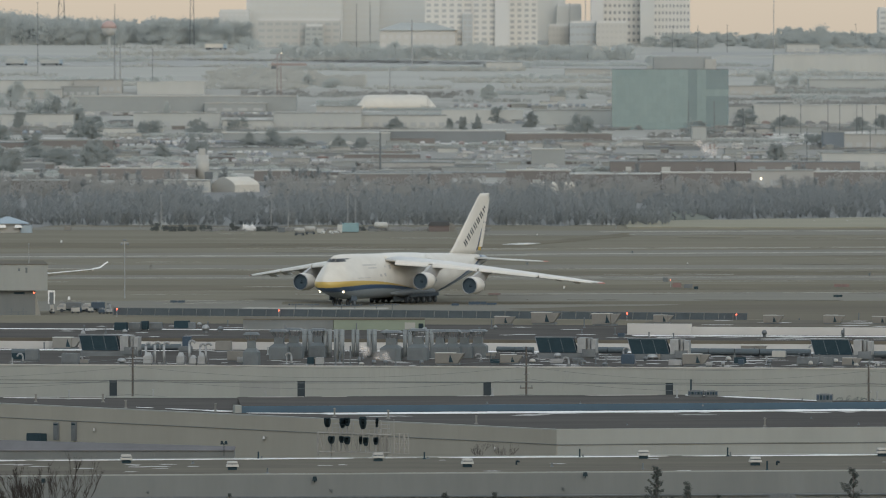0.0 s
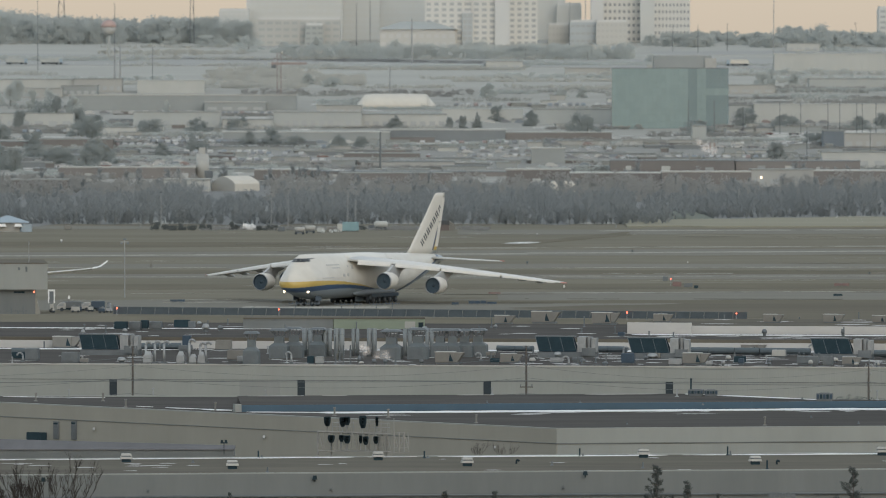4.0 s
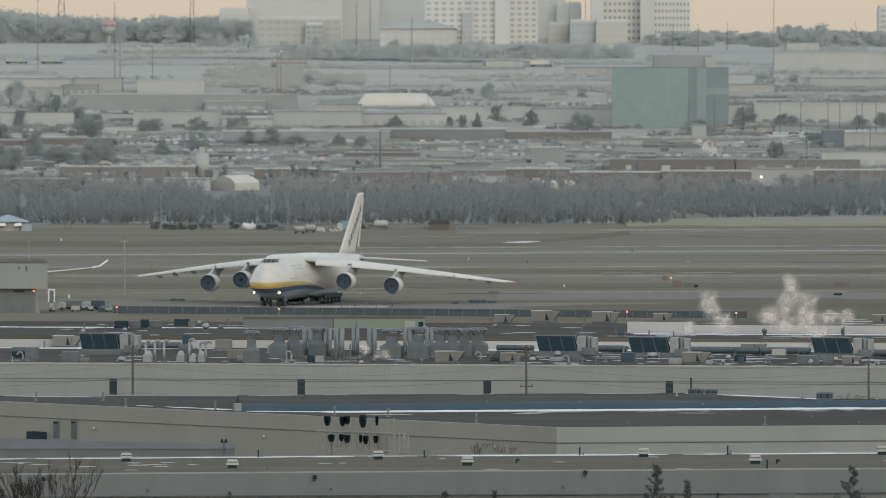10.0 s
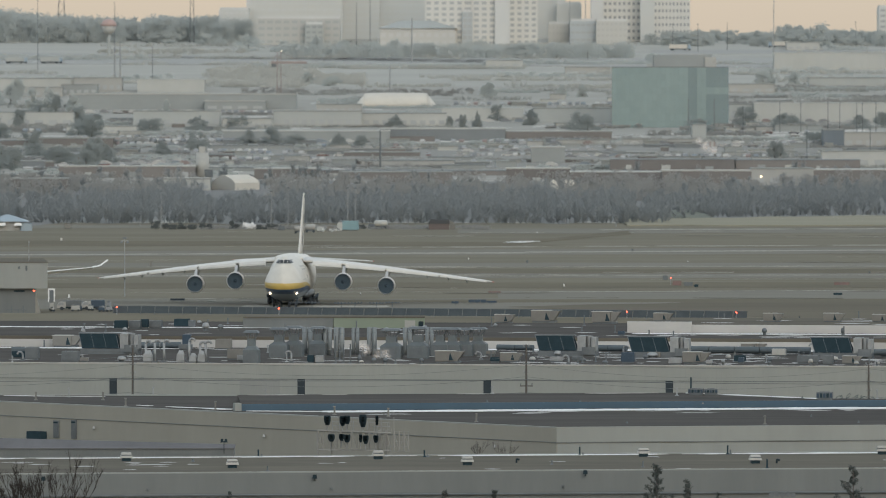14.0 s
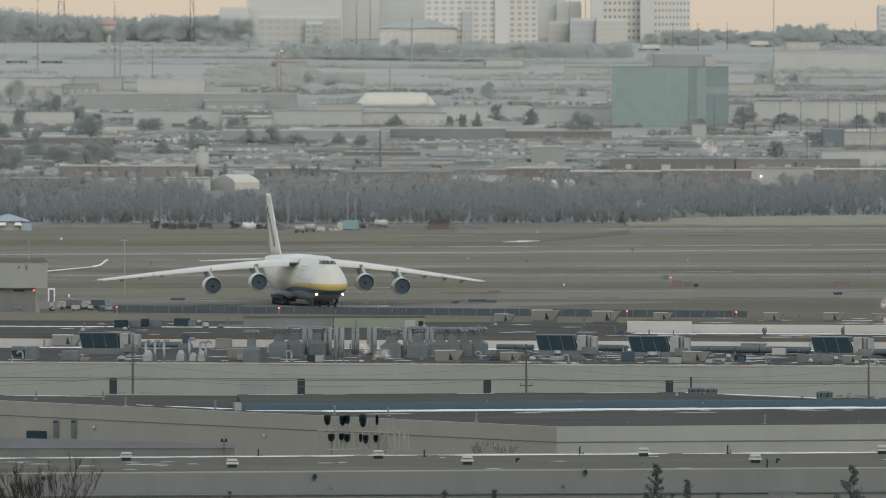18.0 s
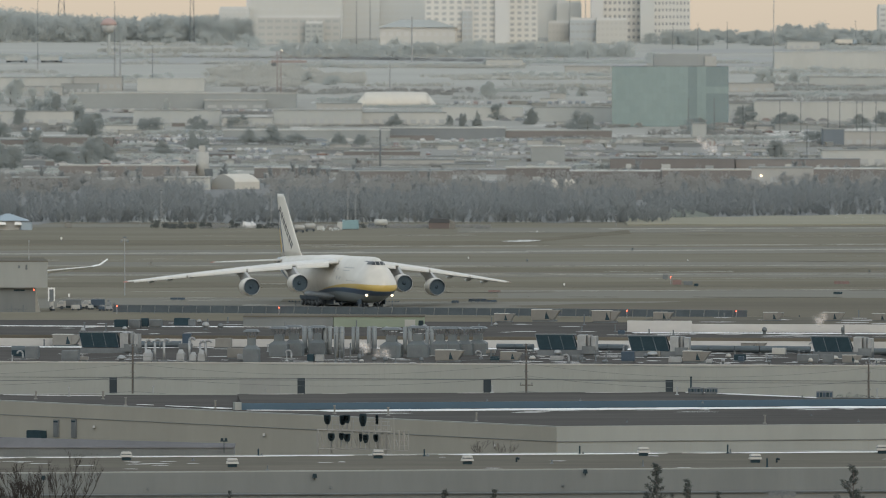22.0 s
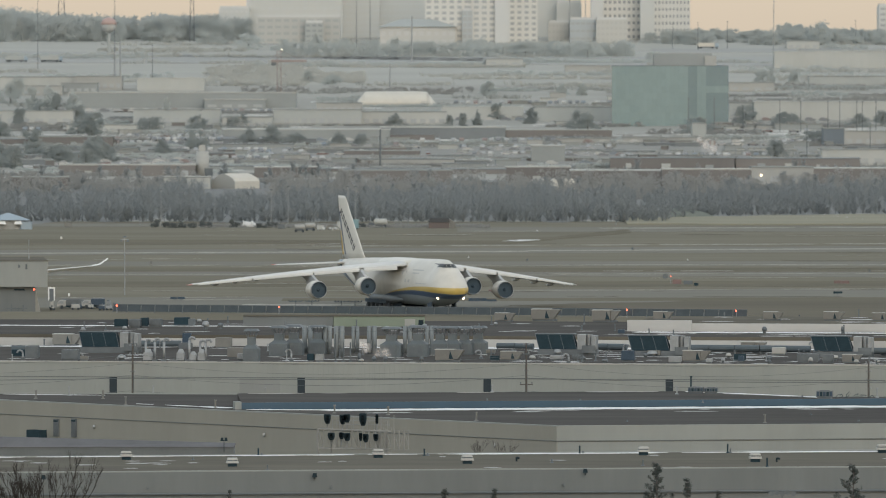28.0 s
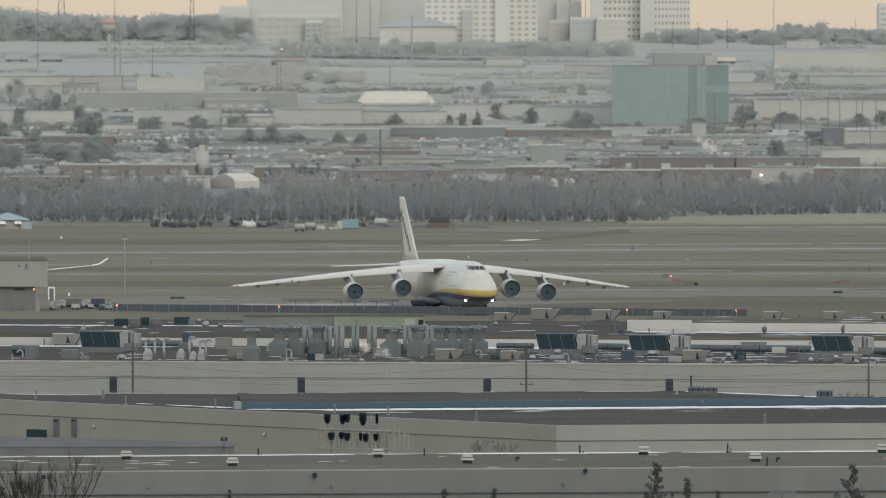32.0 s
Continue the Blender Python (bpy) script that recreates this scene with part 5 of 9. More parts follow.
def tank(x, y, z, w, h, d, material, label, cat="tank", nm="roof_tank"):
    t = thing(nm, pose(x, y, z, 0, 0, HALL_A), label, cat)
    part("body", one_box(-w / 2, w / 2, -d / 2, d / 2, 0.2, h, taper=0.015), material, t)
    part("skid", one_box(-w / 2 + 0.1, w / 2 - 0.1, -d / 2 + 0.1, d / 2 - 0.1, 0, 0.2), GALV_D, t)
    if cat == "condenser":
        for k in range(5):
            part("coil_grille", one_box(-w / 2 + w * k / 5 + 0.05, -w / 2 + w * (k + 1) / 5 - 0.03, -d / 2 - 0.03, -d / 2 + 0.06, 0.3, h - 0.12), LOUVRE if k % 2 else BLUE_M, t)
        part("fan_guard", one_box(-w * 0.3, w * 0.3, -d * 0.3, d * 0.3, h + 0.002, h + 0.07), GALV_D, t)
    else:
        part("lid", one_box(-w / 2 + 0.04, w / 2 - 0.04, -d / 2 + 0.04, d / 2 - 0.04, h + 0.002, h + 0.05), material, t)
        part("access_panel", one_box(-w * 0.32, w * 0.08, -d / 2 - 0.02, -d / 2 + 0.06, 0.3, h * 0.8), material, t)
    return t


for args in (((-32.83, 1232.15, 9.76, 1.1, 1.6, 1.0, BLUE_M, "dark blue steel box on the roof"), (-45.63, 1177.06, 9.76, 2.1, 1.3, 1.4, GALV_D, "grey boxed roof machine"), (-50.68, 1185.21, 9.76, 1.6, 1.5, 1.4, GALV_D, "grey boxed roof machine"), (-52.33, 1189.33, 9.76, 2.0, 0.9, 1.4, LOUVRE, "dark low roof machine"), (-42.31, 1262, 11.16, 1.6, 1.1, 1.5, LOUVRE, "dark roof machine in a row"), (-40.49, 1263.21, 11.16, 1.5, 1.05, 1.5, GALV_D, "grey roof machine in a row"), (-39.27, 1264.42, 11.16, 0.9, 1.2, 1.5, LOUVRE, "dark roof machine in a row"), (-37.89, 1265.63, 11.16, 1.7, 1.0, 1.5, GALV_D, "grey roof machine in a row"), (-34.49, 1269.28, 11.16, 1.9, 1.1, 1.6, LOUVRE, "dark roof machine in a row"), (-33.3, 1269.28, 11.16, 1.0, 0.9, 1.6, GALV_D, "grey boxed roof machine"), (22.63, 1173.03, 9.76, 1.6, 1.3, 1.2, BLUE_M, "dark blue rounded pump housing"), (36.37, 1171.02, 9.76, 0.7, 0.75, 0.8, BLUE_M, "small dark blue roof box"), (44.5, 1171.02, 9.76, 2.6, 1.0, 1.6, GALV_D, "grey low roof machine"),)
         + ((46.9, 1169.02, 9.76, 1.3, 1.0, 1.2, GALV_D, "grey boxed roof machine"), (-16.14, 1172.62, 9.76, 0.8, 0.95, 0.9, LOUVRE, "small dark boxed roof fan"), (-15.04, 1172.62, 9.76, 1.0, 0.9, 0.9, GALV, "grey boxed roof fan"), (-25.24, 1185.21, 9.76, 2.6, 1.3, 1.6, BEIGE_M, "beige boxed roof machine"), (-27.92, 1223.34, 9.76, 2.0, 1.3, 1.4, BEIGE_M, "beige boxed roof machine"), (13.92, 1177.06, 9.76, 1.6, 0.6, 1.0, GALV, "low grey roof fan"), (41.92, 1197.66, 9.76, 1.7, 0.9, 1.4, PALE_M, "pale rounded roof cowl"), (39.73, 1203.98, 9.76, 1.5, 0.7, 1.2, BEIGE_M, "beige low roof cowl"), (-2.9, 1264.42, 11.16, 0.6, 0.9, 0.6, BLACK, "small black roof box"), (22.93, 1233.72, 11.16, 0.9, 0.6, 0.7, BLUE_M, "small dark roof box"),)):
    tank(*args)


def mushroom(x, y, z, r=0.55, h=0.9, m=None):
    t = thing("mushroom_vent", pose(x, y, z), "white domed roof vent", "roof vent", "domed roof vents")
    bm = bmesh.new()
    tube(bm, (0, 0, 0), (0, 0, h * 0.45), r * 0.6, r * 0.6, 10)
    part("neck", bm, GALV_D, t)
    bm = bmesh.new()
    loft(bm, [[(rr * math.cos(k * math.tau / 12), rr * math.sin(k * math.tau / 12), zz) for k in range(12)] for rr, zz in ((r, h * 0.4), (r * 0.95, h * 0.65), (r * 0.7, h * 0.9), (r * 0.2, h))])
    part("dome", bm, m or WHITE_P, t, "", True)


for x, y, z, r, h in ((-39.35, 1175.85, 9.76, 0.55, 0.8), (26, 1191.4, 9.76, 0.7, 0.75), (17.14, 1175.04, 9.76, 0.35, 0.6), (14.28, 1195.56, 9.76, 0.5, 0.8), (-2.62, 1171.02, 9.76, 0.3, 0.7), (-8.41, 1171.62, 9.76, 0.3, 0.7), (-7.03, 1171.42, 9.76, 0.3, 0.7), (-10.2, 1171.82, 9.76, 0.25, 1.1), (-31, 1254.81, 11.16, 0.5, 1.1), (-29.14, 1257.2, 11.16, 0.4, 0.8), (41.45, 1238.35, 11.16, 0.35, 0.9), (51.4, 1236, 11.16, 0.2, 1.0)):
    mushroom(x, y, z, r, h, GALV if r > 0.45 else GALV_D)
for x, y, z, h in ((-5.79, 1171.22, 9.76, 2.2), (-13.1, 1172.22, 9.76, 3.4), (-12.14, 1172.22, 9.76, 2.4), (-11.31, 1172.02, 9.76, 2.4), (-51.17, 1232.15, 9.76, 0.8), (19.94, 1173.03, 9.76, 1.3), (35.73, 1177.06, 9.76, 1.3), (-46.78, 1252.43, 11.16, 1.0), (-43.98, 1252.43, 11.16, 0.9), (51.6, 1236, 11.16, 1.2), (6.45, 1274.17, 11.16, 1.2), (18.77, 1276.64, 11.16, 1.4), (34.69, 1276.64, 11.16, 1.6), (37.4, 1276.64, 11.16, 1.6), (47.47, 1279.11, 11.16, 1.2), (55.27, 1276.64, 11.16, 2.0)):
    vent_pipe(x, y, z, h, 0.09, h < 1.2, GALV_D)
for x0, x1, m, lab in ((430, 590, PANEL_F, "grey roof penthouse wall"), (590, 752, GREEN_W, "pale green roof penthouse wall")):
    t = thing("penthouse", pose(0, 0, 0), lab, "building")
    d = 1266.84
    part("body", one_box((x0 - 784) * d / 17001 + 0.03, (x1 - 784) * d / 17001 - 0.03, d, d + 6, 11.14, 12.51), m, t)
    part("roof", one_box((x0 - 784) * d / 17001, (x1 - 784) * d / 17001, d - 0.1, d + 6.1, 12.514, 12.66), ROOF_GREY, t)
part("loading_bay", one_box(-5.06, -3.65, 1266.84 - 0.08, 1266.84 - 0.004, 11.26, 12.16), TAN_W, t, "tan shutter")


# ---------------------------------------------------------------- utility poles and wires
def wire(p, q, sag, r=0.03, n=14):
    cu = bpy.data.curves.new("power_cable", "CURVE")
    cu.dimensions, cu.bevel_depth, cu.bevel_resolution = "3D", r, 0
    sp = cu.splines.new("POLY")
    sp.points.add(n)
    for k in range(n + 1):
        s = k / n
        v = Vector(p).lerp(Vector(q), s)
        v.z -= sag * 4 * s * (1 - s)
        sp.points[k].co = (*v, 1)
    cu.materials.append(GALV_D)
    return tagged(new("power_cable", cu), "thin sagging overhead power cable", "cable", "overhead cables")


def utility_pole(x, top, arms):
    X0 = (x - 784) * 1110 / 17001
    t = thing("utility_pole", pose(X0, 1110, 0), "weathered wooden utility pole with insulators", "utility pole", "utility poles")
    bm = bmesh.new()
    tube(bm, (0, 0, -0.5), (0, 0, top), 0.17, 0.1, 10)
    part("pole", bm, WOODPOLE, t)
    for z in arms:
        bm = bmesh.new()
        box(bm, -0.75, 0.75, -0.06, 0.06, z - 0.06, z + 0.06)
        ar = part("crossarm", bm, WOODPOLE, t)
        for s in (-0.65, 0.65):
            bm = bmesh.new()
            tube(bm, (s, 0, z + 0.06), (s, 0, z + 0.3), 0.05, 0.08, 6)
            part("insulator", bm, GALV_D, ar)
    for z in (top - 0.2, top - 1.2, top - 2.2, top - 3.2):
        bm = bmesh.new()
        tube(bm, (-0.3, -0.12, z), (0.3, -0.12, z), 0.035, 0.035, 6)
        br = part("bracket", bm, GALV_D, t)
        for s in (-0.3, 0.3):
            bm = bmesh.new()
            tube(bm, (s, -0.12, z - 0.02), (s, -0.12, z + 0.22), 0.06, 0.075, 7)
            part("insulator", bm, GALV, br)
    bm = bmesh.new()
    tube(bm, (0.13, -0.05, 1.5), (0.1, -0.05, top - 3.5), 0.04, 0.04, 5)
    part("conduit", bm, GALV_D, t)
    return X0


pa = utility_pole(234.5, 14.0, ())
pb = utility_pole(931.5, 14.1, (8.1, 9.3))
pc = utility_pole(1537.5, 12.0, ())
for z, sag, r in ((12.8, 1.2, 0.015), (11.8, 1.3, 0.015), (10.4, 1.2, 0.018), (10.05, 0.15, 0.035), (8.6, 0.9, 0.018)):
    wire((pa - 44, 1113, z - 0.4), (pa, 1109.6, z), sag * 0.9, r)
    wire((pa, 1109.6, z), (pb, 1109.6, z), sag, r)
    wire((pb, 1109.6, z), (pc, 1109.6, z - 0.5), sag, r)
    wire((pc, 1109.6, z - 0.5), (pc + 40, 1107, z - 0.4), sag, r)
# tangle of conduit and machines on the raised roof
for x, y, z, w, h, lab in ((28.6, 1085.32, 9.18, 1.7, 0.75, "dark grey condenser on the raised roof"), (30.32, 1085.32, 9.18, 1.5, 0.7, "dark condenser with a grille"), (42.56, 1070.35, 9.18, 1.8, 0.9, "dark rusted roof machine")):
    tank(x, y, z, w, h, 1.2, GALV_D, lab, "condenser", "roof_condenser")
for x, y, z, h in ((28.03, 1085.32, 9.18, 1.9), (-33.24, 1101.57, 8.5, 0.9), (-42.7, 1096.47, 8.5, 1.0), (-20.25, 1096.47, 8.5, 0.9), (5.58, 1090.4, 9.18, 0.7), (26.39, 1083.63, 9.18, 0.8), (48.56, 1073.64, 9.18, 1.0)):
    vent_pipe(x, y, z, h, 0.09, True, LOUVRE if h > 1.5 else None)
t = thing("pipe_tangle", pose(45.78, 1071.99, 9.18), "tangle of thin bent roof pipes", "pipes")
rng = random.Random(5)
for k in range(9):
    bm = bmesh.new()
    p = Vector((-2.0 + 0.45 * k, rng.uniform(-0.3, 0.3), 0))
    for s in range(3):
        q = p + Vector((rng.uniform(-0.25, 0.45), rng.uniform(-0.1, 0.1), rng.uniform(0.1, 0.36) if s < 2 else -0.2))
        tube(bm, p, q, 0.028, 0.028, 5)
        p = q
    part("pipe", bm, LOUVRE, t)


# lesser roof clutter on the long hall
rng = random.Random(91)
for k in range(74):
    u = rng.uniform(-58, 58) if k % 3 else rng.uniform(12, 58)
    v = rng.choice((3, 6, 9, 13, 18, 24, 30, 36, 42, 48)) + rng.uniform(-1, 1)
    x, y = hall(u, v)
    r = rng.random()
    if r < 0.3:
        tank(x, y, 9.76, rng.uniform(0.6, 1.7), rng.uniform(0.45, 0.95), rng.uniform(0.6, 1.2), rng.choice((GALV_D, GALV, BEIGE_M, LOUVRE)), "low boxed machine on the gravel roof", "roof machine", "roof_machine")
    elif r < 0.6:
        mushroom(x, y, 9.76, rng.uniform(0.22, 0.42), rng.uniform(0.45, 0.8), rng.choice((GALV, GALV_D, PALE_M)))
    elif r < 0.85:
        vent_pipe(x, y, 9.76, rng.uniform(0.4, 1.3), 0.08, True, rng.choice((GALV, GALV_D)))
    else:
        gooseneck(x, y, 9.76, rng.uniform(0.5, 1.1), 0.12, rng.choice((-1, 1)))
for k in range(26):
    u, v = rng.uniform(-58, 58), rng.uniform(66, 118)
    if u > 22:
        continue
    x, y = hall(u, v)
    if k % 2:
        mushroom(x, y, 11.16, rng.uniform(0.22, 0.4), rng.uniform(0.45, 0.8), GALV)
    else:
        vent_pipe(x, y, 11.16, rng.uniform(0.4, 1.0), 0.08, True, GALV_D)


# ---------------------------------------------------------------- airfield edge
# fence set nearer, raised on an added bank to keep its place in view
BANK_Z = 0.89


def blast_fence():
    t = thing("blast_fence", pose(0, 0, 0), "dark slatted blast fence with pale slanting posts", "fence")
    x0, y0, x1, y1 = -57.74, 1680.4, 52.14, 1647.4
    L = math.hypot(x1 - x0, y1 - y0)
    turn = math.degrees(math.atan2(y1 - y0, x1 - x0))
    bm = bmesh.new()
    rings = []
    for k in range(41):
        x = -30 + (L + 60) * k / 40
        w = 0.06 * noise.noise(Vector((x * 0.1, 3, 0)))
        rings.append([(x, -9 + 20 * w, -0.3), (x, -2.2 + 8 * w, 0.78 + w), (x, 1.6, 0.84 + w), (x, 9 + 20 * w, -0.3)])
    loft(bm, rings)
    solid("earth_bank", bm, GRASS, "added grassy bank that carries the raised blast fence", "ground", "structure", pose(x0, y0, 0, 0, 0, turn))
    t.matrix_basis = pose(x0, y0, BANK_Z, 0, 0, turn)
    n = 45
    w = L / n
    bm = bmesh.new()
    v = [bm.verts.new(p) for p in ((0.06, 0, 0.15), (w - 0.06, 0, 0.15), (w - 0.06, 0.35, 1.35), (0.06, 0.35, 1.35), (0.06, 0.06, 0.15), (w - 0.06, 0.06, 0.15), (w - 0.06, 0.41, 1.35), (0.06, 0.41, 1.35))]
    for q in ((0, 1, 2, 3), (7, 6, 5, 4), (0, 4, 5, 1), (1, 5, 6, 2), (2, 6, 7, 3), (3, 7, 4, 0)):
        bm.faces.new([v[i] for i in q])
    # slat colour lightened for the hazy air before it
    pan = finish("panel", bm, mat("fence_slat_paint", (0.085, 0.102, 0.112), (0.062, 0.075, 0.084), 0.5, 0.8))
    bm = bmesh.new()
    tube(bm, (0, -0.12, -0.1), (0.12, 0.28, 1.5), 0.055, 0.05, 6)
    post = finish("post", bm, GALV_D)
    bm = bmesh.new()
    tube(bm, (0, 0.36, 1.4), (w, 0.36, 1.4), 0.05, 0.05, 6)
    rail = finish("rail", bm, GALV_D)
    for k in range(n):
        shared("panel", pan, t, pose(k * w, 0, 0))
        shared("post", post, t, pose(k * w, 0, 0))
        shared("rail", rail, t, pose(k * w, 0, 0))


blast_fence()


def obstruction_light(x, y, z, h=1.5):
    t = thing("obstruction_light", pose(x, y, z), "small glowing red obstruction light on a post", "warning light", "red obstruction lights")
    bm = bmesh.new()
    tube(bm, (0, 0, 0), (0, 0, h), 0.05, 0.05, 6)
    part("post", bm, GALV, t)
    bm = bmesh.new()
    loft(bm, [[(r * math.cos(k * math.tau / 8), r * math.sin(k * math.tau / 8), h + z2) for k in range(8)] for r, z2 in ((0.09, 0), (0.12, 0.08), (0.115, 0.18), (0.04, 0.25))])
    part("lamp", bm, RED_LAMP, t, "glowing red lamp")


for x, y in ((-57.03, 1680.2), (-28.55, 1671.6), (31.65, 1653.6), (50.3, 1648.0)):
    obstruction_light(x, y - 0.8, BANK_Z - 0.1, 1.2)
obstruction_light(45.16, 1905.17, 0, 1.3)
obstruction_light(-72.44, 1701, 4.19, 0.05)

# grey cargo building with an overhanging upper storey
t = thing("cargo_terminal", pose(0, 0, 0), "pale cargo terminal with an overhanging upper storey", "building")
D0 = 1703.83
bm = bmesh.new()
loft(bm, [[(-86.55, D0, z), (-72.32, D0, z), (-73.6, D0 + 25, z), (-86.55, D0 + 25, z)] for z in (-0.2, 4.73)])
part("lower_wall", bm, PANEL_F, t)
bm = bmesh.new()
prism(bm, [(-72.32, 0), (-71.42, 0), (-72.42, 4.53), (-73.02, 4.53)], D0 + 0.2, D0 + 1.4)
part("buttress", bm, PANEL_D, t)
bm = bmesh.new()
loft(bm, [[(-86.55, D0 - 1.2, z), (-70.1, D0 - 1.2, z), (-72.0, D0 + 26, z), (-86.55, D0 + 26, z)] for z in (4.73, 9.3)])
part("upper_storey", bm, PANEL, t, "pale upper storey")
bm = bmesh.new()
loft(bm, [[(-86.55, D0 - 1.3, z), (-70.02, D0 - 1.3, z), (-71.95, D0 + 26.1, z), (-86.55, D0 + 26.1, z)] for z in (9.304, 9.42)])
part("roof", bm, ROOF_GREY, t, "grey flat roof")
for x, y, w, h in ((34, 474, 0.35, 0.5), (47, 475, 0.35, 0.9)):
    part("vent", one_box((x - 784) * 0.1002 - w / 2, (x - 784) * 0.1002 + w / 2, D0 - 1.32, D0 - 1.21, 50.26 - (y - 56.5) * 0.1002 - h / 2, 50.26 - (y - 56.5) * 0.1002 + h / 2), GALV_D, t)
part("slot_window", one_box(-76.13, -74.23, D0 - 0.06, D0 - 0.004, 4.08, 4.38), LOUVRE, t)
for x in (20, 32, 41):
    tt = thing("yard_post", pose((x - 784) * 0.0996, 1693, 0), "dark steel yard post with arm", "post")
    bm = bmesh.new()
    tube(bm, (0, 0, -0.1), (0, 0, 1.9 if x != 32 else 1.2), 0.12, 0.1, 6)
    part("shaft", bm, GALV_D, tt)
    part("arm", one_box(-0.9, 0.7, -0.05, 0.05, 1.15, 1.27), GALV_D, tt)
tt = thing("roof_mast", pose(-73.81, 1712, 9.4), "thin pale mast on the terminal roof", "mast")
bm = bmesh.new()
tube(bm, (0, 0, 0), (0, 0, 3.2), 0.07, 0.04, 6)
part("shaft", bm, GALV, tt)
part("finial", one_box(-0.12, 0.12, -0.12, 0.12, 3.2, 3.5), GALV, tt)
tt = thing("door_canopy", pose(-72.79, 1785.73, 0), "white framed doorway standing beside the terminal", "doorway")
part("jamb", one_box(-0.65, -0.4, -0.2, 0.2, 0, 2.2), WHITE_P, tt)
part("jamb", one_box(0.4, 0.65, -0.2, 0.2, 0, 2.2), WHITE_P, tt)
part("lintel", one_box(-0.65, 0.65, -0.22, 0.22, 2.2, 2.5), WHITE_P, tt)
part("leaf", one_box(-0.4, 0.4, -0.05, 0.05, 0, 2.2), GALV_D, tt)

# parked jet beyond the terminal: only a wing and winglet clear the roof
t = thing("parked_jet", pose(-78.77, 1800, 0), "parked white jet with an upturned winglet", "airplane")
bm = bmesh.new()
loft(bm, [[(x, 2.0 * r * math.cos(k * math.tau / 18), 5.2 + 2.0 * r * math.sin(k * math.tau / 18)) for k in range(18)] for x, r in ((-26, 0.1), (-24, 0.6), (-20, 1), (-6, 1), (0, 0.7), (3, 0.15))])
part("fuselage", bm, AIR_WHITE, t, "", True)
bm = bmesh.new()
loft(bm, [[(x, y, z), (x, y + c, z + 0.1), (x, y + c, z - 0.05), (x, y + c * 0.3, z - th)] for x, y, z, c, th in ((-10, -4, 4.6, 7, 0.9), (4.7644, 3, 5.2, 3.6, 0.5), (12.9169, 6, 5.9, 1.8, 0.25))])
w = part("wing", bm, AIR_WHITE, t)
bm = bmesh.new()
loft(bm, [[(x, y, z), (x, y + c, z + 0.05), (x - 0.12, y + c, z + 0.12), (x - 0.2, y + c * 0.3, z + 0.2)] for x, y, z, c in ((12.9169, 6, 5.9, 1.8), (14.2933, 6.6, 6.16, 1.4), (15.7755, 7.6, 7.22, 0.6))])
part("winglet", bm, WHITE_P, w, "white upturned winglet")
bm = bmesh.new()
for s in (-3, 3):
    tube(bm, (-10, s, 0), (-10, s, 4), 0.5, 0.2, 8)
tube(bm, (-22, 0, 0), (-22, 0, 4), 0.4, 0.15, 8)
part("undercarriage", bm, GEAR, t)


def mast(x, y, h, r=0.12, label="slim pale light mast", head=True, material=None, nm="light_mast", group="light masts"):
    t = thing(nm, pose(x, y, ground_z(y)), label, "mast", group)
    bm = bmesh.new()
    tube(bm, (0, 0, -0.3), (0, 0, h), r, r * 0.6, 7)
    part("shaft", bm, material or GALV, t)
    if head:
        part("head", one_box(-0.35, 0.35, -0.25, 0.25, h, h + 0.3, taper=0.08), GALV_D, t)
    return t


t = mast(-60.45, 1823.84, 10.9, 0.14, "tall pale airfield mast with lamp heads")
part("cross_arm", one_box(-0.75, 0.75, -0.08, 0.08, 10.45, 10.6), GALV, t)
for x in (-0.6, 0.6):
    part("lamp_head", one_box(x - 0.22, x + 0.22, -0.3, 0.1, 10.1, 10.44, taper=0.05), GALV_D, t)


def box_truck(x, y, col, rz=0, w=5.6, label="low white service truck parked by the fence"):
    t = thing("service_truck", pose(x, y, 0.02, 0, 0, rz), label, "truck", "parked service trucks")
    part("cargo_box", one_box(-w / 2 + 1.7, w / 2, -1.1, 1.1, 0.6, 1.75), col, t)
    bm = bmesh.new()
    prism(bm, [(-w / 2, 0.4), (-w / 2 + 1.6, 0.4), (-w / 2 + 1.6, 1.5), (-w / 2 + 0.55, 1.5), (-w / 2, 0.9)], -1.0, 1.0)
    cab = part("cab", bm, PALE_M, t)
    bm = bmesh.new()
    prism(bm, [(-w / 2 + 0.1, 0.92), (-w / 2 + 1.2, 0.92), (-w / 2 + 1.2, 1.4), (-w / 2 + 0.55, 1.4)], -1.02, 1.02)
    part("window", bm, WIN_D, cab)
    part("chassis", one_box(-w / 2 + 0.2, w / 2 - 0.1, -0.8, 0.8, 0.3, 0.6), LOUVRE, t)
    for px in (-w / 2 + 0.9, w / 2 - 1.2):
        for s in (-0.9, 0.9):
            bm = bmesh.new()
            tube(bm, (px, s - 0.12, 0.32), (px, s + 0.12, 0.32), 0.32, 0.32, 12)
            part("wheel", bm, TYRE, t)


for x, y, m, w in ((-67.49, 1733.21, GALV_D, 4.4), (-63.17, 1734.97, BLUE_M, 4.2)):
    box_truck(x, y, m, 2, w, "low grey service truck parked by the fence" if m is not PALE_M else "low white service truck parked by the fence")


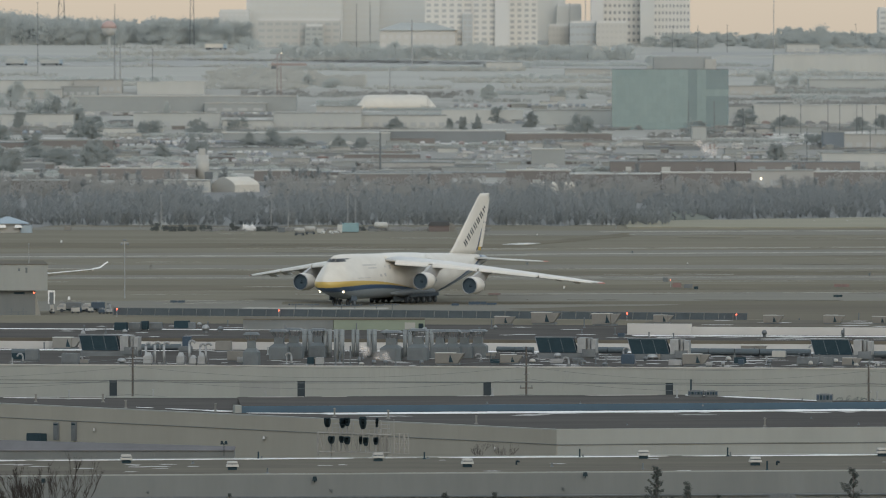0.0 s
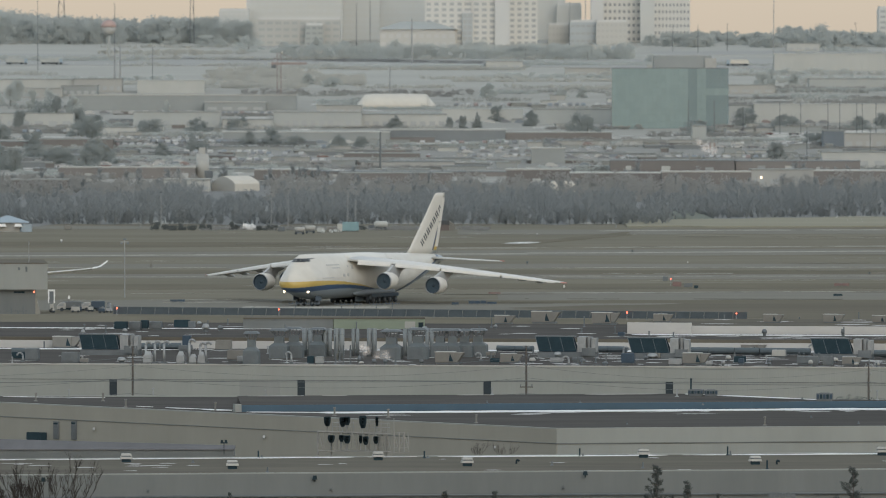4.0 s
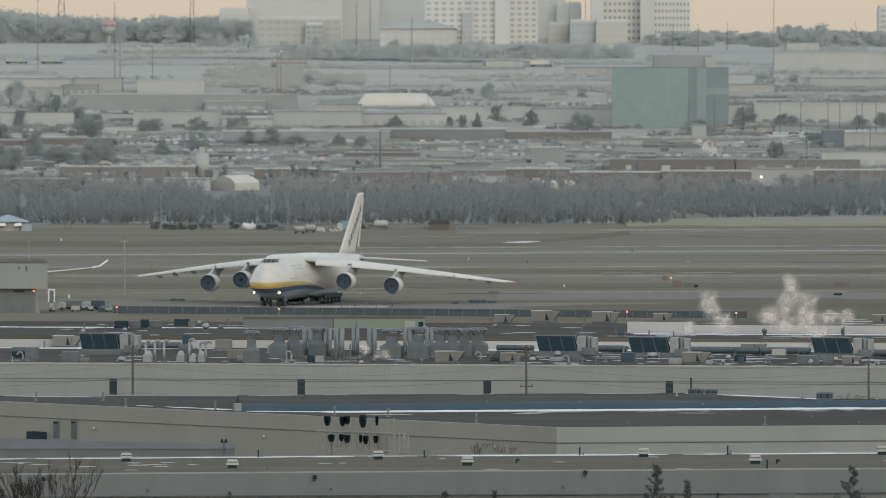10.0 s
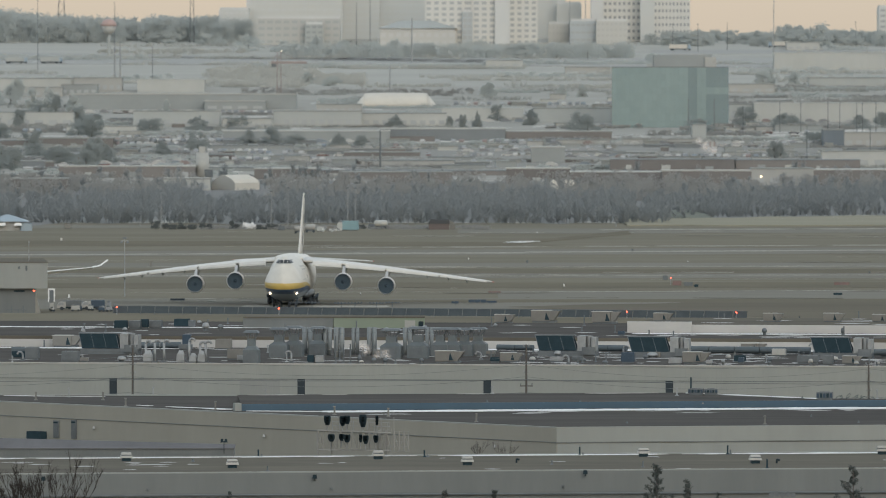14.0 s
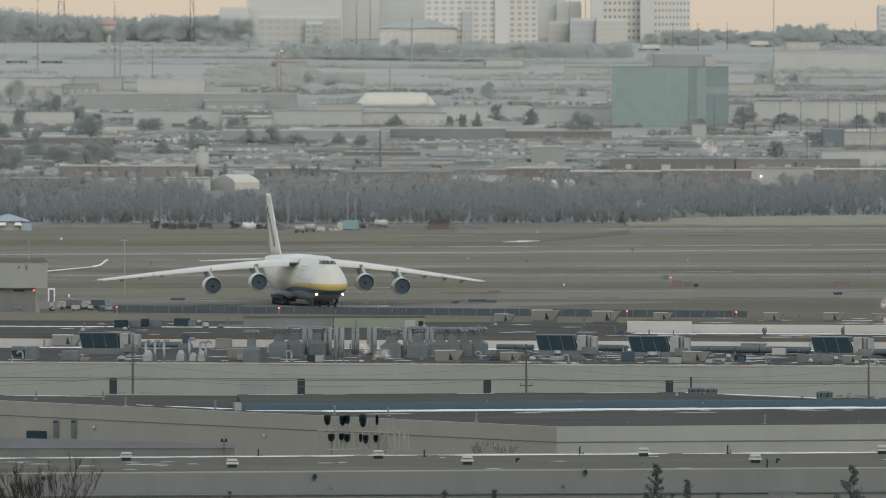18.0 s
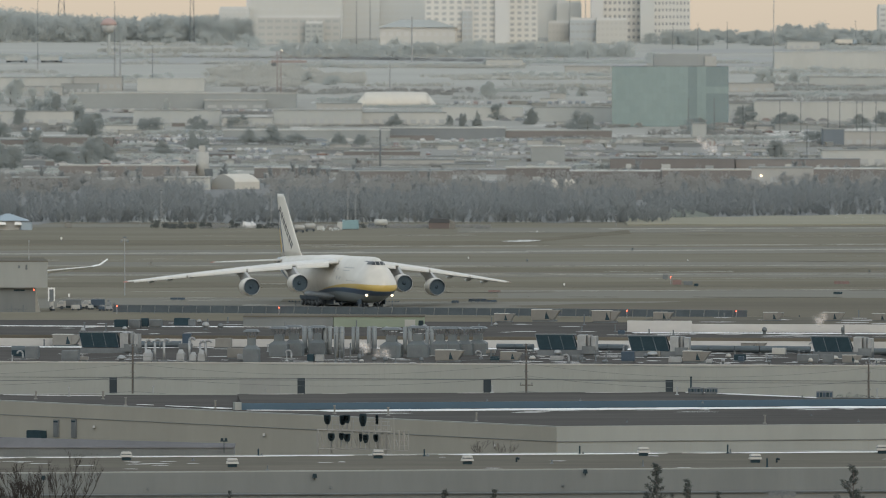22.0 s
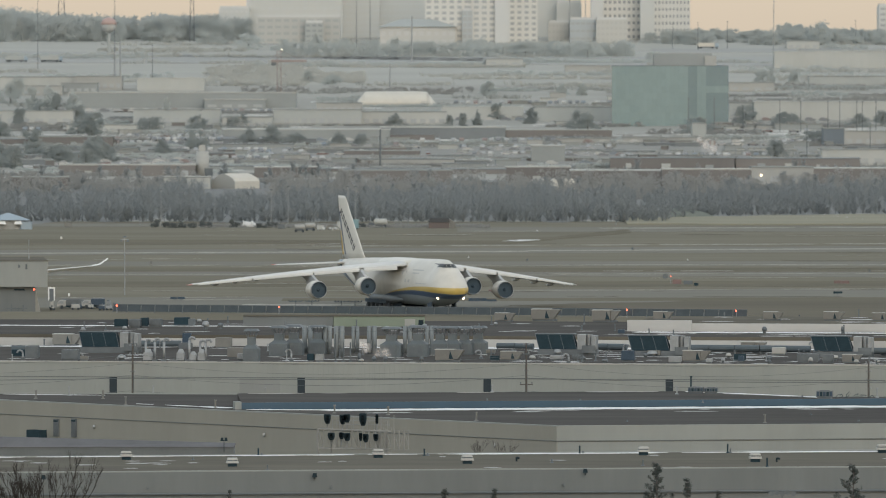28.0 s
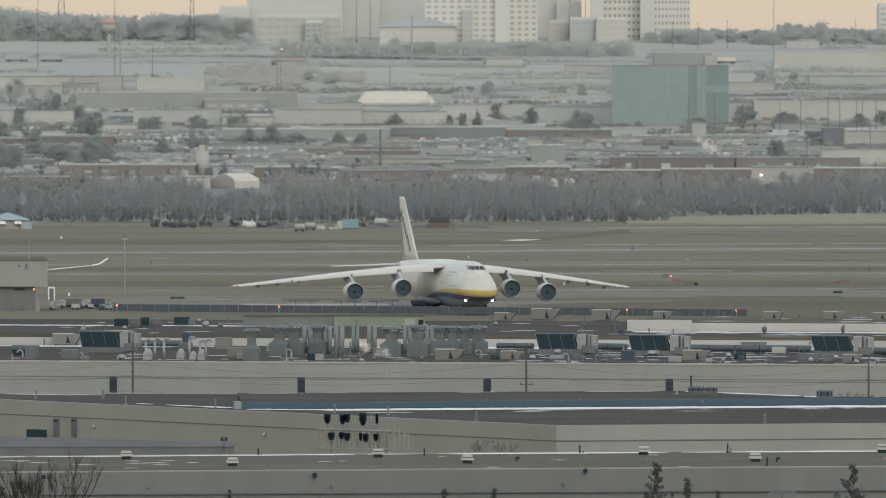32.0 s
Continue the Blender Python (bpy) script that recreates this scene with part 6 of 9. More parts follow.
rng = random.Random(88)
for k in range(15):
    x, y, w, h = rng.uniform(-71, -58.5), rng.uniform(1722, 1741), rng.uniform(0.5, 1.7), rng.uniform(0.5, 1.35)
    t = thing("ground_equipment", pose(x, y, 0, 0, 0, rng.uniform(-25, 25)), "boxy ground equipment parked beside the terminal", "equipment", "ground equipment")
    m = rng.choice((PALE_M, GALV, GALV_D, BEIGE_M, BLUE_M))
    part("body", one_box(-w / 2, w / 2, -0.5, 0.5, 0.3, h, taper=0.06), m, t)
    part("hood", one_box(-w / 2 + 0.1, w * 0.1, -0.42, 0.42, h + 0.002, h + 0.25, taper=0.08), GALV_D, t)
    for s in (-w * 0.32, w * 0.32):
        bm = bmesh.new()
        tube(bm, (s, -0.52, 0.2), (s, 0.52, 0.2), 0.2, 0.2, 8)
        part("axle_wheels", bm, TYRE, t)


def field_sign(x0, x1, y, h, m, label):
    t = thing("airfield_sign", pose((x0 + x1) / 2, y, 0.02), label, "sign", "airfield signs")
    w = x1 - x0
    n = max(1, round(w / 1.3))
    for k in range(n):
        part("panel", one_box(-w / 2 + w * k / n + 0.02, -w / 2 + w * (k + 1) / n - 0.02, -0.12, 0.12, 0.25, h), m, t)
        part("leg", one_box(-w / 2 + w * (k + 0.5) / n - 0.05, -w / 2 + w * (k + 0.5) / n + 0.05, -0.05, 0.05, -0.05, 0.25), GALV_D, t)


RED_S = mat("faded_red_panel", (0.20, 0.125, 0.115), (0.16, 0.11, 0.105), 0.5, 0.6)
for x0, x1, y, h, m, lab in ((-50.73, -48, 1785.73, 0.63, BLUE_M, "long dark blue airfield sign back"), (1.56, 2.91, 1765.43, 0.67, BLUE_M, "dark blue airfield sign back"), (4.69, 8.03, 1772.76, 0.78, BLUE_M, "long dark blue airfield sign back"), (8.02, 9.9, 1770.92, 0.62, BLUE_M, "dark blue airfield sign back"),
                             (74.13, 75.85, 1823.84, 0.64, LOUVRE, "dark grey airfield sign back"), (77.2, 80.22, 1896.72, 0.78, RED_S, "faded red airfield sign board"), (44.28, 45.31, 1935.38, 1.14, GALV_D, "grey equipment cabinet by the taxiway"), (45.2, 46.98, 1892.51, 1.15, RED_S, "faded red steel equipment cabinet"), (47.32, 49.09, 1888.33, 1, GALV_D, "grey steel equipment cabinet"), (49.1, 49.98, 1880.02, 0.77, LOUVRE, "dark steel equipment cabinet"),
                             (8.66, 11.04, 1839.55, 0.54, RED_S, "faded reddish taxiway sign board"), (42.86, 43.37, 2188.14, 0.77, GALV_D, "small grey taxiway marker"), (5.45, 5.7, 2107.2, 0.62, WHITE_P, "small white marker board"), (18, 18.49, 2081.54, 0.73, GALV_D, "small grey marker board"), (23.61, 23.94, 1884.17, 0.72, WHITE_P, "small white marker board"), (53.02, 53.27, 2086.62, 0.49, WHITE_P, "small white marker board"),
                             (23.27, 23.48, 2383.46, 0.56, WHITE_P, "small white marker board"), (-62.7, -62.1, 2051.55, 0.95, BEIGE_M, "beige taxiway marker board"), (-91.59, -91.19, 2300.05, 0.81, WHITE_P, "small white marker board"), (-70.48, -70.06, 1804.58, 0.85, WHITE_P, "small white marker board"), (-15.84, -15.62, 1831.66, 0.43, WHITE_P, "small white marker board"), (88.12, 88.58, 1989.45, 0.7, GALV_D, "small grey marker board")):
    field_sign(x0, x1, y, h, m, lab)
for x, y in ((-26.8, 1745.6), (-23.82, 1745.6), (-18.44, 1742.04), (-15.98, 1742.04), (-12.09, 1742.04), (-9.24, 1745.6)):
    t = thing("approach_light_bar", pose(x, y, 0.02), "dark T-shaped approach light bar", "light bar", "approach light bars")
    bm = bmesh.new()
    tube(bm, (0, 0, 0), (0, 0, 0.95), 0.06, 0.06, 6)
    part("stem", bm, GEAR, t)
    part("bar", one_box(-1.25, 1.25, -0.05, 0.05, 0.9, 1.02), GEAR, t)
    for k in range(5):
        part("lamp", one_box(-1.25 + 0.6 * k, -1.05 + 0.6 * k, -0.08, 0.08, 1.02, 1.22), GEAR, t)

# snow streaks and worn edges along the pavements
TWIG_D = mat("dark_twigs", (0.05, 0.045, 0.042), (0.035, 0.032, 0.03), 1, 0.9)
FROST = mat("frosted_pavement_edge", (0.40, 0.39, 0.35), (0.285, 0.278, 0.248), 0.1, 0.9)
for x0, x1, ya, yb, w, sd, cv in ((-175, 20, 2144.22, 2176.99, 9, 61, 1.0), (20, 175, 2182.56, 2222.29, 9, 62, 1.0), (-30, 175, 2228.08, 2269.51, 7, 63, 0.97), (20, 160, 1851.51, 1875.9, 3.0, 64, 0.95), (-170, 10, 1971.1, 1975.65, 3, 66, 0.9), (10, 175, 1975.65, 1984.83, 3.5, 67, 0.96), (40, 200, 2430.93, 2458.91, 9, 68, 0.97), (-170, 170, 2046.64, 2056.49, 4, 69, 0.75), (-170, -60, 2091.73, 2102.02, 4, 72, 0.85), (40, 120, 1944.19, 1953.07, 2.5, 73, 0.5), (-60, 30, 1847.5, 1851.51, 2.2, 74, 0.6)):
    drift(x0, ya, x1, yb, 0.035, w, sd, cv, "pale frosted edge along the pavement", FROST)
drift(-36.75, 1749.17, -9.76, 1749.17, 0.03, 14, 75, 1.0, "pale salted patch of pavement", FROST)
for px, py, pw in ((928, 430.5, 10), (936, 429.5, 14), (951, 428.6, 8)):
    dd = 50.26 * 17001 / (py - 56.5)
    drift((px - 784) * dd / 17001, dd, (px + pw - 784) * dd / 17001, dd + 4, 0.06, 7, int(px), 1.0, "patch of old snow on the grass")
rng = random.Random(17)
for k in range(44):
    py = rng.uniform(410, 541)
    dd = 50.26 * 17001 / (py - 56.5)
    xa = rng.uniform(-110, 95)
    drift(xa, dd, xa + rng.uniform(10, 60), dd + rng.uniform(-3, 3), 0.045 + 0.001 * k, rng.uniform(1.6, 4.5) * dd / 1800, 900 + k, rng.uniform(0.1, 0.6), "thin streak of frost on the dead grass", FROST if k % 3 else TARMAC)
DITCH = mat("dark_ditch_grass", (0.165, 0.149, 0.112), (0.125, 0.114, 0.088), 0.03, 0.95, fine=0.3)
strip("ditch", -170, 16.3, 2245.65, 2318.78, 2257.52, 2293.88, DITCH, "dark dead grass in a shallow ditch")
strip("ditch", 16.3, 46.73, 2263.5, 2287.74, 2383.46, 2424.03, DITCH, "dark dead grass along a shallow ditch", 0.07)
strip("verge", -180, 180, 1880.02, 1913.71, 1884.17, 1931.01, DITCH, "dark dead grass verge")
strip("verge", -180, 180, 1998.76, 2032.03, 1998.76, 2032.03, DITCH, "dark dead grass verge", 0.02)
strip("verge", -30, 180, 1782, 1798.88, 1785.73, 1812.24, DITCH, "dark dead grass verge", 0.04)
strip("meadow", 47.56, 260, 2480.32, 2562.13, 2487.54, 2716.92, MEADOW, "pale brown meadow below the trees", 0.3)
strip("service_road", -230, 5.25, 2458.91, 2494.8, 2458.91, 2494.8, TARMAC, "pale service road along the airfield edge")


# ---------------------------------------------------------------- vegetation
# plants get paler with distance: the haze is put into these colours
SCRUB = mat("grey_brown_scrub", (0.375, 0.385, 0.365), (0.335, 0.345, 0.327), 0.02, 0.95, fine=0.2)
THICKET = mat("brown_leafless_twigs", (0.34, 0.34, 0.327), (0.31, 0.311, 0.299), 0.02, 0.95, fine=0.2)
RIDGE_TWIG = mat("hazed_ridge_twigs", (0.485, 0.512, 0.50), (0.452, 0.478, 0.467), 0.02, 0.95, fine=0.2)
RIDGE_SCRUB = mat("hazed_ridge_scrub", (0.475, 0.478, 0.448), (0.435, 0.438, 0.411), 0.02, 0.95, fine=0.2)
RIDGE_GREEN = mat("hazed_ridge_evergreen", (0.47, 0.50, 0.488), (0.437, 0.465, 0.455), 0.03, 0.95)
DARKGREEN = mat("hazed_dark_green", (0.285, 0.312, 0.307), (0.255, 0.28, 0.276), 0.03, 0.95)
LITTER = mat("leaf_litter", (0.225, 0.228, 0.224), (0.195, 0.198, 0.194), 0.05, 0.95, fine=0.6)


def let_light_through(share, *mats):
    """Thin twigs and sprays pass a share of the light that falls on them."""
    for m in mats:
        nt = m.node_tree
        b = nt.nodes["Principled BSDF"]
        tr = nt.nodes.new("ShaderNodeBsdfTranslucent")
        mx = nt.nodes.new("ShaderNodeMixShader")
        mx.inputs[0].default_value = share
        nt.links.new(b.inputs["Base Color"].links[0].from_socket, tr.inputs[0])
        nt.links.new(b.outputs[0], mx.inputs[1])
        nt.links.new(tr.outputs[0], mx.inputs[2])
        nt.links.new(mx.outputs[0], nt.nodes["Material Output"].inputs[0])


let_light_through(0.5, TWIG, THICKET, RIDGE_TWIG)
let_light_through(0.35, FARGREEN, SCRUB, DARKGREEN, RIDGE_SCRUB, RIDGE_GREEN)


def bare_wood(name, spots, seed, label, material=None, n_branch=60, width=0.11, bush=False):
    """Many leafless trees in one mesh."""
    rng = random.Random(seed)
    vs, fs = [], []

    def stick(p, q, r0, r1):
        d = (q - p)
        i = len(vs)
        for c, r in ((p, r0), (q, r1)):
            side = d.cross(Vector((0.2, 1, -0.08))).normalized() * r
            vs.extend((c - side, c + Vector((0, -0.5 * r, 0.05 * r)), c + side))
        for k in range(2):
            fs.append((i + k, i + k + 1, i + 4 + k, i + 3 + k))
    for x, y, h in spots:
        base = Vector((x, y, ground_z(y) - 0.2))
        lean = Vector((rng.uniform(-0.06, 0.06), rng.uniform(-0.06, 0.06), 1))
        if bush:
            # many stems fanning out of the ground over a wide patch
            for k in range(n_branch):
                p = base + Vector((rng.uniform(-1, 1) * h * 1.2, rng.uniform(-0.6, 0.6) * h, 0))
                d = Vector((rng.uniform(-0.9, 0.9), rng.uniform(-0.6, 0.6), rng.uniform(0.25, 1.0))).normalized() * h * rng.uniform(0.5, 1.0)
                stick(p, p + d, width, width * 0.5)
                e = Vector((rng.uniform(-0.8, 0.8), rng.uniform(-0.5, 0.5), rng.uniform(0.0, 0.8))).normalized() * h * 0.4
                stick(p + d * 0.6, p + d * 0.6 + e, width * 0.8, width * 0.4)
            continue
        stick(base, base + lean * h * 0.75, width * 1.3, width * 0.7)
        for k in range(n_branch):
            s = rng.uniform(0.12, 0.72)
            p = base + lean * h * s
            a = rng.uniform(0, math.tau)
            up = rng.uniform(0.5, 1.6)
            ln = h * rng.uniform(0.16, 0.36) * (1.15 - 0.5 * s)
            d = Vector((math.cos(a), math.sin(a), up)).normalized() * ln
            p2 = p + d
            stick(p, p2, width, width * 0.6)
            for j in range(2):
                e = Vector((rng.uniform(-0.5, 0.5), rng.uniform(-0.5, 0.5), rng.uniform(0.3, 1))).normalized() * ln * 0.55
                q0 = p + d * rng.uniform(0.4, 0.95)
                stick(q0, q0 + e, width * 0.6, width * 0.3)
    me = bpy.data.meshes.new(name)
    me.from_pydata([tuple(v) for v in vs], [], fs)
    me.materials.append(material or TWIG)
    return tagged(new(name, me), label, "trees", "", "stuff")


RISE = list(range(2400, 4980, 10))
SINK = [-(56.5 + (50.26 - ground_z(q)) * 17001 / q) for q in RISE]


def inv(drop):
    """Distance at which the ground shows at that row of the camera's view."""
    return float(np.interp(-drop, SINK, RISE))


rng = random.Random(77)
belt = []
for k in range(1350):
    x = rng.uniform(-175, 175)
    lim = 2509.46 if x < 50.59 else 2569.84 + min(1.0, (x - 50) / 130) * (2674.4 - 2569.84)
    d = lim + 6 + 290 * rng.random() ** 1.15
    # lower in front of the tent, and never above the roofs behind
    rise = (10.2 if rng.random() < 0.35 and not -68 < x < -48 else 8.6) + 1.0 * math.sin(x * 0.07) + 0.7 * math.sin(x * 0.31) - (1.3 if -68 < x < -48 else 0) - 3.4 * rng.random() ** 1.5
    belt.append((x, d, max(3.0, rise - (d - 2520) * 0.009)))
bare_wood("tree_belt", belt, 5, "dense belt of bare grey winter trees", n_branch=34, width=0.065)
strip("leaf_litter", -230, 50.59, 2518, 3218.34, 2518, 3218.34, LITTER, "dark leaf litter under the bare trees", 0.05)
strip("leaf_litter", 50.59, 230, 2580, 3170.58, 2706, 3170.58, LITTER, "dark leaf litter under the bare trees", 0.06)
brush = random.Random(78)
shrubs = [(rng.uniform(-165, 60), 2509.46 + rng.uniform(2, 30), rng.uniform(2.5, 6)) for k in range(460)] + [(x, 2569.84 + min(1.0, (x - 50) / 130) * (2674.4 - 2569.84) + rng.uniform(1, 30), rng.uniform(1.5, 5)) for x in [rng.uniform(50, 185) for k in range(260)]]
shrubs += [(x, (2516 if x < 50 else 2576 + min(1.0, (x - 50) / 130) * 104) + brush.uniform(0, 12), brush.uniform(1.0, 2.6)) for x in [brush.uniform(-170, 185) for k in range(330)]]
bare_wood("undergrowth", shrubs, 6, "tangled bare undergrowth in front of the trees", n_branch=30, width=0.075)
wood2 = [q for q in [(rng.uniform(-230, 230), rng.uniform(2790, 3290), rng.uniform(3.5, 7.5)) for k in range(190)] if not (-78 < q[0] < -52 and q[1] < 3060)]
bare_wood("scattered_trees", wood2, 8, "scattered bare winter trees between low buildings", n_branch=40, width=0.1)
# broken rows of scrub and street trees across the rise
rows_w = []
for k in range(44):
    d = 3320 + 1530 * (k + rng.random()) / 30
    x = -290 + rng.uniform(0, 60)
    while x < 290:
        run = rng.uniform(15, 90)
        if rng.random() < 0.45:
            q = x
            while q < x + run:
                rows_w.append((q, d + rng.uniform(-6, 6), rng.uniform(1.6, 3.4), rng.uniform(5, 9)))
                q += rng.uniform(2.2, 4.5)
        x += run + rng.uniform(5, 60)
# scrub beyond 4380 m takes a paler colour in place of haze
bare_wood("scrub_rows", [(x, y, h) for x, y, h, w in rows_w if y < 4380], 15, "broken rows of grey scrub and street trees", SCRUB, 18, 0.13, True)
bare_wood("scrub_rows", [(x, y, h) for x, y, h, w in rows_w if y >= 4380], 16, "haze-pale rows of scrub below the ridge", RIDGE_SCRUB, 18, 0.13, True)


def leafy(name, spots, seed, label, material, leaf=0.5, n=220, kind="stuff", cone=0.4):
    """Clumped crowns of many small blades on short trunks, one mesh."""
    rng = random.Random(seed)
    vs, fs = [], []
    for x, y, h, w in spots:
        z0 = ground_z(y)
        i = len(vs)
        for s in (0, 1):
            for k in range(4):
                a = k * math.tau / 4
                vs.append((x + 0.03 * h * math.cos(a) * (1 - 0.6 * s), y + 0.03 * h * math.sin(a) * (1 - 0.6 * s), z0 - 0.2 + s * h * 0.7))
        for k in range(4):
            fs.append((i + k, i + (k + 1) % 4, i + 4 + (k + 1) % 4, i + 4 + k))
        lumps = [(rng.uniform(-1, 1), rng.uniform(-1, 1), rng.uniform(0.02, 0.82), rng.uniform(0.2, 0.5)) for _ in range(26)]
        for k in range(n):
            lx, ly, lz, lr = rng.choice(lumps)
            taper = 1 - cone * 2.2 * max(0.0, lz - 0.2)
            taper = max(0.12, taper)
            px = x + (lx * 0.36 * taper + rng.gauss(0, 0.5) * lr * 0.5 * taper) * w
            py = y + (ly * 0.36 * taper + rng.gauss(0, 0.5) * lr * 0.5 * taper) * w
            pz = z0 + h * max(0.02, min(1.0, lz + rng.gauss(0, 0.5) * lr * 0.35))
            i = len(vs)
            # blades are turned to face the camera, so that the crown reads as one soft mass
            face = Vector((rng.gauss(0, 0.15), -1.0, 0.15 + rng.gauss(0, 0.1)))
            a = rng.uniform(0, math.tau)
            u = face.orthogonal().normalized()
            v = face.cross(u).normalized()
            u, v = (u * math.cos(a) + v * math.sin(a)) * leaf * rng.uniform(0.6, 1.3), (v * math.cos(a) - u * math.sin(a)) * leaf * 0.7
            p = Vector((px, py, pz))
            vs.extend([tuple(p - u), tuple(p + v), tuple(p + u), tuple(p - v * 0.8)])
            fs.append((i, i + 1, i + 2, i + 3))
    me = bpy.data.meshes.new(name)
    me.from_pydata(vs, [], fs)
    me.materials.append(material)
    return tagged(new(name, me), label, "trees", "", kind)


rng = random.Random(12)
ridge = []
for k in range(150):
    px = rng.uniform(-30, 445)
    d = rng.uniform(4860, 4935)
    top = 12 + 14 * min(1, max(0, px / 130)) + rng.uniform(-3, 9)
    h = 50.26 - (top - 56.5) * d / 17001 - ground_z(d)
    ridge.append(((px - 784) * d / 17001, d, max(6, h), rng.uniform(9, 15)))
leafy("ridge_wood", ridge, 13, "pale grey bare wood along the ridge", RIDGE_TWIG, 0.44, 900, cone=0.1)
ridge = []
for k in range(120):
    px = rng.uniform(1150, 1600)
    d = rng.uniform(4820, 4925)
    top = rng.uniform(50, 66) if not (1370 < px < 1462) else rng.uniform(38, 60)
    h = 50.26 - (top - 56.5) * d / 17001 - ground_z(d)
    ridge.append(((px - 784) * d / 17001, d, max(4, h), rng.uniform(7, 12)))
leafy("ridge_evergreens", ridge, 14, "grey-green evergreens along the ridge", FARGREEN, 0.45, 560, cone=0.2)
spots = []
spots += [(-93.06, 3645.45, 7.29, 9.86), (-118.42, 4116.99, 5.33, 4.46), (-99.56, 3900.02, 5.51, 11.87), (-119.06, 3900.02, 5.05, 13.19), (-74.57, 3685.54, 6.5, 12.47), (-65.9, 3685.54, 7.37, 12.96), (-56.15, 3685.54, 5.2, 9.97), (-39.89, 3685.54, 5.64, 8.97), (-31.22, 3685.54, 4.77, 7.48), (20.49, 4301, 6.58, 9.31), (53.51, 4311.84, 4.57, 6.42), (62.23, 4301, 5.06, 5.24), (36.49, 3977.17, 7.02, 6.99), (54.97, 3877.46, 9.35, 14.43), (2.55, 3945.95, 4.64, 3.74), (8.36, 3945.95, 4.87, 3.74), (14.19, 3953.71, 5.81, 5.35), (58.27, 3869.99, 7.06, 12.57), (125.39, 3977.17, 7.49, 13.99), (139.77, 3953.71, 5.81, 13.37)]
spots += [(144.13, 3945.95, 5.11, 10.68), (146.88, 4411.92, 6.23, 8.95), (151.56, 4434.79, 6.78, 4.8), (161.57, 4423.33, 5.72, 5.39), (122.16, 3543.97, 6.67, 7.19), (124.66, 3543.97, 5.63, 4.79), (-173.16, 3930.52, 7.63, 7.98), (-166.05, 3953.71, 11.63, 18.72), (-159.07, 3953.71, 12.79, 13.37), (-149.93, 3520.62, 6.21, 11.91), (-140.11, 3482.36, 6.55, 14.13), (-155.82, 3467.29, 6.12, 9.38), (-103.9, 3575.6, 5.89, 8.71), (-125.77, 3482.36, 6.96, 7.07), (-63.12, 4790.54, 6.76, 9.72), (-48.53, 4741.88, 7.25, 11.55), (-34.5, 4729.87, 7.23, 9.6), (-23.43, 4741.88, 7.25, 16.04), (40.31, 4694.2, 7.73, 15.88), (55.5, 4694.2, 8.28, 19.05)]
spots += [(70.51, 4682.42, 7.71, 19), (87.47, 4706.03, 8.3, 19.1), (-8.03, 4706.03, 6.64, 12.73), (-79.62, 4766.09, 6.17, 12.9), (-96.68, 4778.28, 7.87, 19.39), (15.7, 4766.09, 6.17, 16.12), (-147.22, 4869.28, 5.73, 9.88), (-138.17, 4853.49, 5.71, 7.22), (-119.29, 4840.22, 5.69, 9.82), (-111.88, 4827.7, 5.11, 9.8), (22.76, 4030.65, 6.64, 8.18), (103.04, 4659.06, 4.11, 12.61), (-62.34, 4434.79, 5.22, 9), (-50.34, 4411.92, 4.15, 11.94), (-84.15, 3930.52, 5.32, 13.29), (-19.5, 3945.95, 4.87, 9.08), (103.01, 3840.42, 6.78, 18.18), (144.06, 3733.45, 5.05, 10.1), (170.16, 3930.52, 5.32, 13.29), (180.11, 3945.95, 6.03, 8.01)]
rng = random.Random(303)
for k in range(30):
    y = rng.choice((rng.uniform(3380, 3760), rng.uniform(3800, 4300)))
    spots.append(((rng.uniform(-30, 190) - 784) * y / 17001, y, rng.uniform(4.5, 9.5), rng.uniform(6, 13)))
for i, s in enumerate(spots):
    x, y, h, w = s
    t = thing("evergreen_tree", pose(x, y, ground_z(y)), "dark rounded evergreen tree in winter" if i % 2 else "dark evergreen tree among low buildings", "tree", "suburban evergreens")
    bm = bmesh.new()
    tube(bm, (0, 0, -0.3), (0, 0, h * 0.7), 0.035 * h, 0.012 * h, 6)
    part("trunk", bm, BARK, t)
    # three greens by distance, the farther ones paled for haze
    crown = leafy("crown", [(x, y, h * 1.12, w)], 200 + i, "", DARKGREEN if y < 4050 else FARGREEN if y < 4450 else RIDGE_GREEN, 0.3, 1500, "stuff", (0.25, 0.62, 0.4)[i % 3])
    crown.data.transform(Matrix.Translation((-x, -y, -ground_z(y))))
    crown.parent = t
    del crown["category"]


# thickets and hedges scattered over the rise in loose bands
rng = random.Random(55)
copse, brown = [], []
for k in range(190):
    d = 3050 + 1780 * rng.random() ** 1.2
    x0 = rng.uniform(-300, 300)
    hb = rng.uniform(0.9, 2.3) if d < 3900 else rng.uniform(1.2, 3.4)
    lean_d = rng.uniform(-0.06, 0.06)
    for j in range(rng.randint(6, 20)):
        s = (x0 + j * 4.0 + rng.uniform(-1, 1), d + j * 4 * lean_d, hb * rng.uniform(0.6, 1.2), rng.uniform(5, 8))
        (copse if k % 5 < 2 else brown).append(s)
# split at 4380 m: the farther lists get haze in their colour
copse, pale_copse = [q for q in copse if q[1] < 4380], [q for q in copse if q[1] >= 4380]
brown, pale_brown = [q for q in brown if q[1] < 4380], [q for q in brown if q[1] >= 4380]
leafy("hedge_thicket", pale_copse, 66, "haze-pale hedges below the ridge", RIDGE_GREEN, 0.34, 120, cone=0.15)
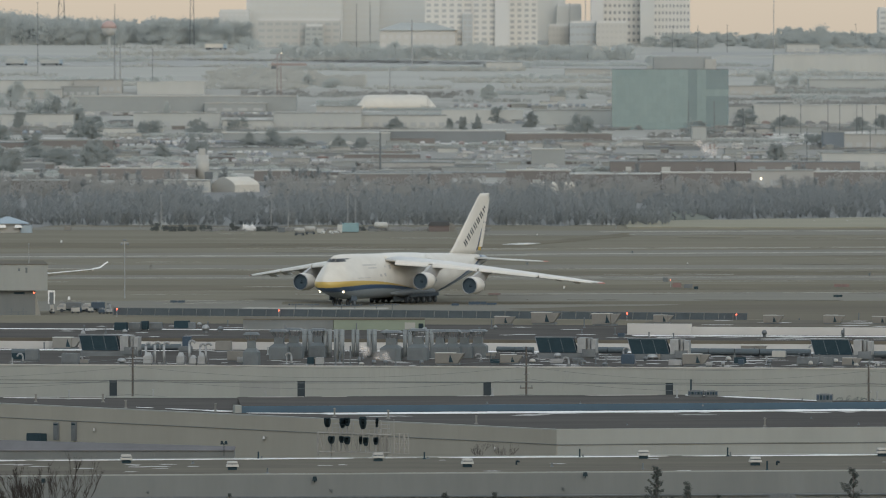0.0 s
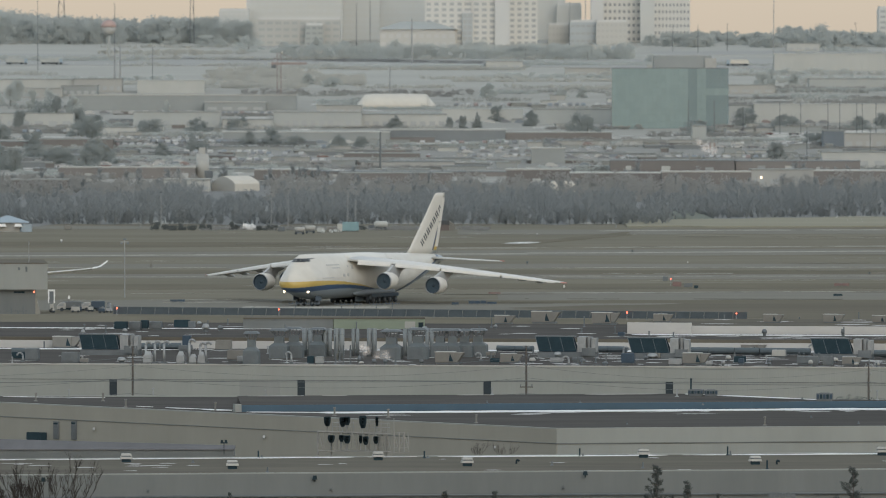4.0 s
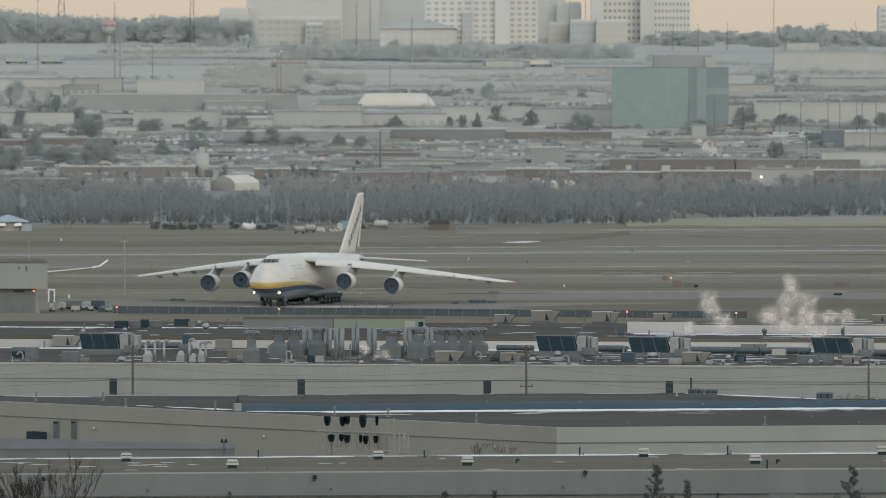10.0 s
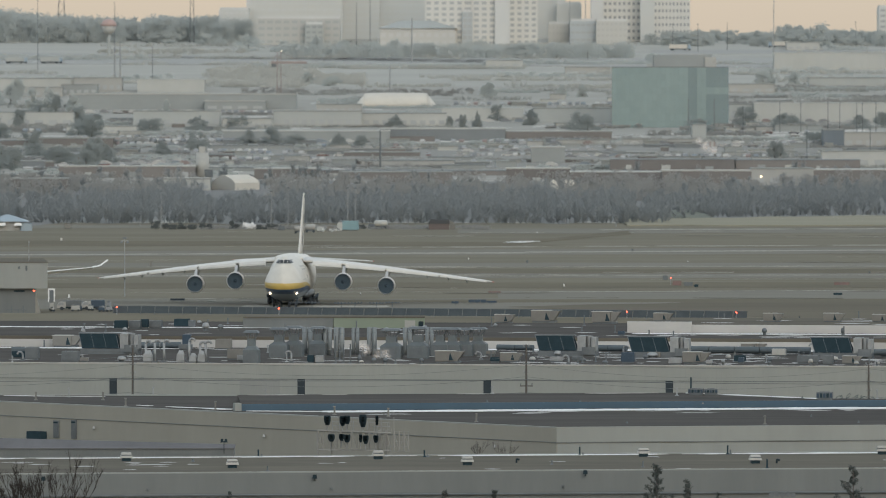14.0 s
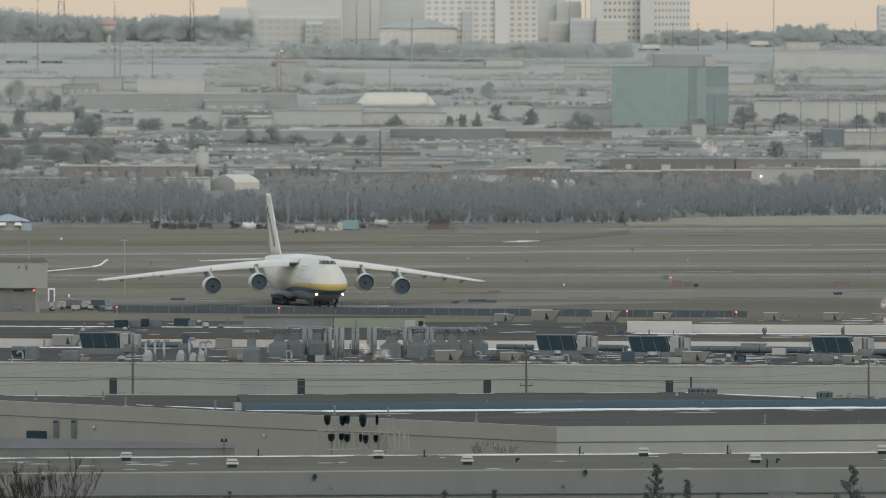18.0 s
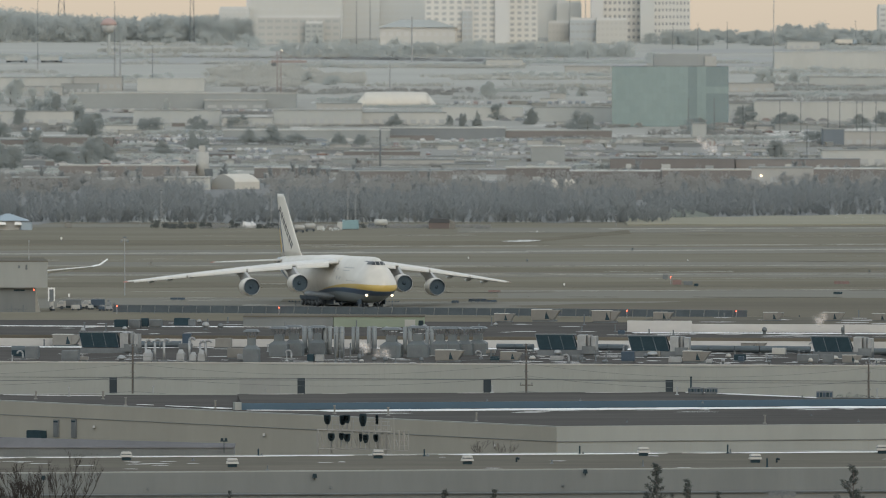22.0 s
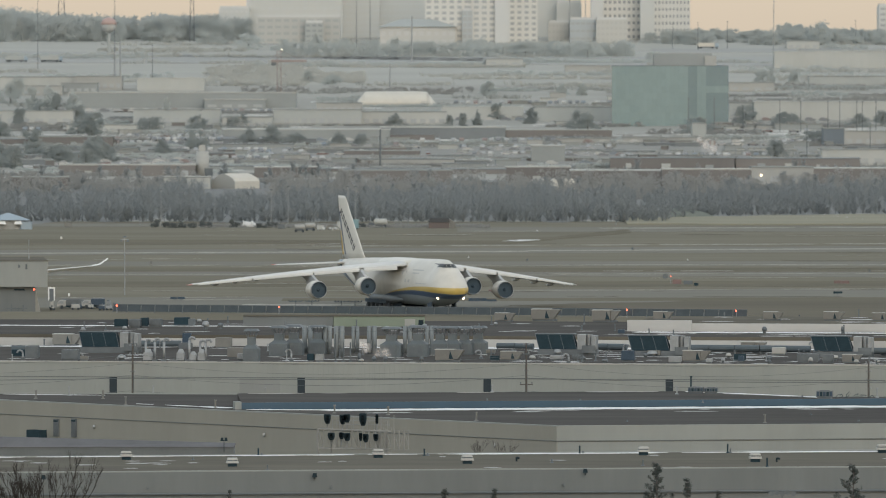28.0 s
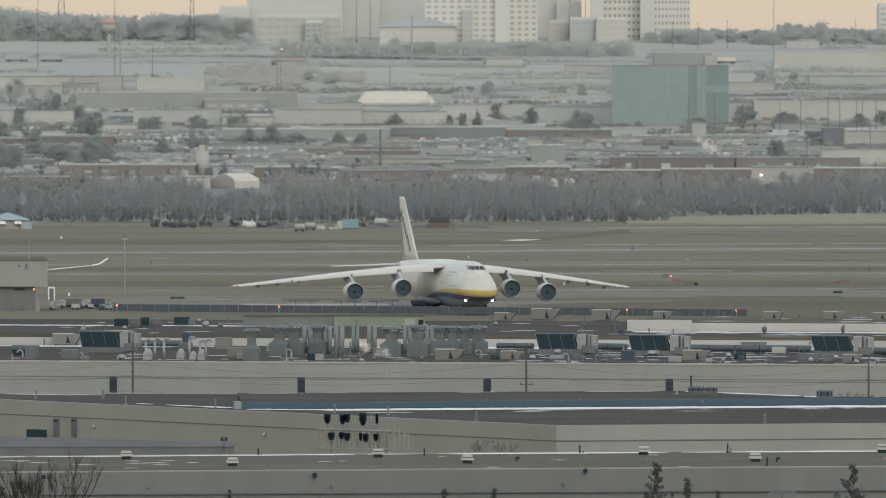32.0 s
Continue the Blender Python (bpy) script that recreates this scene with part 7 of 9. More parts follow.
leafy("bare_thicket", pale_brown, 67, "haze-pale thickets below the ridge", RIDGE_SCRUB, 0.32, 115, cone=0.1)
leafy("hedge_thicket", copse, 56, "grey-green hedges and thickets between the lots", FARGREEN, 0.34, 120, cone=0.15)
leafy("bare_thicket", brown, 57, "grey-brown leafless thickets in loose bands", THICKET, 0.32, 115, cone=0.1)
bank = []
for k in range(170):
    px, q = rng.uniform(372, 640), rng.random()
    d = inv(157 - 32 * q) if px < 560 else inv(150 - 12 * q)
    bank.append(((px - 784) * d / 17001, d, rng.uniform(1.6, 3.4), rng.uniform(6, 10)))
leafy("wooded_bank", bank, 61, "grey-brown wooded bank below the highway", RIDGE_SCRUB, 0.3, 170, cone=0.1)
leafy("roadside_trees", [((px - 784) * 4700 / 17001, 4700 + rng.uniform(-6, 6), rng.uniform(7.0, 9.0), rng.uniform(5, 8)) for px in range(500, 1120, 8)], 59, "grey-green row of trees along the highway", RIDGE_GREEN, 0.3, 300, cone=0.15)
front = [(rng.uniform(-185, 185), rng.uniform(2830, 3060), rng.uniform(3.5, 8), rng.uniform(5, 9)) for k in range(400)]
front = [f for f in front if not (-78 < f[0] < -52 or 93 < f[0] < 106)]
leafy("twiggy_thicket", front, 58, "brown leafless trees before the brick buildings", THICKET, 0.26, 260, cone=0.15)


# near trees in front of the grey hall
def near_conifer(x, y, top, w, seed, label):
    rng = random.Random(seed)
    t = thing("pine_tree", pose(x, y, 0), label, "tree", "foreground pines")
    bm = bmesh.new()
    tube(bm, (0, 0, -0.3), (0.05, 0, top - 0.2), 0.2, 0.03, 8)
    part("trunk", bm, BARK, t)
    vs, fs = [], []
    bmb = bmesh.new()
    z = top - 5.5
    while z < top:
        s = (top - z) / 5.5
        for k in range(rng.randint(3, 5)):
            a = rng.uniform(0, math.tau)
            ln = w * (0.14 + 0.95 * s) * rng.uniform(0.3, 1.2)
            p = Vector((0, 0, z))
            q = p + Vector((math.cos(a) * ln, math.sin(a) * ln, ln * rng.uniform(0.45, 1.0)))
            tube(bmb, p, q, 0.035, 0.012, 4, False)
            for j in range(int(16 + 26 * ln)):
                c = p.lerp(q, 1.1 - 0.6 * rng.random() ** 1.4) + Vector((rng.gauss(0, 0.07), rng.gauss(0, 0.07), rng.gauss(0, 0.07)))
                i = len(vs)
                d = Vector((rng.uniform(-1, 1), rng.uniform(-1, 1), rng.uniform(-0.2, 1))).normalized() * rng.uniform(0.12, 0.24)
                e = d.orthogonal().normalized() * 0.05
                vs.extend([tuple(c - e), tuple(c + e), tuple(c + d)])
                fs.append((i, i + 1, i + 2))
        z += rng.uniform(0.24, 0.42)
    part("branch_whorl", bmb, BARK, t)["kind"] = "stuff"
    me = bpy.data.meshes.new("needles")
    me.from_pydata(vs, [], fs)
    me.materials.append(NEEDLE)
    part("needles", me, NEEDLE, t)["kind"] = "stuff"


for px, yt, w, sd, lab in ((1162, 825, 1.6, 1, "dark ragged pine top"), (1217, 850, 1.0, 2, "small pointed dark spruce top"), (1510, 830, 1.7, 3, "dark ragged pine top"), (405, 871, 0.6, 4, "dark spruce tip at the wall"), (876, 868, 0.7, 5, "dark spruce tip at the wall"), (1271, 876, 0.6, 6, "dark spruce tip at the wall"), (788, 874, 1.1, 7, "dark rounded shrub top"), (1190, 878, 0.7, 8, "dark spruce tip at the wall")):
    near_conifer((px - 784) * 870 / 17001, 870, 50.26 - (yt - 56.5) * 870 / 17001, w, sd, lab)


def near_bare_tree(x, y, top, spread, seed, label, r=0.016, low=4.0):
    rng = random.Random(seed)
    t = thing("bare_tree", pose(x, y, 0), label, "tree")
    bm = bmesh.new()
    tube(bm, (0, 0, -0.3), (0, 0, top - low - 2.0 * (r > 0.012)), 0.22, 0.12, 8)
    part("trunk", bm, BARK, t)
    bm = bmesh.new()

    def grow(p, d, ln, rad, lev):
        q = p + d * ln
        tube(bm, p, q, rad, rad * 0.7, 4, False)
        if lev == 0:
            return
        for j in range(rng.randint(2, 4)):
            e = (d + Vector((rng.uniform(-0.55, 0.55), rng.uniform(-0.4, 0.4), rng.uniform(0.0, 0.7)))).normalized()
            grow(p.lerp(q, rng.uniform(0.45, 1.0)), e, ln * rng.uniform(0.55, 0.85), rad * 0.7, lev - 1)
    for k in range(13 if r > 0.012 else 4):
        s = -1 + 2 * (k + 0.5) / (13 if r > 0.012 else 4)
        p0 = Vector((s * 2.4 * (r > 0.012), rng.uniform(-0.4, 0.4) * (r > 0.012), top - low - 0.3 + 0.5 * abs(s)))
        tube(bm, (0, 0, top - low - 2.4 * (r > 0.012) - 0.4), p0, 0.09, 0.05, 5, False)
        grow(p0, Vector((s * spread, rng.uniform(-0.3, 0.3), 1.0)).normalized(), low * rng.uniform(0.36, 0.48), 0.055 if r > 0.012 else 0.03, 4 if r > 0.012 else 3)
    part("twig_crown", bm, TWIG_D if r > 0.012 else BARK, t, "thin dark twigs")["kind"] = "stuff"


near_bare_tree(-35.21, 860, 11.54, 0.8, 3, "leafless tree with fine dark upright twigs", low=5.0)
near_bare_tree(-38.96, 858, 9.61, 0.6, 4, "leafless shrub with thin twigs", low=2.2)
near_bare_tree(6.3, 975, 8.95, 0.9, 6, "small leafless tree before the beige wall", r=0.01, low=2.6)
near_bare_tree(3.6, 977, 8.7, 0.8, 9, "small leafless sapling before the beige wall", r=0.01, low=2.0)

t = thing("floodlight_cluster", pose(31.11, 880, 0), "cluster of round dark floodlights on a pole", "floodlight")
bm = bmesh.new()
tube(bm, (0, 0, -0.3), (0, 0, 8.05), 0.12, 0.08, 8)
part("pole", bm, GALV_D, t)
for k in range(5):
    bm = bmesh.new()
    x = (-1.0 + 0.5 * k)
    zz = 7.79 + 0.1 * (k % 2)
    tube(bm, (x, -0.15, zz), (x, 0.2, zz), 0.24, 0.18, 12)
    part("lamp_head", bm, GALV_D, t)
part("bar", one_box(-1.3, 1.3, 0.2, 0.3, 7.79 - 0.05, 7.79 + 0.08), GALV_D, t)


# ---------------------------------------------------------------- suburbs on the rise
def hall_far(x0, x1, y, h, m, label, depth=25.0, roof=None, bays=0, win=None, nm="warehouse", rz=0.0, snow=False):
    """A low flat-roofed building standing on the ground, with doors or windows."""
    z0 = ground_z(y)
    w = x1 - x0
    t = thing(nm, pose((x0 + x1) / 2, y, z0, 0, 0, rz), label, "building")
    part("wall", one_box(-w / 2, w / 2, 0, depth, -1.0, h), m, t)
    part("roof", one_box(-w / 2 - 0.2, w / 2 + 0.2, -0.2, depth + 0.2, h + 0.004, h + 0.35), roof or FAR_ROOF, t)
    if snow:
        part("roof_snow", one_box(-w / 2, w / 2, 0.1, depth * 0.5, h + 0.36, h + 0.5), FAR_PALE, t, "snow along the roof edge")
    if bays < 0:
        dr = random.Random(int(x0 * 10 + y))
        for k in range(-bays):
            px, dw, dh = dr.uniform(-w / 2 + 3, w / 2 - 3), dr.uniform(1.2, 3.2), dr.uniform(0.35, 0.6)
            part("door" if dw < 2 else "loading_door", one_box(px - dw / 2, px + dw / 2, -0.12 - 0.01 * k, -0.01, h * 0.02, h * dh), dr.choice((WIN_M, FAR_METAL, FAR_PALE, FAR_METAL)), t)
    if bays > 0:
        me = finish("bay", one_box(-0.3 * w / bays, 0.3 * w / bays, -0.12, -0.01, h * 0.18, h * 0.5), win or WIN_M)
        for k in range(bays):
            shared("window" if bays > 6 else "loading_door", me, t, pose(-w / 2 + w * (k + 0.5) / bays, 0, 0))
    return t


# dark and pale far walls brought closer in tone to imitate haze
DARK_CLAD = mat("dark_slate_cladding", (0.195, 0.214, 0.222), (0.168, 0.185, 0.192), 0.05, 0.7)
CANVAS = mat("cream_membrane", (0.58, 0.55, 0.485), (0.50, 0.475, 0.42), 0.15, 0.7)
FAR_WALL = mat("pale_grey_far_wall", (0.385, 0.405, 0.392), (0.335, 0.352, 0.342), 0.05, 0.7, fine=0.5)
rows = (((-200.87, -167.05, 4355.76, 5.64, FAR_PALE, "pale low warehouse on the rise", 0), (-171.88, -155.61, 4322.74, 4.32, FAR_METAL, "blue-grey low office block", 5), (-167.09, -145.34, 4350.22, 6.14, TAN_W, "tan low factory block", 7), (-138.26, -107.84, 4344.7, 5.62, FAR_PALE, "long white low building", 0), (-161.8, -63.3, 4155.14, 6.35, FAR_METAL, "wide grey warehouse with a pale shallow roof", 0), (-127.19, -91.45, 3945.95, 6.5, FAR_WALL, "grey flat-roofed metal warehouse", 9), (-90.17, -69.82, 3930.52, 3.93, FAR_PALE, "pale low industrial unit", 8), (-69.63, -33.42, 3945.95, 6.5, FAR_WALL, "pale grey industrial unit", 10), (-33.49, 1.4, 3953.71, 5.35, FAR_PALE, "pale low industrial unit", 9), (-0.47, 33.67, 4030.65, 4.98, FAR_PALE, "long white plain-walled warehouse", 0), (37.94, 70.23, 4006.64, 5.89, FAR_WALL, "long pale plain-walled warehouse", 0), (157.77, 219.69, 4577.17, 7.81, FAR_PALE, "long white warehouse on the rise", 0), (166.87, 210.13, 4378.05, 4.89, FAR_WALL, "long pale plain-walled warehouse", 0), (130.24, 192.88, 4018.61, 7.56, FAR_PALE, "long white warehouse with a plain wall", 0), (119.96, 130.87, 4030.65, 6.64, FAR_WALL, "pale low industrial unit", 3),)
         + ((-158.54, -126.14, 3672.08, 3.89, BRICK, "long dark brick building", -4), (-191.25, -151.79, 3945.95, 6.03, FAR_PALE, "pale low building behind trees", 7), (-151.6, -123.38, 3869.99, 2.5, FAR_PALE, "low pale building with a flat roof", 10), (-131.92, -85.09, 3302.93, 3.69, BRICK, "long dark brown brick building", -4), (-134.5, -116.89, 2992.89, 4.23, BRICK, "brown brick block behind trees", -4), (-88.2, -73.56, 3035.42, 3.57, FAR_PALE, "pale low metal shed", 5), (-85.9, -20.76, 3754.37, 4.2, FAR_METAL, "long dark low factory", 0), (-24.84, 24.5, 3768.44, 4.6, DARK_CLAD, "long slate-dark low factory", 0), (24.6, 66.3, 3770, 3.4, BRICK, "long brown low factory", 0), (20.36, 41.08, 3090.31, 6, BRICK, "brown brick flat-roofed warehouse", -4), (40.64, 69.77, 3057.14, 5.39, BRICK, "brown brick flat-roofed warehouse", -4), (69.27, 97.48, 3035.42, 6.07, BRICK, "brown brick warehouse with pale doors", -4), (100.34, 120.55, 3124.21, 5.51, TAN_W, "tan flat-roofed brick warehouse", 4), (120.55, 149.95, 3124.21, 5.15, BRICK, "brown brick flat-roofed warehouse", -4), (135.09, 164.29, 3422.86, 5.84, FAR_PALE, "pale flat-roofed low warehouse", 5), (145.9, 153.92, 3685.54, 6.72, mat("navy_metal_cladding", (0.155, 0.185, 0.21), (0.13, 0.155, 0.176), 0.05, 0.7), "dark blue-grey cubic plant building", 0),)
         + ((153.92, 176.9, 3685.54, 5.64, TAN_W, "tan low flat-roofed building", 6), (31.95, 44.24, 3482.36, 5.74, FAR_METAL, "dark low metal shed", 0), (97.75, 103.29, 3768.44, 6.21, FAR_WALL, "small pale plain tower block", 0), (-64.19, -43.05, 3267.57, 3.46, BRICK, "brown low brick building", -4), (-34.31, 2.98, 3170.58, 3.73, BRICK, "brown low brick building", -4), (182.27, 192.6, 4389.28, 2.84, TAN_W, "tan small flat-roofed block", 3), (170.88, 187.19, 4778.28, 3.93, FAR_PALE, "pale low building on the ridge", 4), (20.57, 38.16, 4601.65, 3.25, FAR_PALE, "pale low flat-roofed building", 3), (-193.28, -170.51, 4301, 4.05, TAN_W, "tan low flat-roofed building", 5), (-102.82, -76.51, 4142.35, 3.9, FAR_METAL, "dark low flat-roofed building", 4), (-54.33, -34.92, 4123.3, 3.15, TAN_W, "tan low flat-roofed building", 6), (57.54, 78.85, 4528.71, 3.2, TAN_W, "tan low flat-roofed building", 4), (129.15, 149.57, 4339.19, 3.83, TAN_W, "tan low flat-roofed building", 4),))
for i, (x0, x1, y, h, m, lab, bays) in enumerate(rows):
    hall_far(x0, x1, y, h, m, lab, 18, FAR_PALE if i in (3, 9, 11, 13, 21, 22, 25, 28) else (PALE_M if m in (FAR_METAL, BRICK) and i % 2 == 0 else None), bays, WIN_M, snow=i in (4, 18, 20, 22, 23, 24, 26, 31))

# long snow-edged banks, tracks and kerbs between the lots
for k, (x0, x1, ya, yb, w, cv) in enumerate((((0, 1568, 243, 240, 5, 0.6), (690, 1568, 249, 246, 4, 0.8), (700, 1100, 262, 260, 4, 0.7), (560, 1120, 274, 272, 3, 0.6), (0, 560, 268, 270, 4, 0.5), (560, 900, 299, 297, 3, 0.8), (900, 1000, 300, 300, 4, 0.9), (1050, 1300, 305, 304, 3, 0.8), (200, 560, 285, 286, 3, 0.5), (1250, 1568, 236, 238, 3, 0.9), (380, 640, 226, 226, 4, 0.7), (0, 240, 245, 244, 4, 0.5), (900, 1568, 287, 285, 3, 0.5),)
         + ((60, 340, 296, 296, 2, 0.6), (820, 1568, 228, 226, 4, 0.5), (0, 400, 112, 116, 6, 0.5), (850, 1568, 166, 160, 6, 0.4),))):
    da, db = inv(ya), inv(yb)
    n = 6
    for j in range(n):
        s0, s1 = j / n, (j + 1) / n
        d0, d1 = da + (db - da) * s0, da + (db - da) * s1
        xa, xb = (x0 + (x1 - x0) * s0 - 784) * d0 / 17001, (x0 + (x1 - x0) * s1 - 784) * d1 / 17001
        drift(xa, d0, xb, d1, ground_z(d0 + w) + 0.25, w, 300 + k * 10 + j, cv, "low bank of old snow beside the lots")

# snow darker than on the near roofs: haze put into its colour
OLD_SNOW = mat("hazed_ploughed_snow", (0.6, 0.595, 0.575), (0.47, 0.467, 0.455), 0.05, 0.9, fine=0.4)


def ploughed_banks():
    """Low ploughed ridges of snow and snow-capped kerbs along roads and lots, in one mesh."""
    rng = random.Random(91)
    lines = [(1290, 1337, 235.5), (1347, 1402, 235.5), (1404, 1452, 235.5), (1288, 1336, 241), (1347, 1456, 241), (1495, 1575, 235.5), (1195, 1240, 241), (1258, 1282, 241), (1375, 1400, 257), (1413, 1437, 258),
             (1213, 1252, 283), (1268, 1292, 273), (1160, 1296, 309.5), (1398, 1476, 309), (950, 1152, 243), (680, 782, 253), (778, 902, 251), (900, 1105, 253), (618, 722, 284), (596, 702, 293),
             (500, 562, 278), (503, 572, 300), (636, 806, 302), (878, 992, 303), (1048, 1152, 311), (390, 470, 222), (498, 562, 222), (640, 722, 223), (0, 62, 250), (58, 132, 325), (150, 262, 326), (98, 332, 298)]
    for k in range(150):
        a = rng.choice((rng.uniform(-20, 700), rng.uniform(600, 1200), rng.uniform(1150, 1560)))
        lines.append((a, a + rng.uniform(12, 70), rng.uniform(236, 306)))
    for k in range(26):
        a = rng.uniform(-20, 1500)
        lines.append((a, a + rng.uniform(12, 60), rng.uniform(176, 232)))
    vs, fs = [], []
    for a, b, drop in lines:
        d = inv(drop)
        n = max(3, int((b - a) / 4))
        tall = rng.uniform(0.12, 0.24)
        rows = []
        for k in range(n + 1):
            px = a + (b - a) * k / n
            x, y = (px - 784) * d / 17001, d + 3 * noise.noise(Vector((px * 0.02, drop, 0)))
            h = tall * max(0.0, 0.75 + 0.8 * noise.noise(Vector((px * 0.11, drop * 3.1, 4)))) * (k not in (0, n)) + 0.02
            z = ground_z(y) + 0.1
            rows.append([(x, y - 0.9, z - 0.2), (x, y - 0.25, z + h), (x, y + 0.6, z + h * 0.9), (x, y + 1.3, z - 0.2)])
        for r in rows:
            vs.extend(r)
        base = len(vs) - 4 * len(rows)
        for k in range(n):
            for j in range(3):
                i = base + 4 * k + j
                fs.append((i, i + 4, i + 5, i + 1))
    me = bpy.data.meshes.new("snow_banks")
    me.from_pydata(vs, [], fs)
    me.materials.append(OLD_SNOW)
    tagged(new("snow_banks", me), "low ploughed banks of old snow along the lots", "snow", "", "stuff")


ploughed_banks()

# long brown works along the foot of the rise
for x0, x1, drop, top, m, lab, doors in ((1080, 1300, 303.5, 283.5, BRICK, "long brown brick works with a flat roof", -3), (1302, 1522, 303, 284.5, BRICK, "long brown brick works with a flat roof", -4), (470, 690, 312, 303, BRICK, "long low brown brick works", -3), (690, 900, 311, 303.5, BRICK, "long low brown brick works", -3), (395, 560, 262, 250, DARK_CLAD, "low slate-dark works behind trees", 0), (0, 205, 262, 250, BRICK, "low brown works behind trees", -2)):
    d = inv(drop)
    hall_far((x0 - 784) * d / 17001, (x1 - 784) * d / 17001, d, (drop - top) * d / 17001, m, lab, 14, DARK_CLAD, doors, None, "brick_works")

# hooped white covers in a row before the works
for px, w in ((944, 3.2), (962, 3.0), (980, 3.0), (1001, 2.6), (1012, 2.6)):
    t = thing("hooped_cover", pose((px - 784) * 2960 / 17001, 2960, 0), "low white hooped cover over stored goods", "cover", "hooped covers")
    for k in range(3):
        bm = bmesh.new()
        loft(bm, [[(-w * 0.5 * math.cos(a), y, 1.2 + 3.3 * math.sin(a)) for a in [math.pi * j / 10 for j in range(11)]] for y in (k * 2.0, k * 2.0 + 1.94)])
        part("cover_bay", bm, CANVAS, t, "", True)
    part("base_wall", one_box(-w * 0.5, w * 0.5, 0, 5.94, -0.2, 1.195), FAR_METAL, t)

# grassy mound and scattered flecks of snow on the meadow
bm = bmesh.new()
rings = []
for k in range(25):
    x = -9.5 + 19 * k / 24
    h = 2.3 * math.cos(math.pi * (x - 1.5) / 22) ** 2 * (1 + 0.1 * noise.noise(Vector((x * 0.4, 2, 1)))) if abs(x) < 9.5 else 0.0
    rings.append([(x, 30 * j / 8 - 15, -0.5 + (h + 0.5) * math.sin(math.pi * j / 8) ** 0.8) for j in range(9)])
loft(bm, rings)
solid("grassy_mound", bm, mat("mound_grass", (0.19, 0.205, 0.182), (0.155, 0.17, 0.15), 0.05, 0.95, fine=0.4), "low grey-green grassy mound before the trees", "ground", "structure", pose(63.5, 2598, 0), smooth=True)
rng = random.Random(71)
vs, fs = [], []
for k in range(64):
    px, drop = rng.uniform(1385, 1535), rng.uniform(373, 393)
    d = 50.26 * 17001 / (drop - 56.5)
    x, r, i = (px - 784) * d / 17001, rng.uniform(0.06, 0.17), len(vs)
    vs.extend([(x - r, d - 0.3, 0.25), (x + r, d - 0.3, 0.25), (x + r * 0.8, d + 0.3, 0.25), (x - r * 0.8, d + 0.3, 0.25), (x + rng.uniform(-0.05, 0.05), d, 0.25 + r * 0.9)])
    fs.extend([(i, i + 1, i + 4), (i + 1, i + 2, i + 4), (i + 2, i + 3, i + 4), (i + 3, i, i + 4)])
me = bpy.data.meshes.new("snow_flecks")
me.from_pydata(vs, [], fs)
me.materials.append(SNOW)
tagged(new("snow_flecks", me), "scattered small flecks of snow on the meadow", "snow", "", "stuff")

# long low sheds and walls in ranks between the lots
rng = random.Random(205)
for k in range(64):
    px, drop = rng.uniform(-40, 1560), (rng.uniform(250, 306) if k < 50 else rng.uniform(180, 236))
    d = inv(drop)
    x0 = (px - 784) * d / 17001
    m, lab = rng.choice(((BRICK, "long low brown brick shed"), (DARK_CLAD, "long low slate-grey shed"), (FAR_METAL, "long low grey metal shed"), (BRICK, "long low brown brick shed"), (TAN_W, "long low tan shed"), (DARK_CLAD, "long low slate-grey shed")))
    hall_far(x0, x0 + rng.uniform(8, 34), d, rng.uniform(0.9, 2.0), m, lab, rng.uniform(5, 9), rng.choice((None, FAR_METAL, DARK_CLAD, DARK_CLAD)), 0, None, "low_shed", rng.uniform(-2, 2))


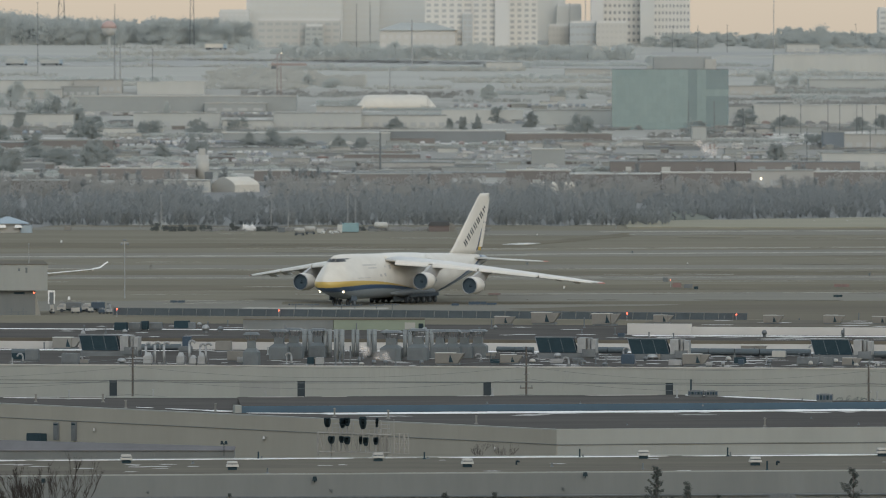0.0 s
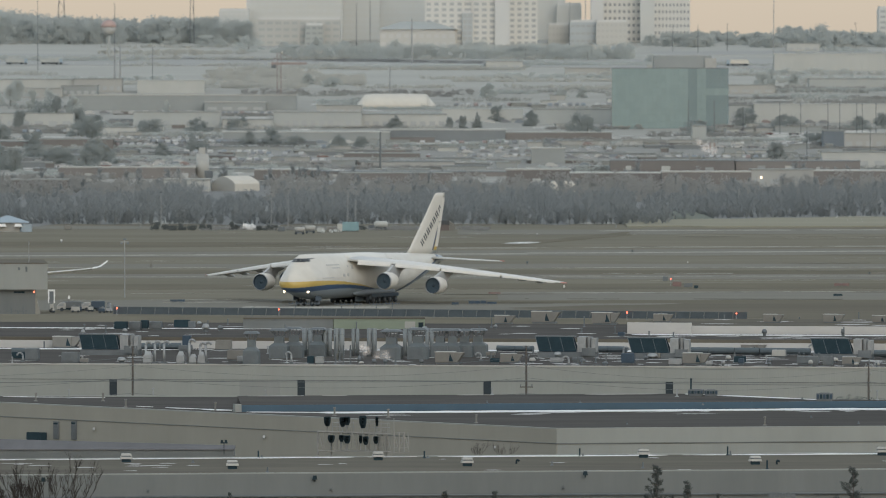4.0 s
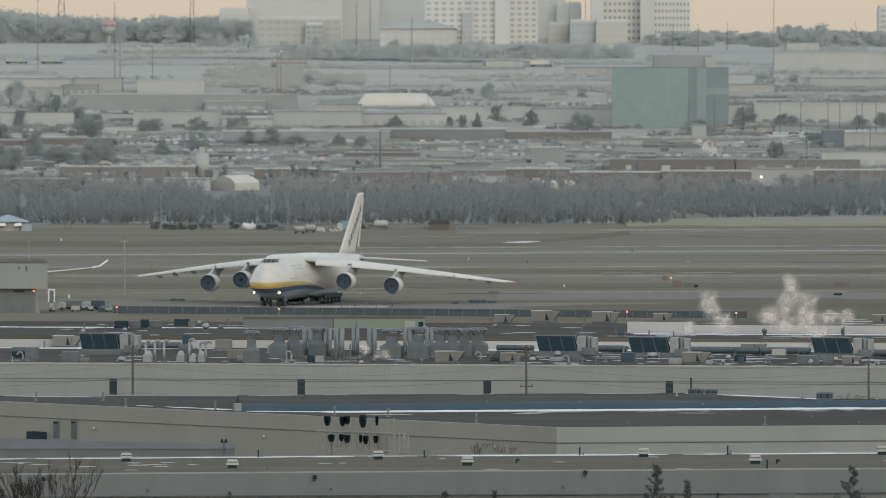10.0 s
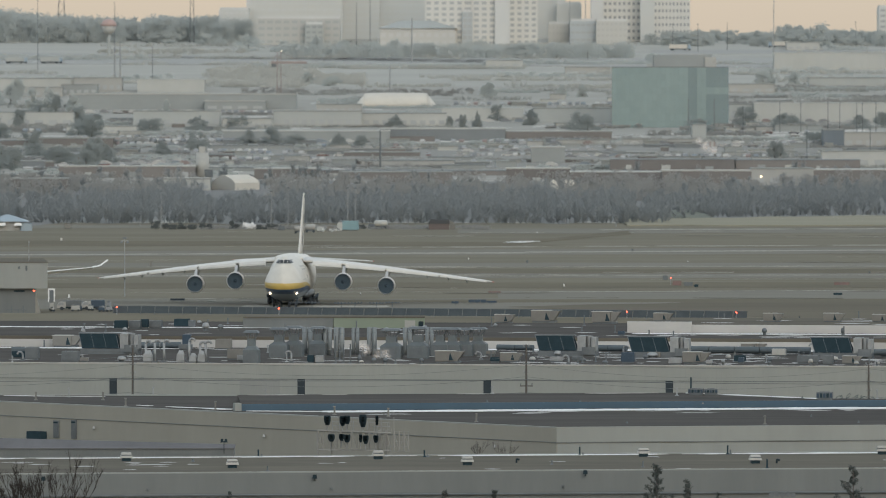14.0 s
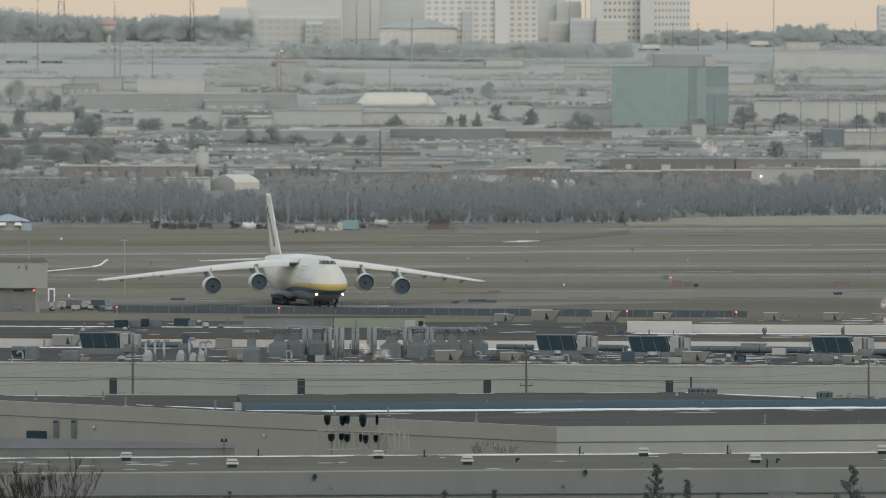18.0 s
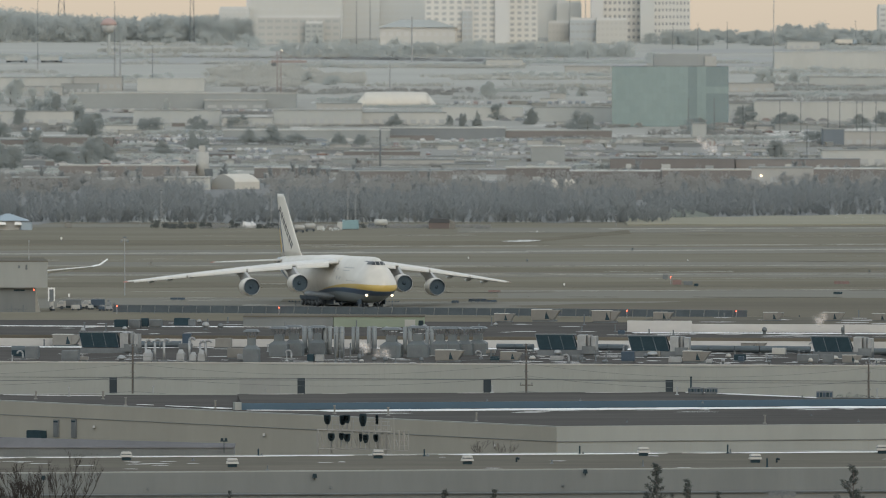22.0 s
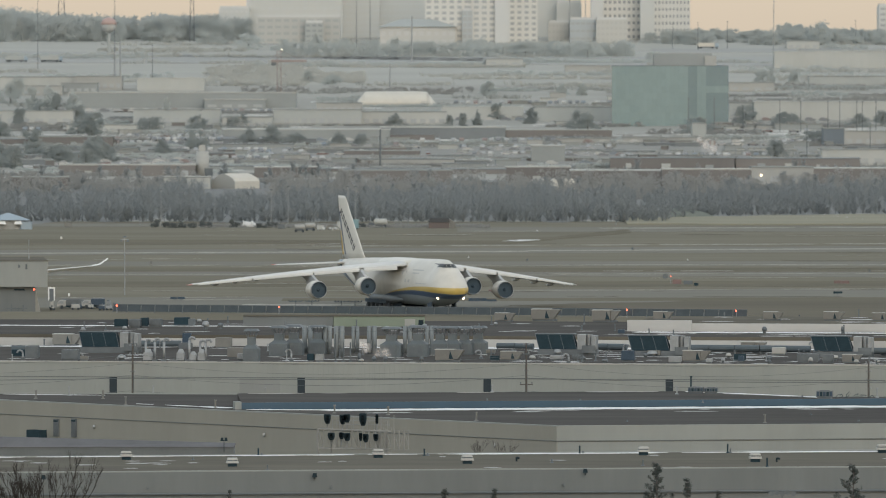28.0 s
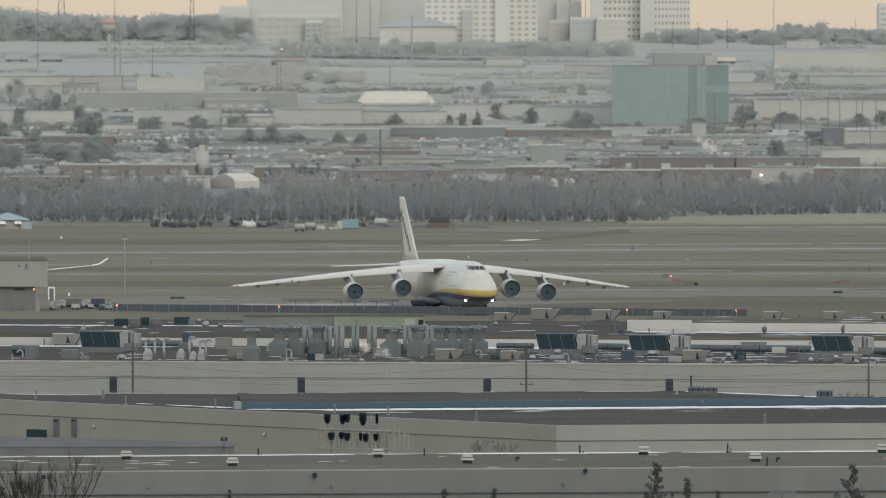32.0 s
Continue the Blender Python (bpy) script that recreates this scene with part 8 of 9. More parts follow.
def far_lots():
    """Several hundred cars in ranks across the far lots, each a small island of one mesh."""
    rng = random.Random(411)
    m = bpy.data.materials.new("assorted_car_paint")
    m.use_nodes = True
    nt = m.node_tree
    geo = nt.nodes.new("ShaderNodeNewGeometry")
    ramp = nt.nodes.new("ShaderNodeValToRGB")
    ramp.color_ramp.interpolation = "CONSTANT"
    for i, (pos, c) in enumerate(((0, (0.42, 0.42, 0.405)), (0.22, (0.33, 0.34, 0.34)), (0.5, (0.19, 0.2, 0.21)), (0.86, (0.235, 0.19, 0.18)), (0.92, (0.2, 0.23, 0.255)))):
        e = ramp.color_ramp.elements[i] if i < 2 else ramp.color_ramp.elements.new(pos)
        e.position, e.color = pos, (*c, 1)
    nt.links.new(geo.outputs["Random Per Island"], ramp.inputs[0])
    nt.links.new(ramp.outputs[0], nt.nodes["Principled BSDF"].inputs["Base Color"])
    nt.nodes["Principled BSDF"].inputs["Roughness"].default_value = 0.45
    outline = ((-2.2, 0.2), (2.2, 0.2), (2.25, 0.75), (1.25, 0.95), (0.5, 1.45), (-1.3, 1.5), (-1.95, 1.0), (-2.25, 0.8))
    vs, fs = [], []
    for rank in range(46):
        drop = rng.uniform(240, 303) if rank < 38 else rng.uniform(185, 236)
        px = rng.uniform(-20, 1450)
        d = inv(drop)
        x, end = (px - 784) * d / 17001, (px - 784) * d / 17001 + rng.uniform(18, 70)
        along = rng.random() < 0.5
        while x < end:
            if rng.random() < 0.8:
                i, y = len(vs), d + rng.uniform(-1, 1)
                z, c, s = ground_z(y) + 0.12, (1, 0) if along else (0.08, 1), 0.85
                for e in (-s, s):
                    vs.extend((x + u * c[0] - e * c[1], y + u * c[1] + e * c[0], z + w * rng.uniform(0.98, 1.02)) for u, w in outline)
                fs.append(tuple(range(i, i + 8)))
                fs.append(tuple(range(i + 15, i + 7, -1)))
                fs.extend((i + k, i + 8 + k, i + 8 + (k + 1) % 8, i + (k + 1) % 8) for k in range(8))
            x += (5.6 if along else 2.7) * rng.uniform(0.95, 1.2)
    me = bpy.data.meshes.new("car_ranks")
    me.from_pydata(vs, [], fs)
    me.materials.append(m)
    tagged(new("car_ranks", me), "ranks of parked cars of many colours in far lots", "cars", "", "stuff")


far_lots()

# highway surface paled further, since more haze lies before it
PALE_ROAD = mat("hazed_road", (0.365, 0.366, 0.348), (0.325, 0.327, 0.312), 0.03, 0.9, fine=0.3, stretch=(0.2, 1, 1))
strip("parking_lot", -240, 240, 3408.3, 3726.53, 3408.3, 3740.4, ASPHALT, "wide parking lots with rows of cars", 0.1)
strip("highway", -290, 290, 4641.68, 4717.92, 4589.45, 4682.42, PALE_ROAD, "grey elevated highway across the rise", 0.2)
strip("highway", -290, 20, 4741.88, 4778.28, 4647.46, 4676.56, PALE_ROAD, "grey highway ramp", 0.2)
strip("highway", 103.34, 290, 4735.87, 4778.28, 4747.91, 4796.7, PALE_ROAD, "pale highway deck below the ridge", 0.2)


def make_car(m, label):
    t = thing("parked_car", pose(0, 0, -50), label, "car", "parked cars")
    bm = bmesh.new()
    prism(bm, [(-2.2, 0.35), (2.2, 0.35), (2.25, 0.75), (1.3, 0.95), (-1.9, 0.98), (-2.25, 0.7)], -0.88, 0.88)
    part("body", bm, m, t)
    bm = bmesh.new()
    prism(bm, [(-1.7, 0.96), (1.1, 0.96), (0.4, 1.48), (-1.1, 1.5)], -0.78, 0.78)
    part("cabin", bm, WIN_D, t)
    part("roof", one_box(-1.05, 0.4, -0.74, 0.74, 1.49, 1.56), m, t)
    for px in (-1.35, 1.35):
        for s in (-0.8, 0.8):
            bm = bmesh.new()
            tube(bm, (px, s - 0.1, 0.33), (px, s + 0.1, 0.33), 0.33, 0.33, 10)
            part("wheel", bm, TYRE, t)
    return t


CARS = [make_car(mat("car_paint", c, tuple(v * 0.9 for v in c), 0.5, 0.3), lab) for c, lab in (((0.46, 0.46, 0.445), "white parked car in the lot"), ((0.34, 0.347, 0.35), "silver parked car in the lot"), ((0.15, 0.157, 0.165), "dark parked car in the lot"), ((0.17, 0.10, 0.09), "maroon parked car in the lot"))]
rng = random.Random(31)
used = set()
for y, x0, x1, step in ((3437.54, 110, 345, 24), (3474.81, 560, 900, 26), (3528.37, 120, 360, 22), (3567.64, 430, 900, 27), (3619.2, 130, 600, 24), (3658.72, 700, 1150, 30), (3699.11, 230, 440, 21), (3685.54, 1250, 1450, 24), (3559.72, 1000, 1440, 30), (3782.62, 150, 400, 22), (3855.15, 1290, 1450, 20), (3124.21, 70, 330, 40)):
    px = x0
    while px < x1:
        if rng.random() < 0.72:
            k = rng.choice((0, 0, 0, 1, 1, 2, 2, 3))
            yy = y + rng.uniform(-4, 4)
            m = pose((px - 784) * yy / 17001, yy, ground_z(yy) + 0.12, 0, 0, rng.choice((0, 180, 4, 90, 86)))
            if k in used:
                copy_thing(CARS[k], m)
            else:
                CARS[k].matrix_basis = m
                used.add(k)
        px += step * rng.uniform(0.8, 1.3)

# sheds, stacked crates and small houses scattered among the lots
rng = random.Random(64)
yards = ((1255, 1568, 226, 296, 46), (0, 700, 246, 300, 40), (700, 1250, 252, 300, 30), (820, 1080, 168, 228, 12), (0, 400, 205, 245, 12))
for px0, px1, py0, py1, n in yards:
    for k in range(n):
        d = inv(rng.uniform(py0, py1))
        x = (rng.uniform(px0, px1) - 784) * d / 17001
        m, lab = rng.choice(((FAR_METAL, "small grey metal yard shed"), (FAR_PALE, "small pale metal yard shed"), (BRICK, "small brown brick hut"), (TAN_W, "small tan storage hut"), (FAR_METAL, "small grey metal container"), (SCRUB, "weathered grey timber hut")))
        hall_far(x, x + rng.uniform(2.5, 9), d, rng.uniform(1.0, 2.2), m, lab, rng.uniform(3, 6), None, 0, None, "yard_shed", rng.uniform(-8, 8))

# landmarks
t = thing("sports_dome", pose(-20.5, 4180.97, ground_z(4180.97)), "long white air-supported sports dome", "dome")
L0 = 17.2931
for k in range(9):
    bm = bmesh.new()
    prof = []
    for s in (k / 9, (k + 0.998) / 9):
        x = -L0 + 2 * L0 * s
        e = min(1.0, (1 - abs(2 * s - 1)) * 3.2 + 0.12)
        r = math.sin(min(1, e) * math.pi / 2)
        prof.append([(x, 9 - 9 * math.cos(a), 6.1761 * r * math.sin(a)) for a in [math.pi * j / 12 for j in range(13)]])
    loft(bm, prof, caps=k in (0, 8))
    part("membrane_bay", bm, CANVAS, t, "", True)

t = thing("storage_tent", pose(-69.6, 3043, 0, 0, 0, -41), "cream fabric storage tent with a gabled front", "tent")
outline = ((-5.0, -0.2), (5.0, -0.2), (5.0, 2.4), (3.9, 3.45), (2.0, 4.3), (0.3, 4.85), (-0.3, 4.85), (-2.0, 4.3), (-3.9, 3.45), (-5.0, 2.4))
for k in range(4):
    bm = bmesh.new()
    prism(bm, outline, 2.9 * k, 2.9 * k + 2.895)
    part("fabric_bay", bm, CANVAS, t, "cream fabric bay")
# same fabric in a darker colour, standing in for shade on the front
bm = bmesh.new()
prism(bm, [(x * 0.985, z * 0.985) for x, z in outline], -0.12, -0.005)
part("front_wall", bm, TAN_W, t, "gable front coloured darker for shade")

t = thing("silo", pose(-82.88, 3309.75, 0.0), "pale concrete silo with a headhouse", "silo")
bm = bmesh.new()
tube(bm, (0, 0, -0.3), (0, 0, 8.5407), 2.4263, 2.1352, 18)
part("drum", bm, PALE_M, t, "", True)
part("headhouse", one_box(-1.2, 1.0, -1.2, 1.2, 8.5407, 10.6758), PALE_M, t)
part("annex", one_box(0.6, 3.6, -2.2, 0.4, -0.2, 2.7175), GALV_D, t)
bm = bmesh.new()
tube(bm, (2.2, -0.5, 2.7175), (1.0, 0, 9.7053), 0.25, 0.25, 6)
part("conveyor", bm, GALV, t)

t = thing("pavilion", pose(-109.99, 2424.03, 0), "small pavilion with a blue hipped roof", "pavilion")
part("walls", one_box(-3.6, 3.2, 0, 6, -0.2, 2.334), TAN_W, t)
bm = bmesh.new()
z = 2.334
v = [bm.verts.new(p) for p in ((-5.4, -1, z), (5.4, -1, z), (5.4, 7, z), (-5.4, 7, z), (-0.4, 3, z + 1.7505), (0.4, 3, z + 1.7505))]
for q in ((0, 1, 5, 4), (1, 2, 5), (2, 3, 4, 5), (3, 0, 4), (3, 2, 1, 0)):
    bm.faces.new([v[i] for i in q])
part("roof", bm, BLUE_W, t, "pale blue hipped roof")
for x in (-1.2, 2.8):
    part("awning", one_box(x - 1.0, x + 1.0, -1.4, -0.004, 1.3129, 2.0422, taper=0.3), WHITE_P, t)
part("side_shed", one_box(3.4, 6.2, -0.5, 3, -0.2, 1.8964), BLUE_W, t, "blue painted side shed")

t = thing("barn", pose(0.58, 2437.86, 0), "dark red barn with a dark roof", "barn")
part("wall", one_box(-4.2, 1.0, 0, 7, -0.2, 1.5), mat("dull_barn_red", (0.165, 0.142, 0.136), (0.14, 0.122, 0.118), 0.3, 0.8), t)
bm = bmesh.new()
prism(bm, [(-4.4, 1.504), (1.1, 1.504), (1.0, 2.55), (-3.7, 2.6)], -0.2, 7.2)
part("roof", bm, mat("dark_slate_roof", (0.095, 0.1, 0.105), (0.075, 0.08, 0.084), 0.4, 0.85), t, "dark slate roof")
bm = bmesh.new()
prism(bm, [(1.12, -0.1), (2.5, -0.1), (2.5, 1.5), (1.12, 2.3)], 0.5, 6)
part("lean_to", bm, BEIGE_M, t, "pale lean-to end")
t = thing("container", pose(-24.12, 2427.47, 0.05), "teal storage container with a white end", "container")
part("box", one_box(-1.3, 2.8, 0, 2.4, 0.15, 2.35), mat("teal_container", (0.20, 0.33, 0.36), (0.17, 0.28, 0.31), 0.3, 0.5), t)
part("door_end", one_box(-2.6, -1.31, 0, 2.4, 0.15, 1.9), FAR_PALE, t)
part("skid", one_box(-2.4, 2.7, 0.2, 2.2, -0.1, 0.15), GALV_D, t)


def tanker(x, y, L, r, m, label):
    t = thing("tank_trailer", pose(x, y, 0), label, "tank")
    bm = bmesh.new()
    loft(bm, [[(xx, rr * math.cos(k * math.tau / 12), 0.7 + r + rr * math.sin(k * math.tau / 12)) for k in range(12)] for xx, rr in ((-L / 2, r * 0.5), (-L / 2 + 0.2, r), (L / 2 - 0.2, r), (L / 2, r * 0.5))])
    part("tank", bm, m, t, "", True)
    part("saddle", one_box(-L / 2 + 0.3, L / 2 - 0.3, -r * 0.6, r * 0.6, 0.3, 0.8), GALV_D, t)
    for px in (-L / 3, L / 3):
        for s in (-0.5, 0.5):
            bm = bmesh.new()
            tube(bm, (px, s - 0.1, 0.35), (px, s + 0.1, 0.35), 0.35, 0.35, 10)
            part("wheel", bm, TYRE, t)


for x, y, L, r, m, lab in ((-35.71, 2390.13, 2.6, 0.6, TAN_W, "beige tank lying on the grass"), (-33.22, 2403.57, 2.6, 0.7, TAN_W, "beige tank lying on the grass"), (-15.82, 2444.84, 3.4, 0.8, FAR_PALE, "pale tank trailer on grass")):
    tanker(x, y, L, r, m, lab)
rng = random.Random(83)
BUSH = mat("dark_winter_bush", (0.105, 0.118, 0.118), (0.08, 0.09, 0.09), 0.3, 0.95)
for px, h, w in ((276, 2.6, 3.0), (293, 1.5, 2.4), (306, 1.6, 2.6), (322, 1.9, 2.4), (340, 1.4, 2.6), (358, 1.7, 2.2), (372, 1.5, 2.0), (411, 2.3, 1.6), (420, 1.4, 1.8), (463, 1.3, 3.0), (478, 1.6, 3.0), (491, 1.4, 2.4), (640, 1.2, 2.2)):
    y = 2446 + rng.uniform(-5, 5)
    x = (px - 784) * y / 17001
    leafy("bush", [(x, y, h, w)], 900 + px, "low dark winter bush on the grass edge", BUSH, 0.16, 330, "", 0.15)["category"] = "bush"
# lumpy heap of old snow and rubble beside the bushes
bm = bmesh.new()
rings = []
for k in range(15):
    x = -1.9 + 3.8 * k / 14
    h = 0.0 if k in (0, 14) else (1.25 + 0.75 * noise.noise(Vector((x * 0.9, 3.3, 0))) + 0.5 * noise.noise(Vector((x * 2.7, 1.3, 5)))) * (1.25 if x < -0.9 else 1.0)
    rings.append([(x, 1.6 * math.cos(math.pi * j / 8) * (-1), -0.15 + (h + 0.15) * math.sin(math.pi * j / 8) ** 0.6 * (1 + 0.25 * noise.noise(Vector((x * 2, j * 0.9, 8))))) for j in range(9)])
loft(bm, rings)
solid("snow_heap", bm, OLD_SNOW, "lumpy heap of old snow on the grass edge", "snow heap", "", pose(-49.4, 2452, 0))
for k in range(16):
    x, y = (rng.uniform(566, 606) - 784) * 2420 / 17001, 2420 + rng.uniform(-8, 8)
    s = rng.uniform(0.2, 0.5)
    bm = bmesh.new()
    bmesh.ops.create_icosphere(bm, subdivisions=2, radius=s)
    for v in bm.verts:
        v.co *= 1 + 0.35 * noise.noise(v.co * 3 + Vector((k, 0, 0)))
    solid("rubble_block", bm, rng.choice((FAR_PALE, BEIGE_M, TAN_W)), "pale lump of rubble on the grass edge", "rubble", "", pose(x, y, s * 0.4, 0, 0, rng.uniform(0, 360)), "rubble heap")
for x, y, m in ((-30.85, 2417.17, FAR_PALE), (-28.37, 2424.03, BEIGE_M), (-18.17, 2451.85, GALV_D), (-95.76, 2451.85, BEIGE_M), (-40.89, 2430.93, GALV_D)):
    t = thing("supply_crate", pose(x, y, 0), "small pale supply crate on the grass edge", "crate")
    part("body", one_box(-0.9, 0.9, 0, 1.2, 0.12, 1.15, taper=0.05), m, t)
    part("pallet", one_box(-0.8, 0.8, 0.1, 1.1, -0.05, 0.12), GALV_D, t)

rng = random.Random(23)
bare_wood("field_scrub", [(rng.uniform(-62, 12), rng.uniform(2438, 2475), rng.uniform(0.5, 1.5)) for k in range(170)], 24, "low brown scrub and weeds at the grass edge", THICKET, 26, 0.07, True)
# lamp posts, chimneys and masts
masts = []
masts += [(-73.23, 2494.8, 8.66, 0.14, "pale street lamp column before the trees"), (-44.61, 2494.8, 8.66, 0.14, "pale street lamp column before the trees"), (-40.21, 2494.8, 9.54, 0.14, "pale street lamp column before the trees"), (-24.8, 2494.8, 9.54, 0.14, "pale street lamp column before the trees"), (-22.75, 2494.8, 9.54, 0.14, "pale street lamp column before the trees"), (-107.8, 2577.59, 8.79, 0.14, "grey street lamp column"), (-9.02, 2473.14, 3.2, 0.1, "short lamp on a post"), (-77.97, 2473.14, 3.49, 0.1, "short lamp on a post"), (-59.5, 2473.14, 2.62, 0.1, "short lamp on a post"), (-108.16, 2546.86, 6.29, 0.1, "short lamp on a post"), (0.62, 2641.33, 9.01, 0.14, "grey street lamp column"), (44.51, 2473.14, 2.47, 0.1, "short grey steel post"), (-69.76, 2796.96, 7.24, 0.14, "grey street lamp column"), (-22.16, 3393.86, 13.97, 0.5, "thick dark chimney pole"), (-23.78, 4301, 14.17, 0.5, "tall grey factory chimney"), (-152.74, 4469.55, 17.35, 0.55, "tall white chimney stack"), (-150.12, 4469.55, 18.14, 0.55, "tall white chimney stack"), (157.92, 4589.45, 49.13, 0.35, "very tall thin radio mast"), (72.29, 4877.22, 44.47, 0.3, "very tall thin radio mast"), (-43, 4778.28, 23.61, 0.25, "tall highway lamp mast")]
masts += [(-36.16, 4766.09, 25.23, 0.25, "tall highway lamp mast"), (-15.04, 4647.46, 21.87, 0.6, "tall grey lattice mast"), (62.16, 4717.92, 26.64, 0.25, "tall highway lamp mast"), (-161.23, 4717.92, 26.09, 0.25, "tall highway lamp mast"), (-191.5, 4540.73, 34.19, 0.2, "tall highway lamp mast"), (114.11, 4778.28, 12.93, 0.2, "tall highway lamp mast"), (135.67, 3869.99, 12.29, 0.22, "grey lot lighting pole"), (144.09, 3869.99, 11.84, 0.22, "grey lot lighting pole"), (155.02, 3869.99, 11.84, 0.22, "grey lot lighting pole"), (159.8, 3869.99, 11.84, 0.22, "grey lot lighting pole"), (166.63, 3869.99, 11.84, 0.22, "grey lot lighting pole"), (167.61, 3840.42, 12.65, 0.22, "grey lot lighting pole"), (173.03, 3840.42, 12.65, 0.22, "grey lot lighting pole"), (120.87, 3869.99, 10.47, 0.22, "grey lot lighting pole"), (109.26, 3869.99, 13.2, 0.25, "grey lot lighting pole"), (98.79, 3869.99, 13.2, 0.25, "grey lot lighting pole"), (131.91, 3482.36, 13.11, 0.22, "grey lot lighting pole"), (108.46, 3559.72, 3.77, 0.3, "short grey vent stack"), (110.76, 3559.72, 3.77, 0.3, "short grey vent stack"), (115.37, 3559.72, 3.77, 0.3, "short grey vent stack")]
masts += [(117.67, 3559.72, 3.77, 0.3, "short grey vent stack"), (126.43, 4766.09, 13.46, 0.2, "grey pole on the ridge"), (141.37, 4778.28, 13.49, 0.2, "grey pole on the ridge"), (207.83, 4840.22, 11.39, 0.2, "grey pole on the ridge"), (154.85, 3482.36, 12.29, 0.2, "grey lot lighting pole"), (-135.13, 4469.55, 15.25, 0.2, "slim grey lighting mast")]
for x, d, h, r, lab in masts:
    mast(x, d, h, r * (0.8 if d > 3000 else 1), lab, r < 0.3, GALV_D if "dark" in lab or d > 3000 and r < 0.3 else GALV)


def lattice(px, yt, yb, w, m, label, jib=None):
    d = inv(yb)
    h = (yb - yt) * d / 17001
    t = thing("lattice_tower" if not jib else "tower_crane", pose((px - 784) * d / 17001, d, ground_z(d)), label, "tower" if not jib else "crane")
    w = w * d / 17001
    for sx in (-1, 1):
        for sy in (-1, 1):
            bm = bmesh.new()
            tube(bm, (sx * w / 2, sy * w / 2, -0.3), (sx * w / 5 if not jib else sx * w / 2, sy * w / 5 if not jib else sy * w / 2, h), 0.18, 0.14, 5)
            part("leg", bm, m, t)
    n = max(4, int(h / 4))
    for k in range(n):
        f = 1 - 0.6 * k / n if not jib else 1
        s = 1 if k % 2 else -1
        bm = bmesh.new()
        tube(bm, (-s * w / 2 * f, -w / 2 * f, h * k / n), (s * w / 2 * f, -w / 2 * f, h * (k + 1) / n), 0.12, 0.12, 4)
        part("brace", bm, m, t)
    if jib:
        bm = bmesh.new()
        box(bm, -jib[0], jib[1], -0.6, 0.6, h * 0.72, h * 0.72 + 1.1)
        part("jib", bm, m, t)
        bm = bmesh.new()
        tube(bm, (0, 0, h), (jib[1] * 0.8, 0, h * 0.72 + 1.1), 0.1, 0.1, 4)
        tube(bm, (0, 0, h), (-jib[0] * 0.9, 0, h * 0.72 + 1.1), 0.1, 0.1, 4)
        part("tie", bm, m, t)
        part("counterweight", one_box(-jib[0], -jib[0] + 2.2, -0.8, 0.8, h * 0.72 - 1.5, h * 0.72), GALV_D, t)
        bm = bmesh.new()
        box(bm, 1.0, 1.35, -0.2, 0.15, h, h + 0.35)
        part("beacon", bm, WHITE_LAMP, t, "glowing beacon")


CRANE = mat("dull_crane_red", (0.30, 0.25, 0.235), (0.265, 0.225, 0.212), 0.1, 0.6)
lattice(494, 92, 168, 7, CRANE, "dull red tower crane with a beacon", (3.5, 12.5))
lattice(340, -60, 76, 8, GALV_D, "tall dark lattice transmission tower")
lattice(109, -60, 72, 14, GALV_D, "tall lattice transmission tower on the ridge")

t = thing("water_tower", pose(-164.08, 4717.92, ground_z(4717.92)), "round water tower with a pinkish red cap", "water tower")
R0 = 3.9659
bm = bmesh.new()
loft(bm, [[(R0 * r * math.cos(k * math.tau / 18), R0 * r * math.sin(k * math.tau / 18), 14.7697 + R0 * z) for k in range(18)] for r, z in ((1, 0), (0.95, 0.3), (0.75, 0.62), (0.4, 0.85), (0.05, 0.92))])
part("cap", bm, mat("pinkish_red_cap", (0.42, 0.30, 0.27), (0.38, 0.28, 0.255), 0.05, 0.6), t, "pinkish red cap", True)
bm = bmesh.new()
loft(bm, [[(R0 * r * math.cos(k * math.tau / 18), R0 * r * math.sin(k * math.tau / 18), 14.7697 + R0 * z) for k in range(18)] for r, z in ((0.35, -1.0), (0.7, -0.75), (0.98, -0.02))])
part("bowl", bm, PALE_M, t, "", True)
bm = bmesh.new()
tube(bm, (0, 0, -0.5), (0, 0, 14.7697 - R0 * 0.98), R0 * 0.2, R0 * 0.18, 14)
part("stem", bm, FAR_WALL, t)


# ---------------------------------------------------------------- office towers
def office(x0, x1, d, h, m, label, cols=0, rows_=0, win=None, ww=0.55, wh=0.5, depth=22, nm="office_tower"):
    w, z0 = x1 - x0, ground_z(d)
    t = thing(nm, pose((x0 + x1) / 2, d, z0), label, "building")
    part("wall", one_box(-w / 2, w / 2, 0, depth, -2, h), m, t)
    part("roof", one_box(-w / 2 + 0.4, w / 2 - 0.4, 0.4, depth - 0.4, h + 0.004, h + 1.2), GREY_R, t)
    if cols:
        cw, ch = w / cols, h / rows_
        pane = finish("window", one_box(-cw * ww / 2, cw * ww / 2, -0.05, -0.005, -ch * wh / 2, ch * wh / 2), win or WIN_M)
        for r in range(rows_):
            for c in range(cols):
                p = pose(-w / 2 + cw * (c + 0.5), 0, h - ch * (r + 0.5))
                shared("window", pane, t, p)
    return t


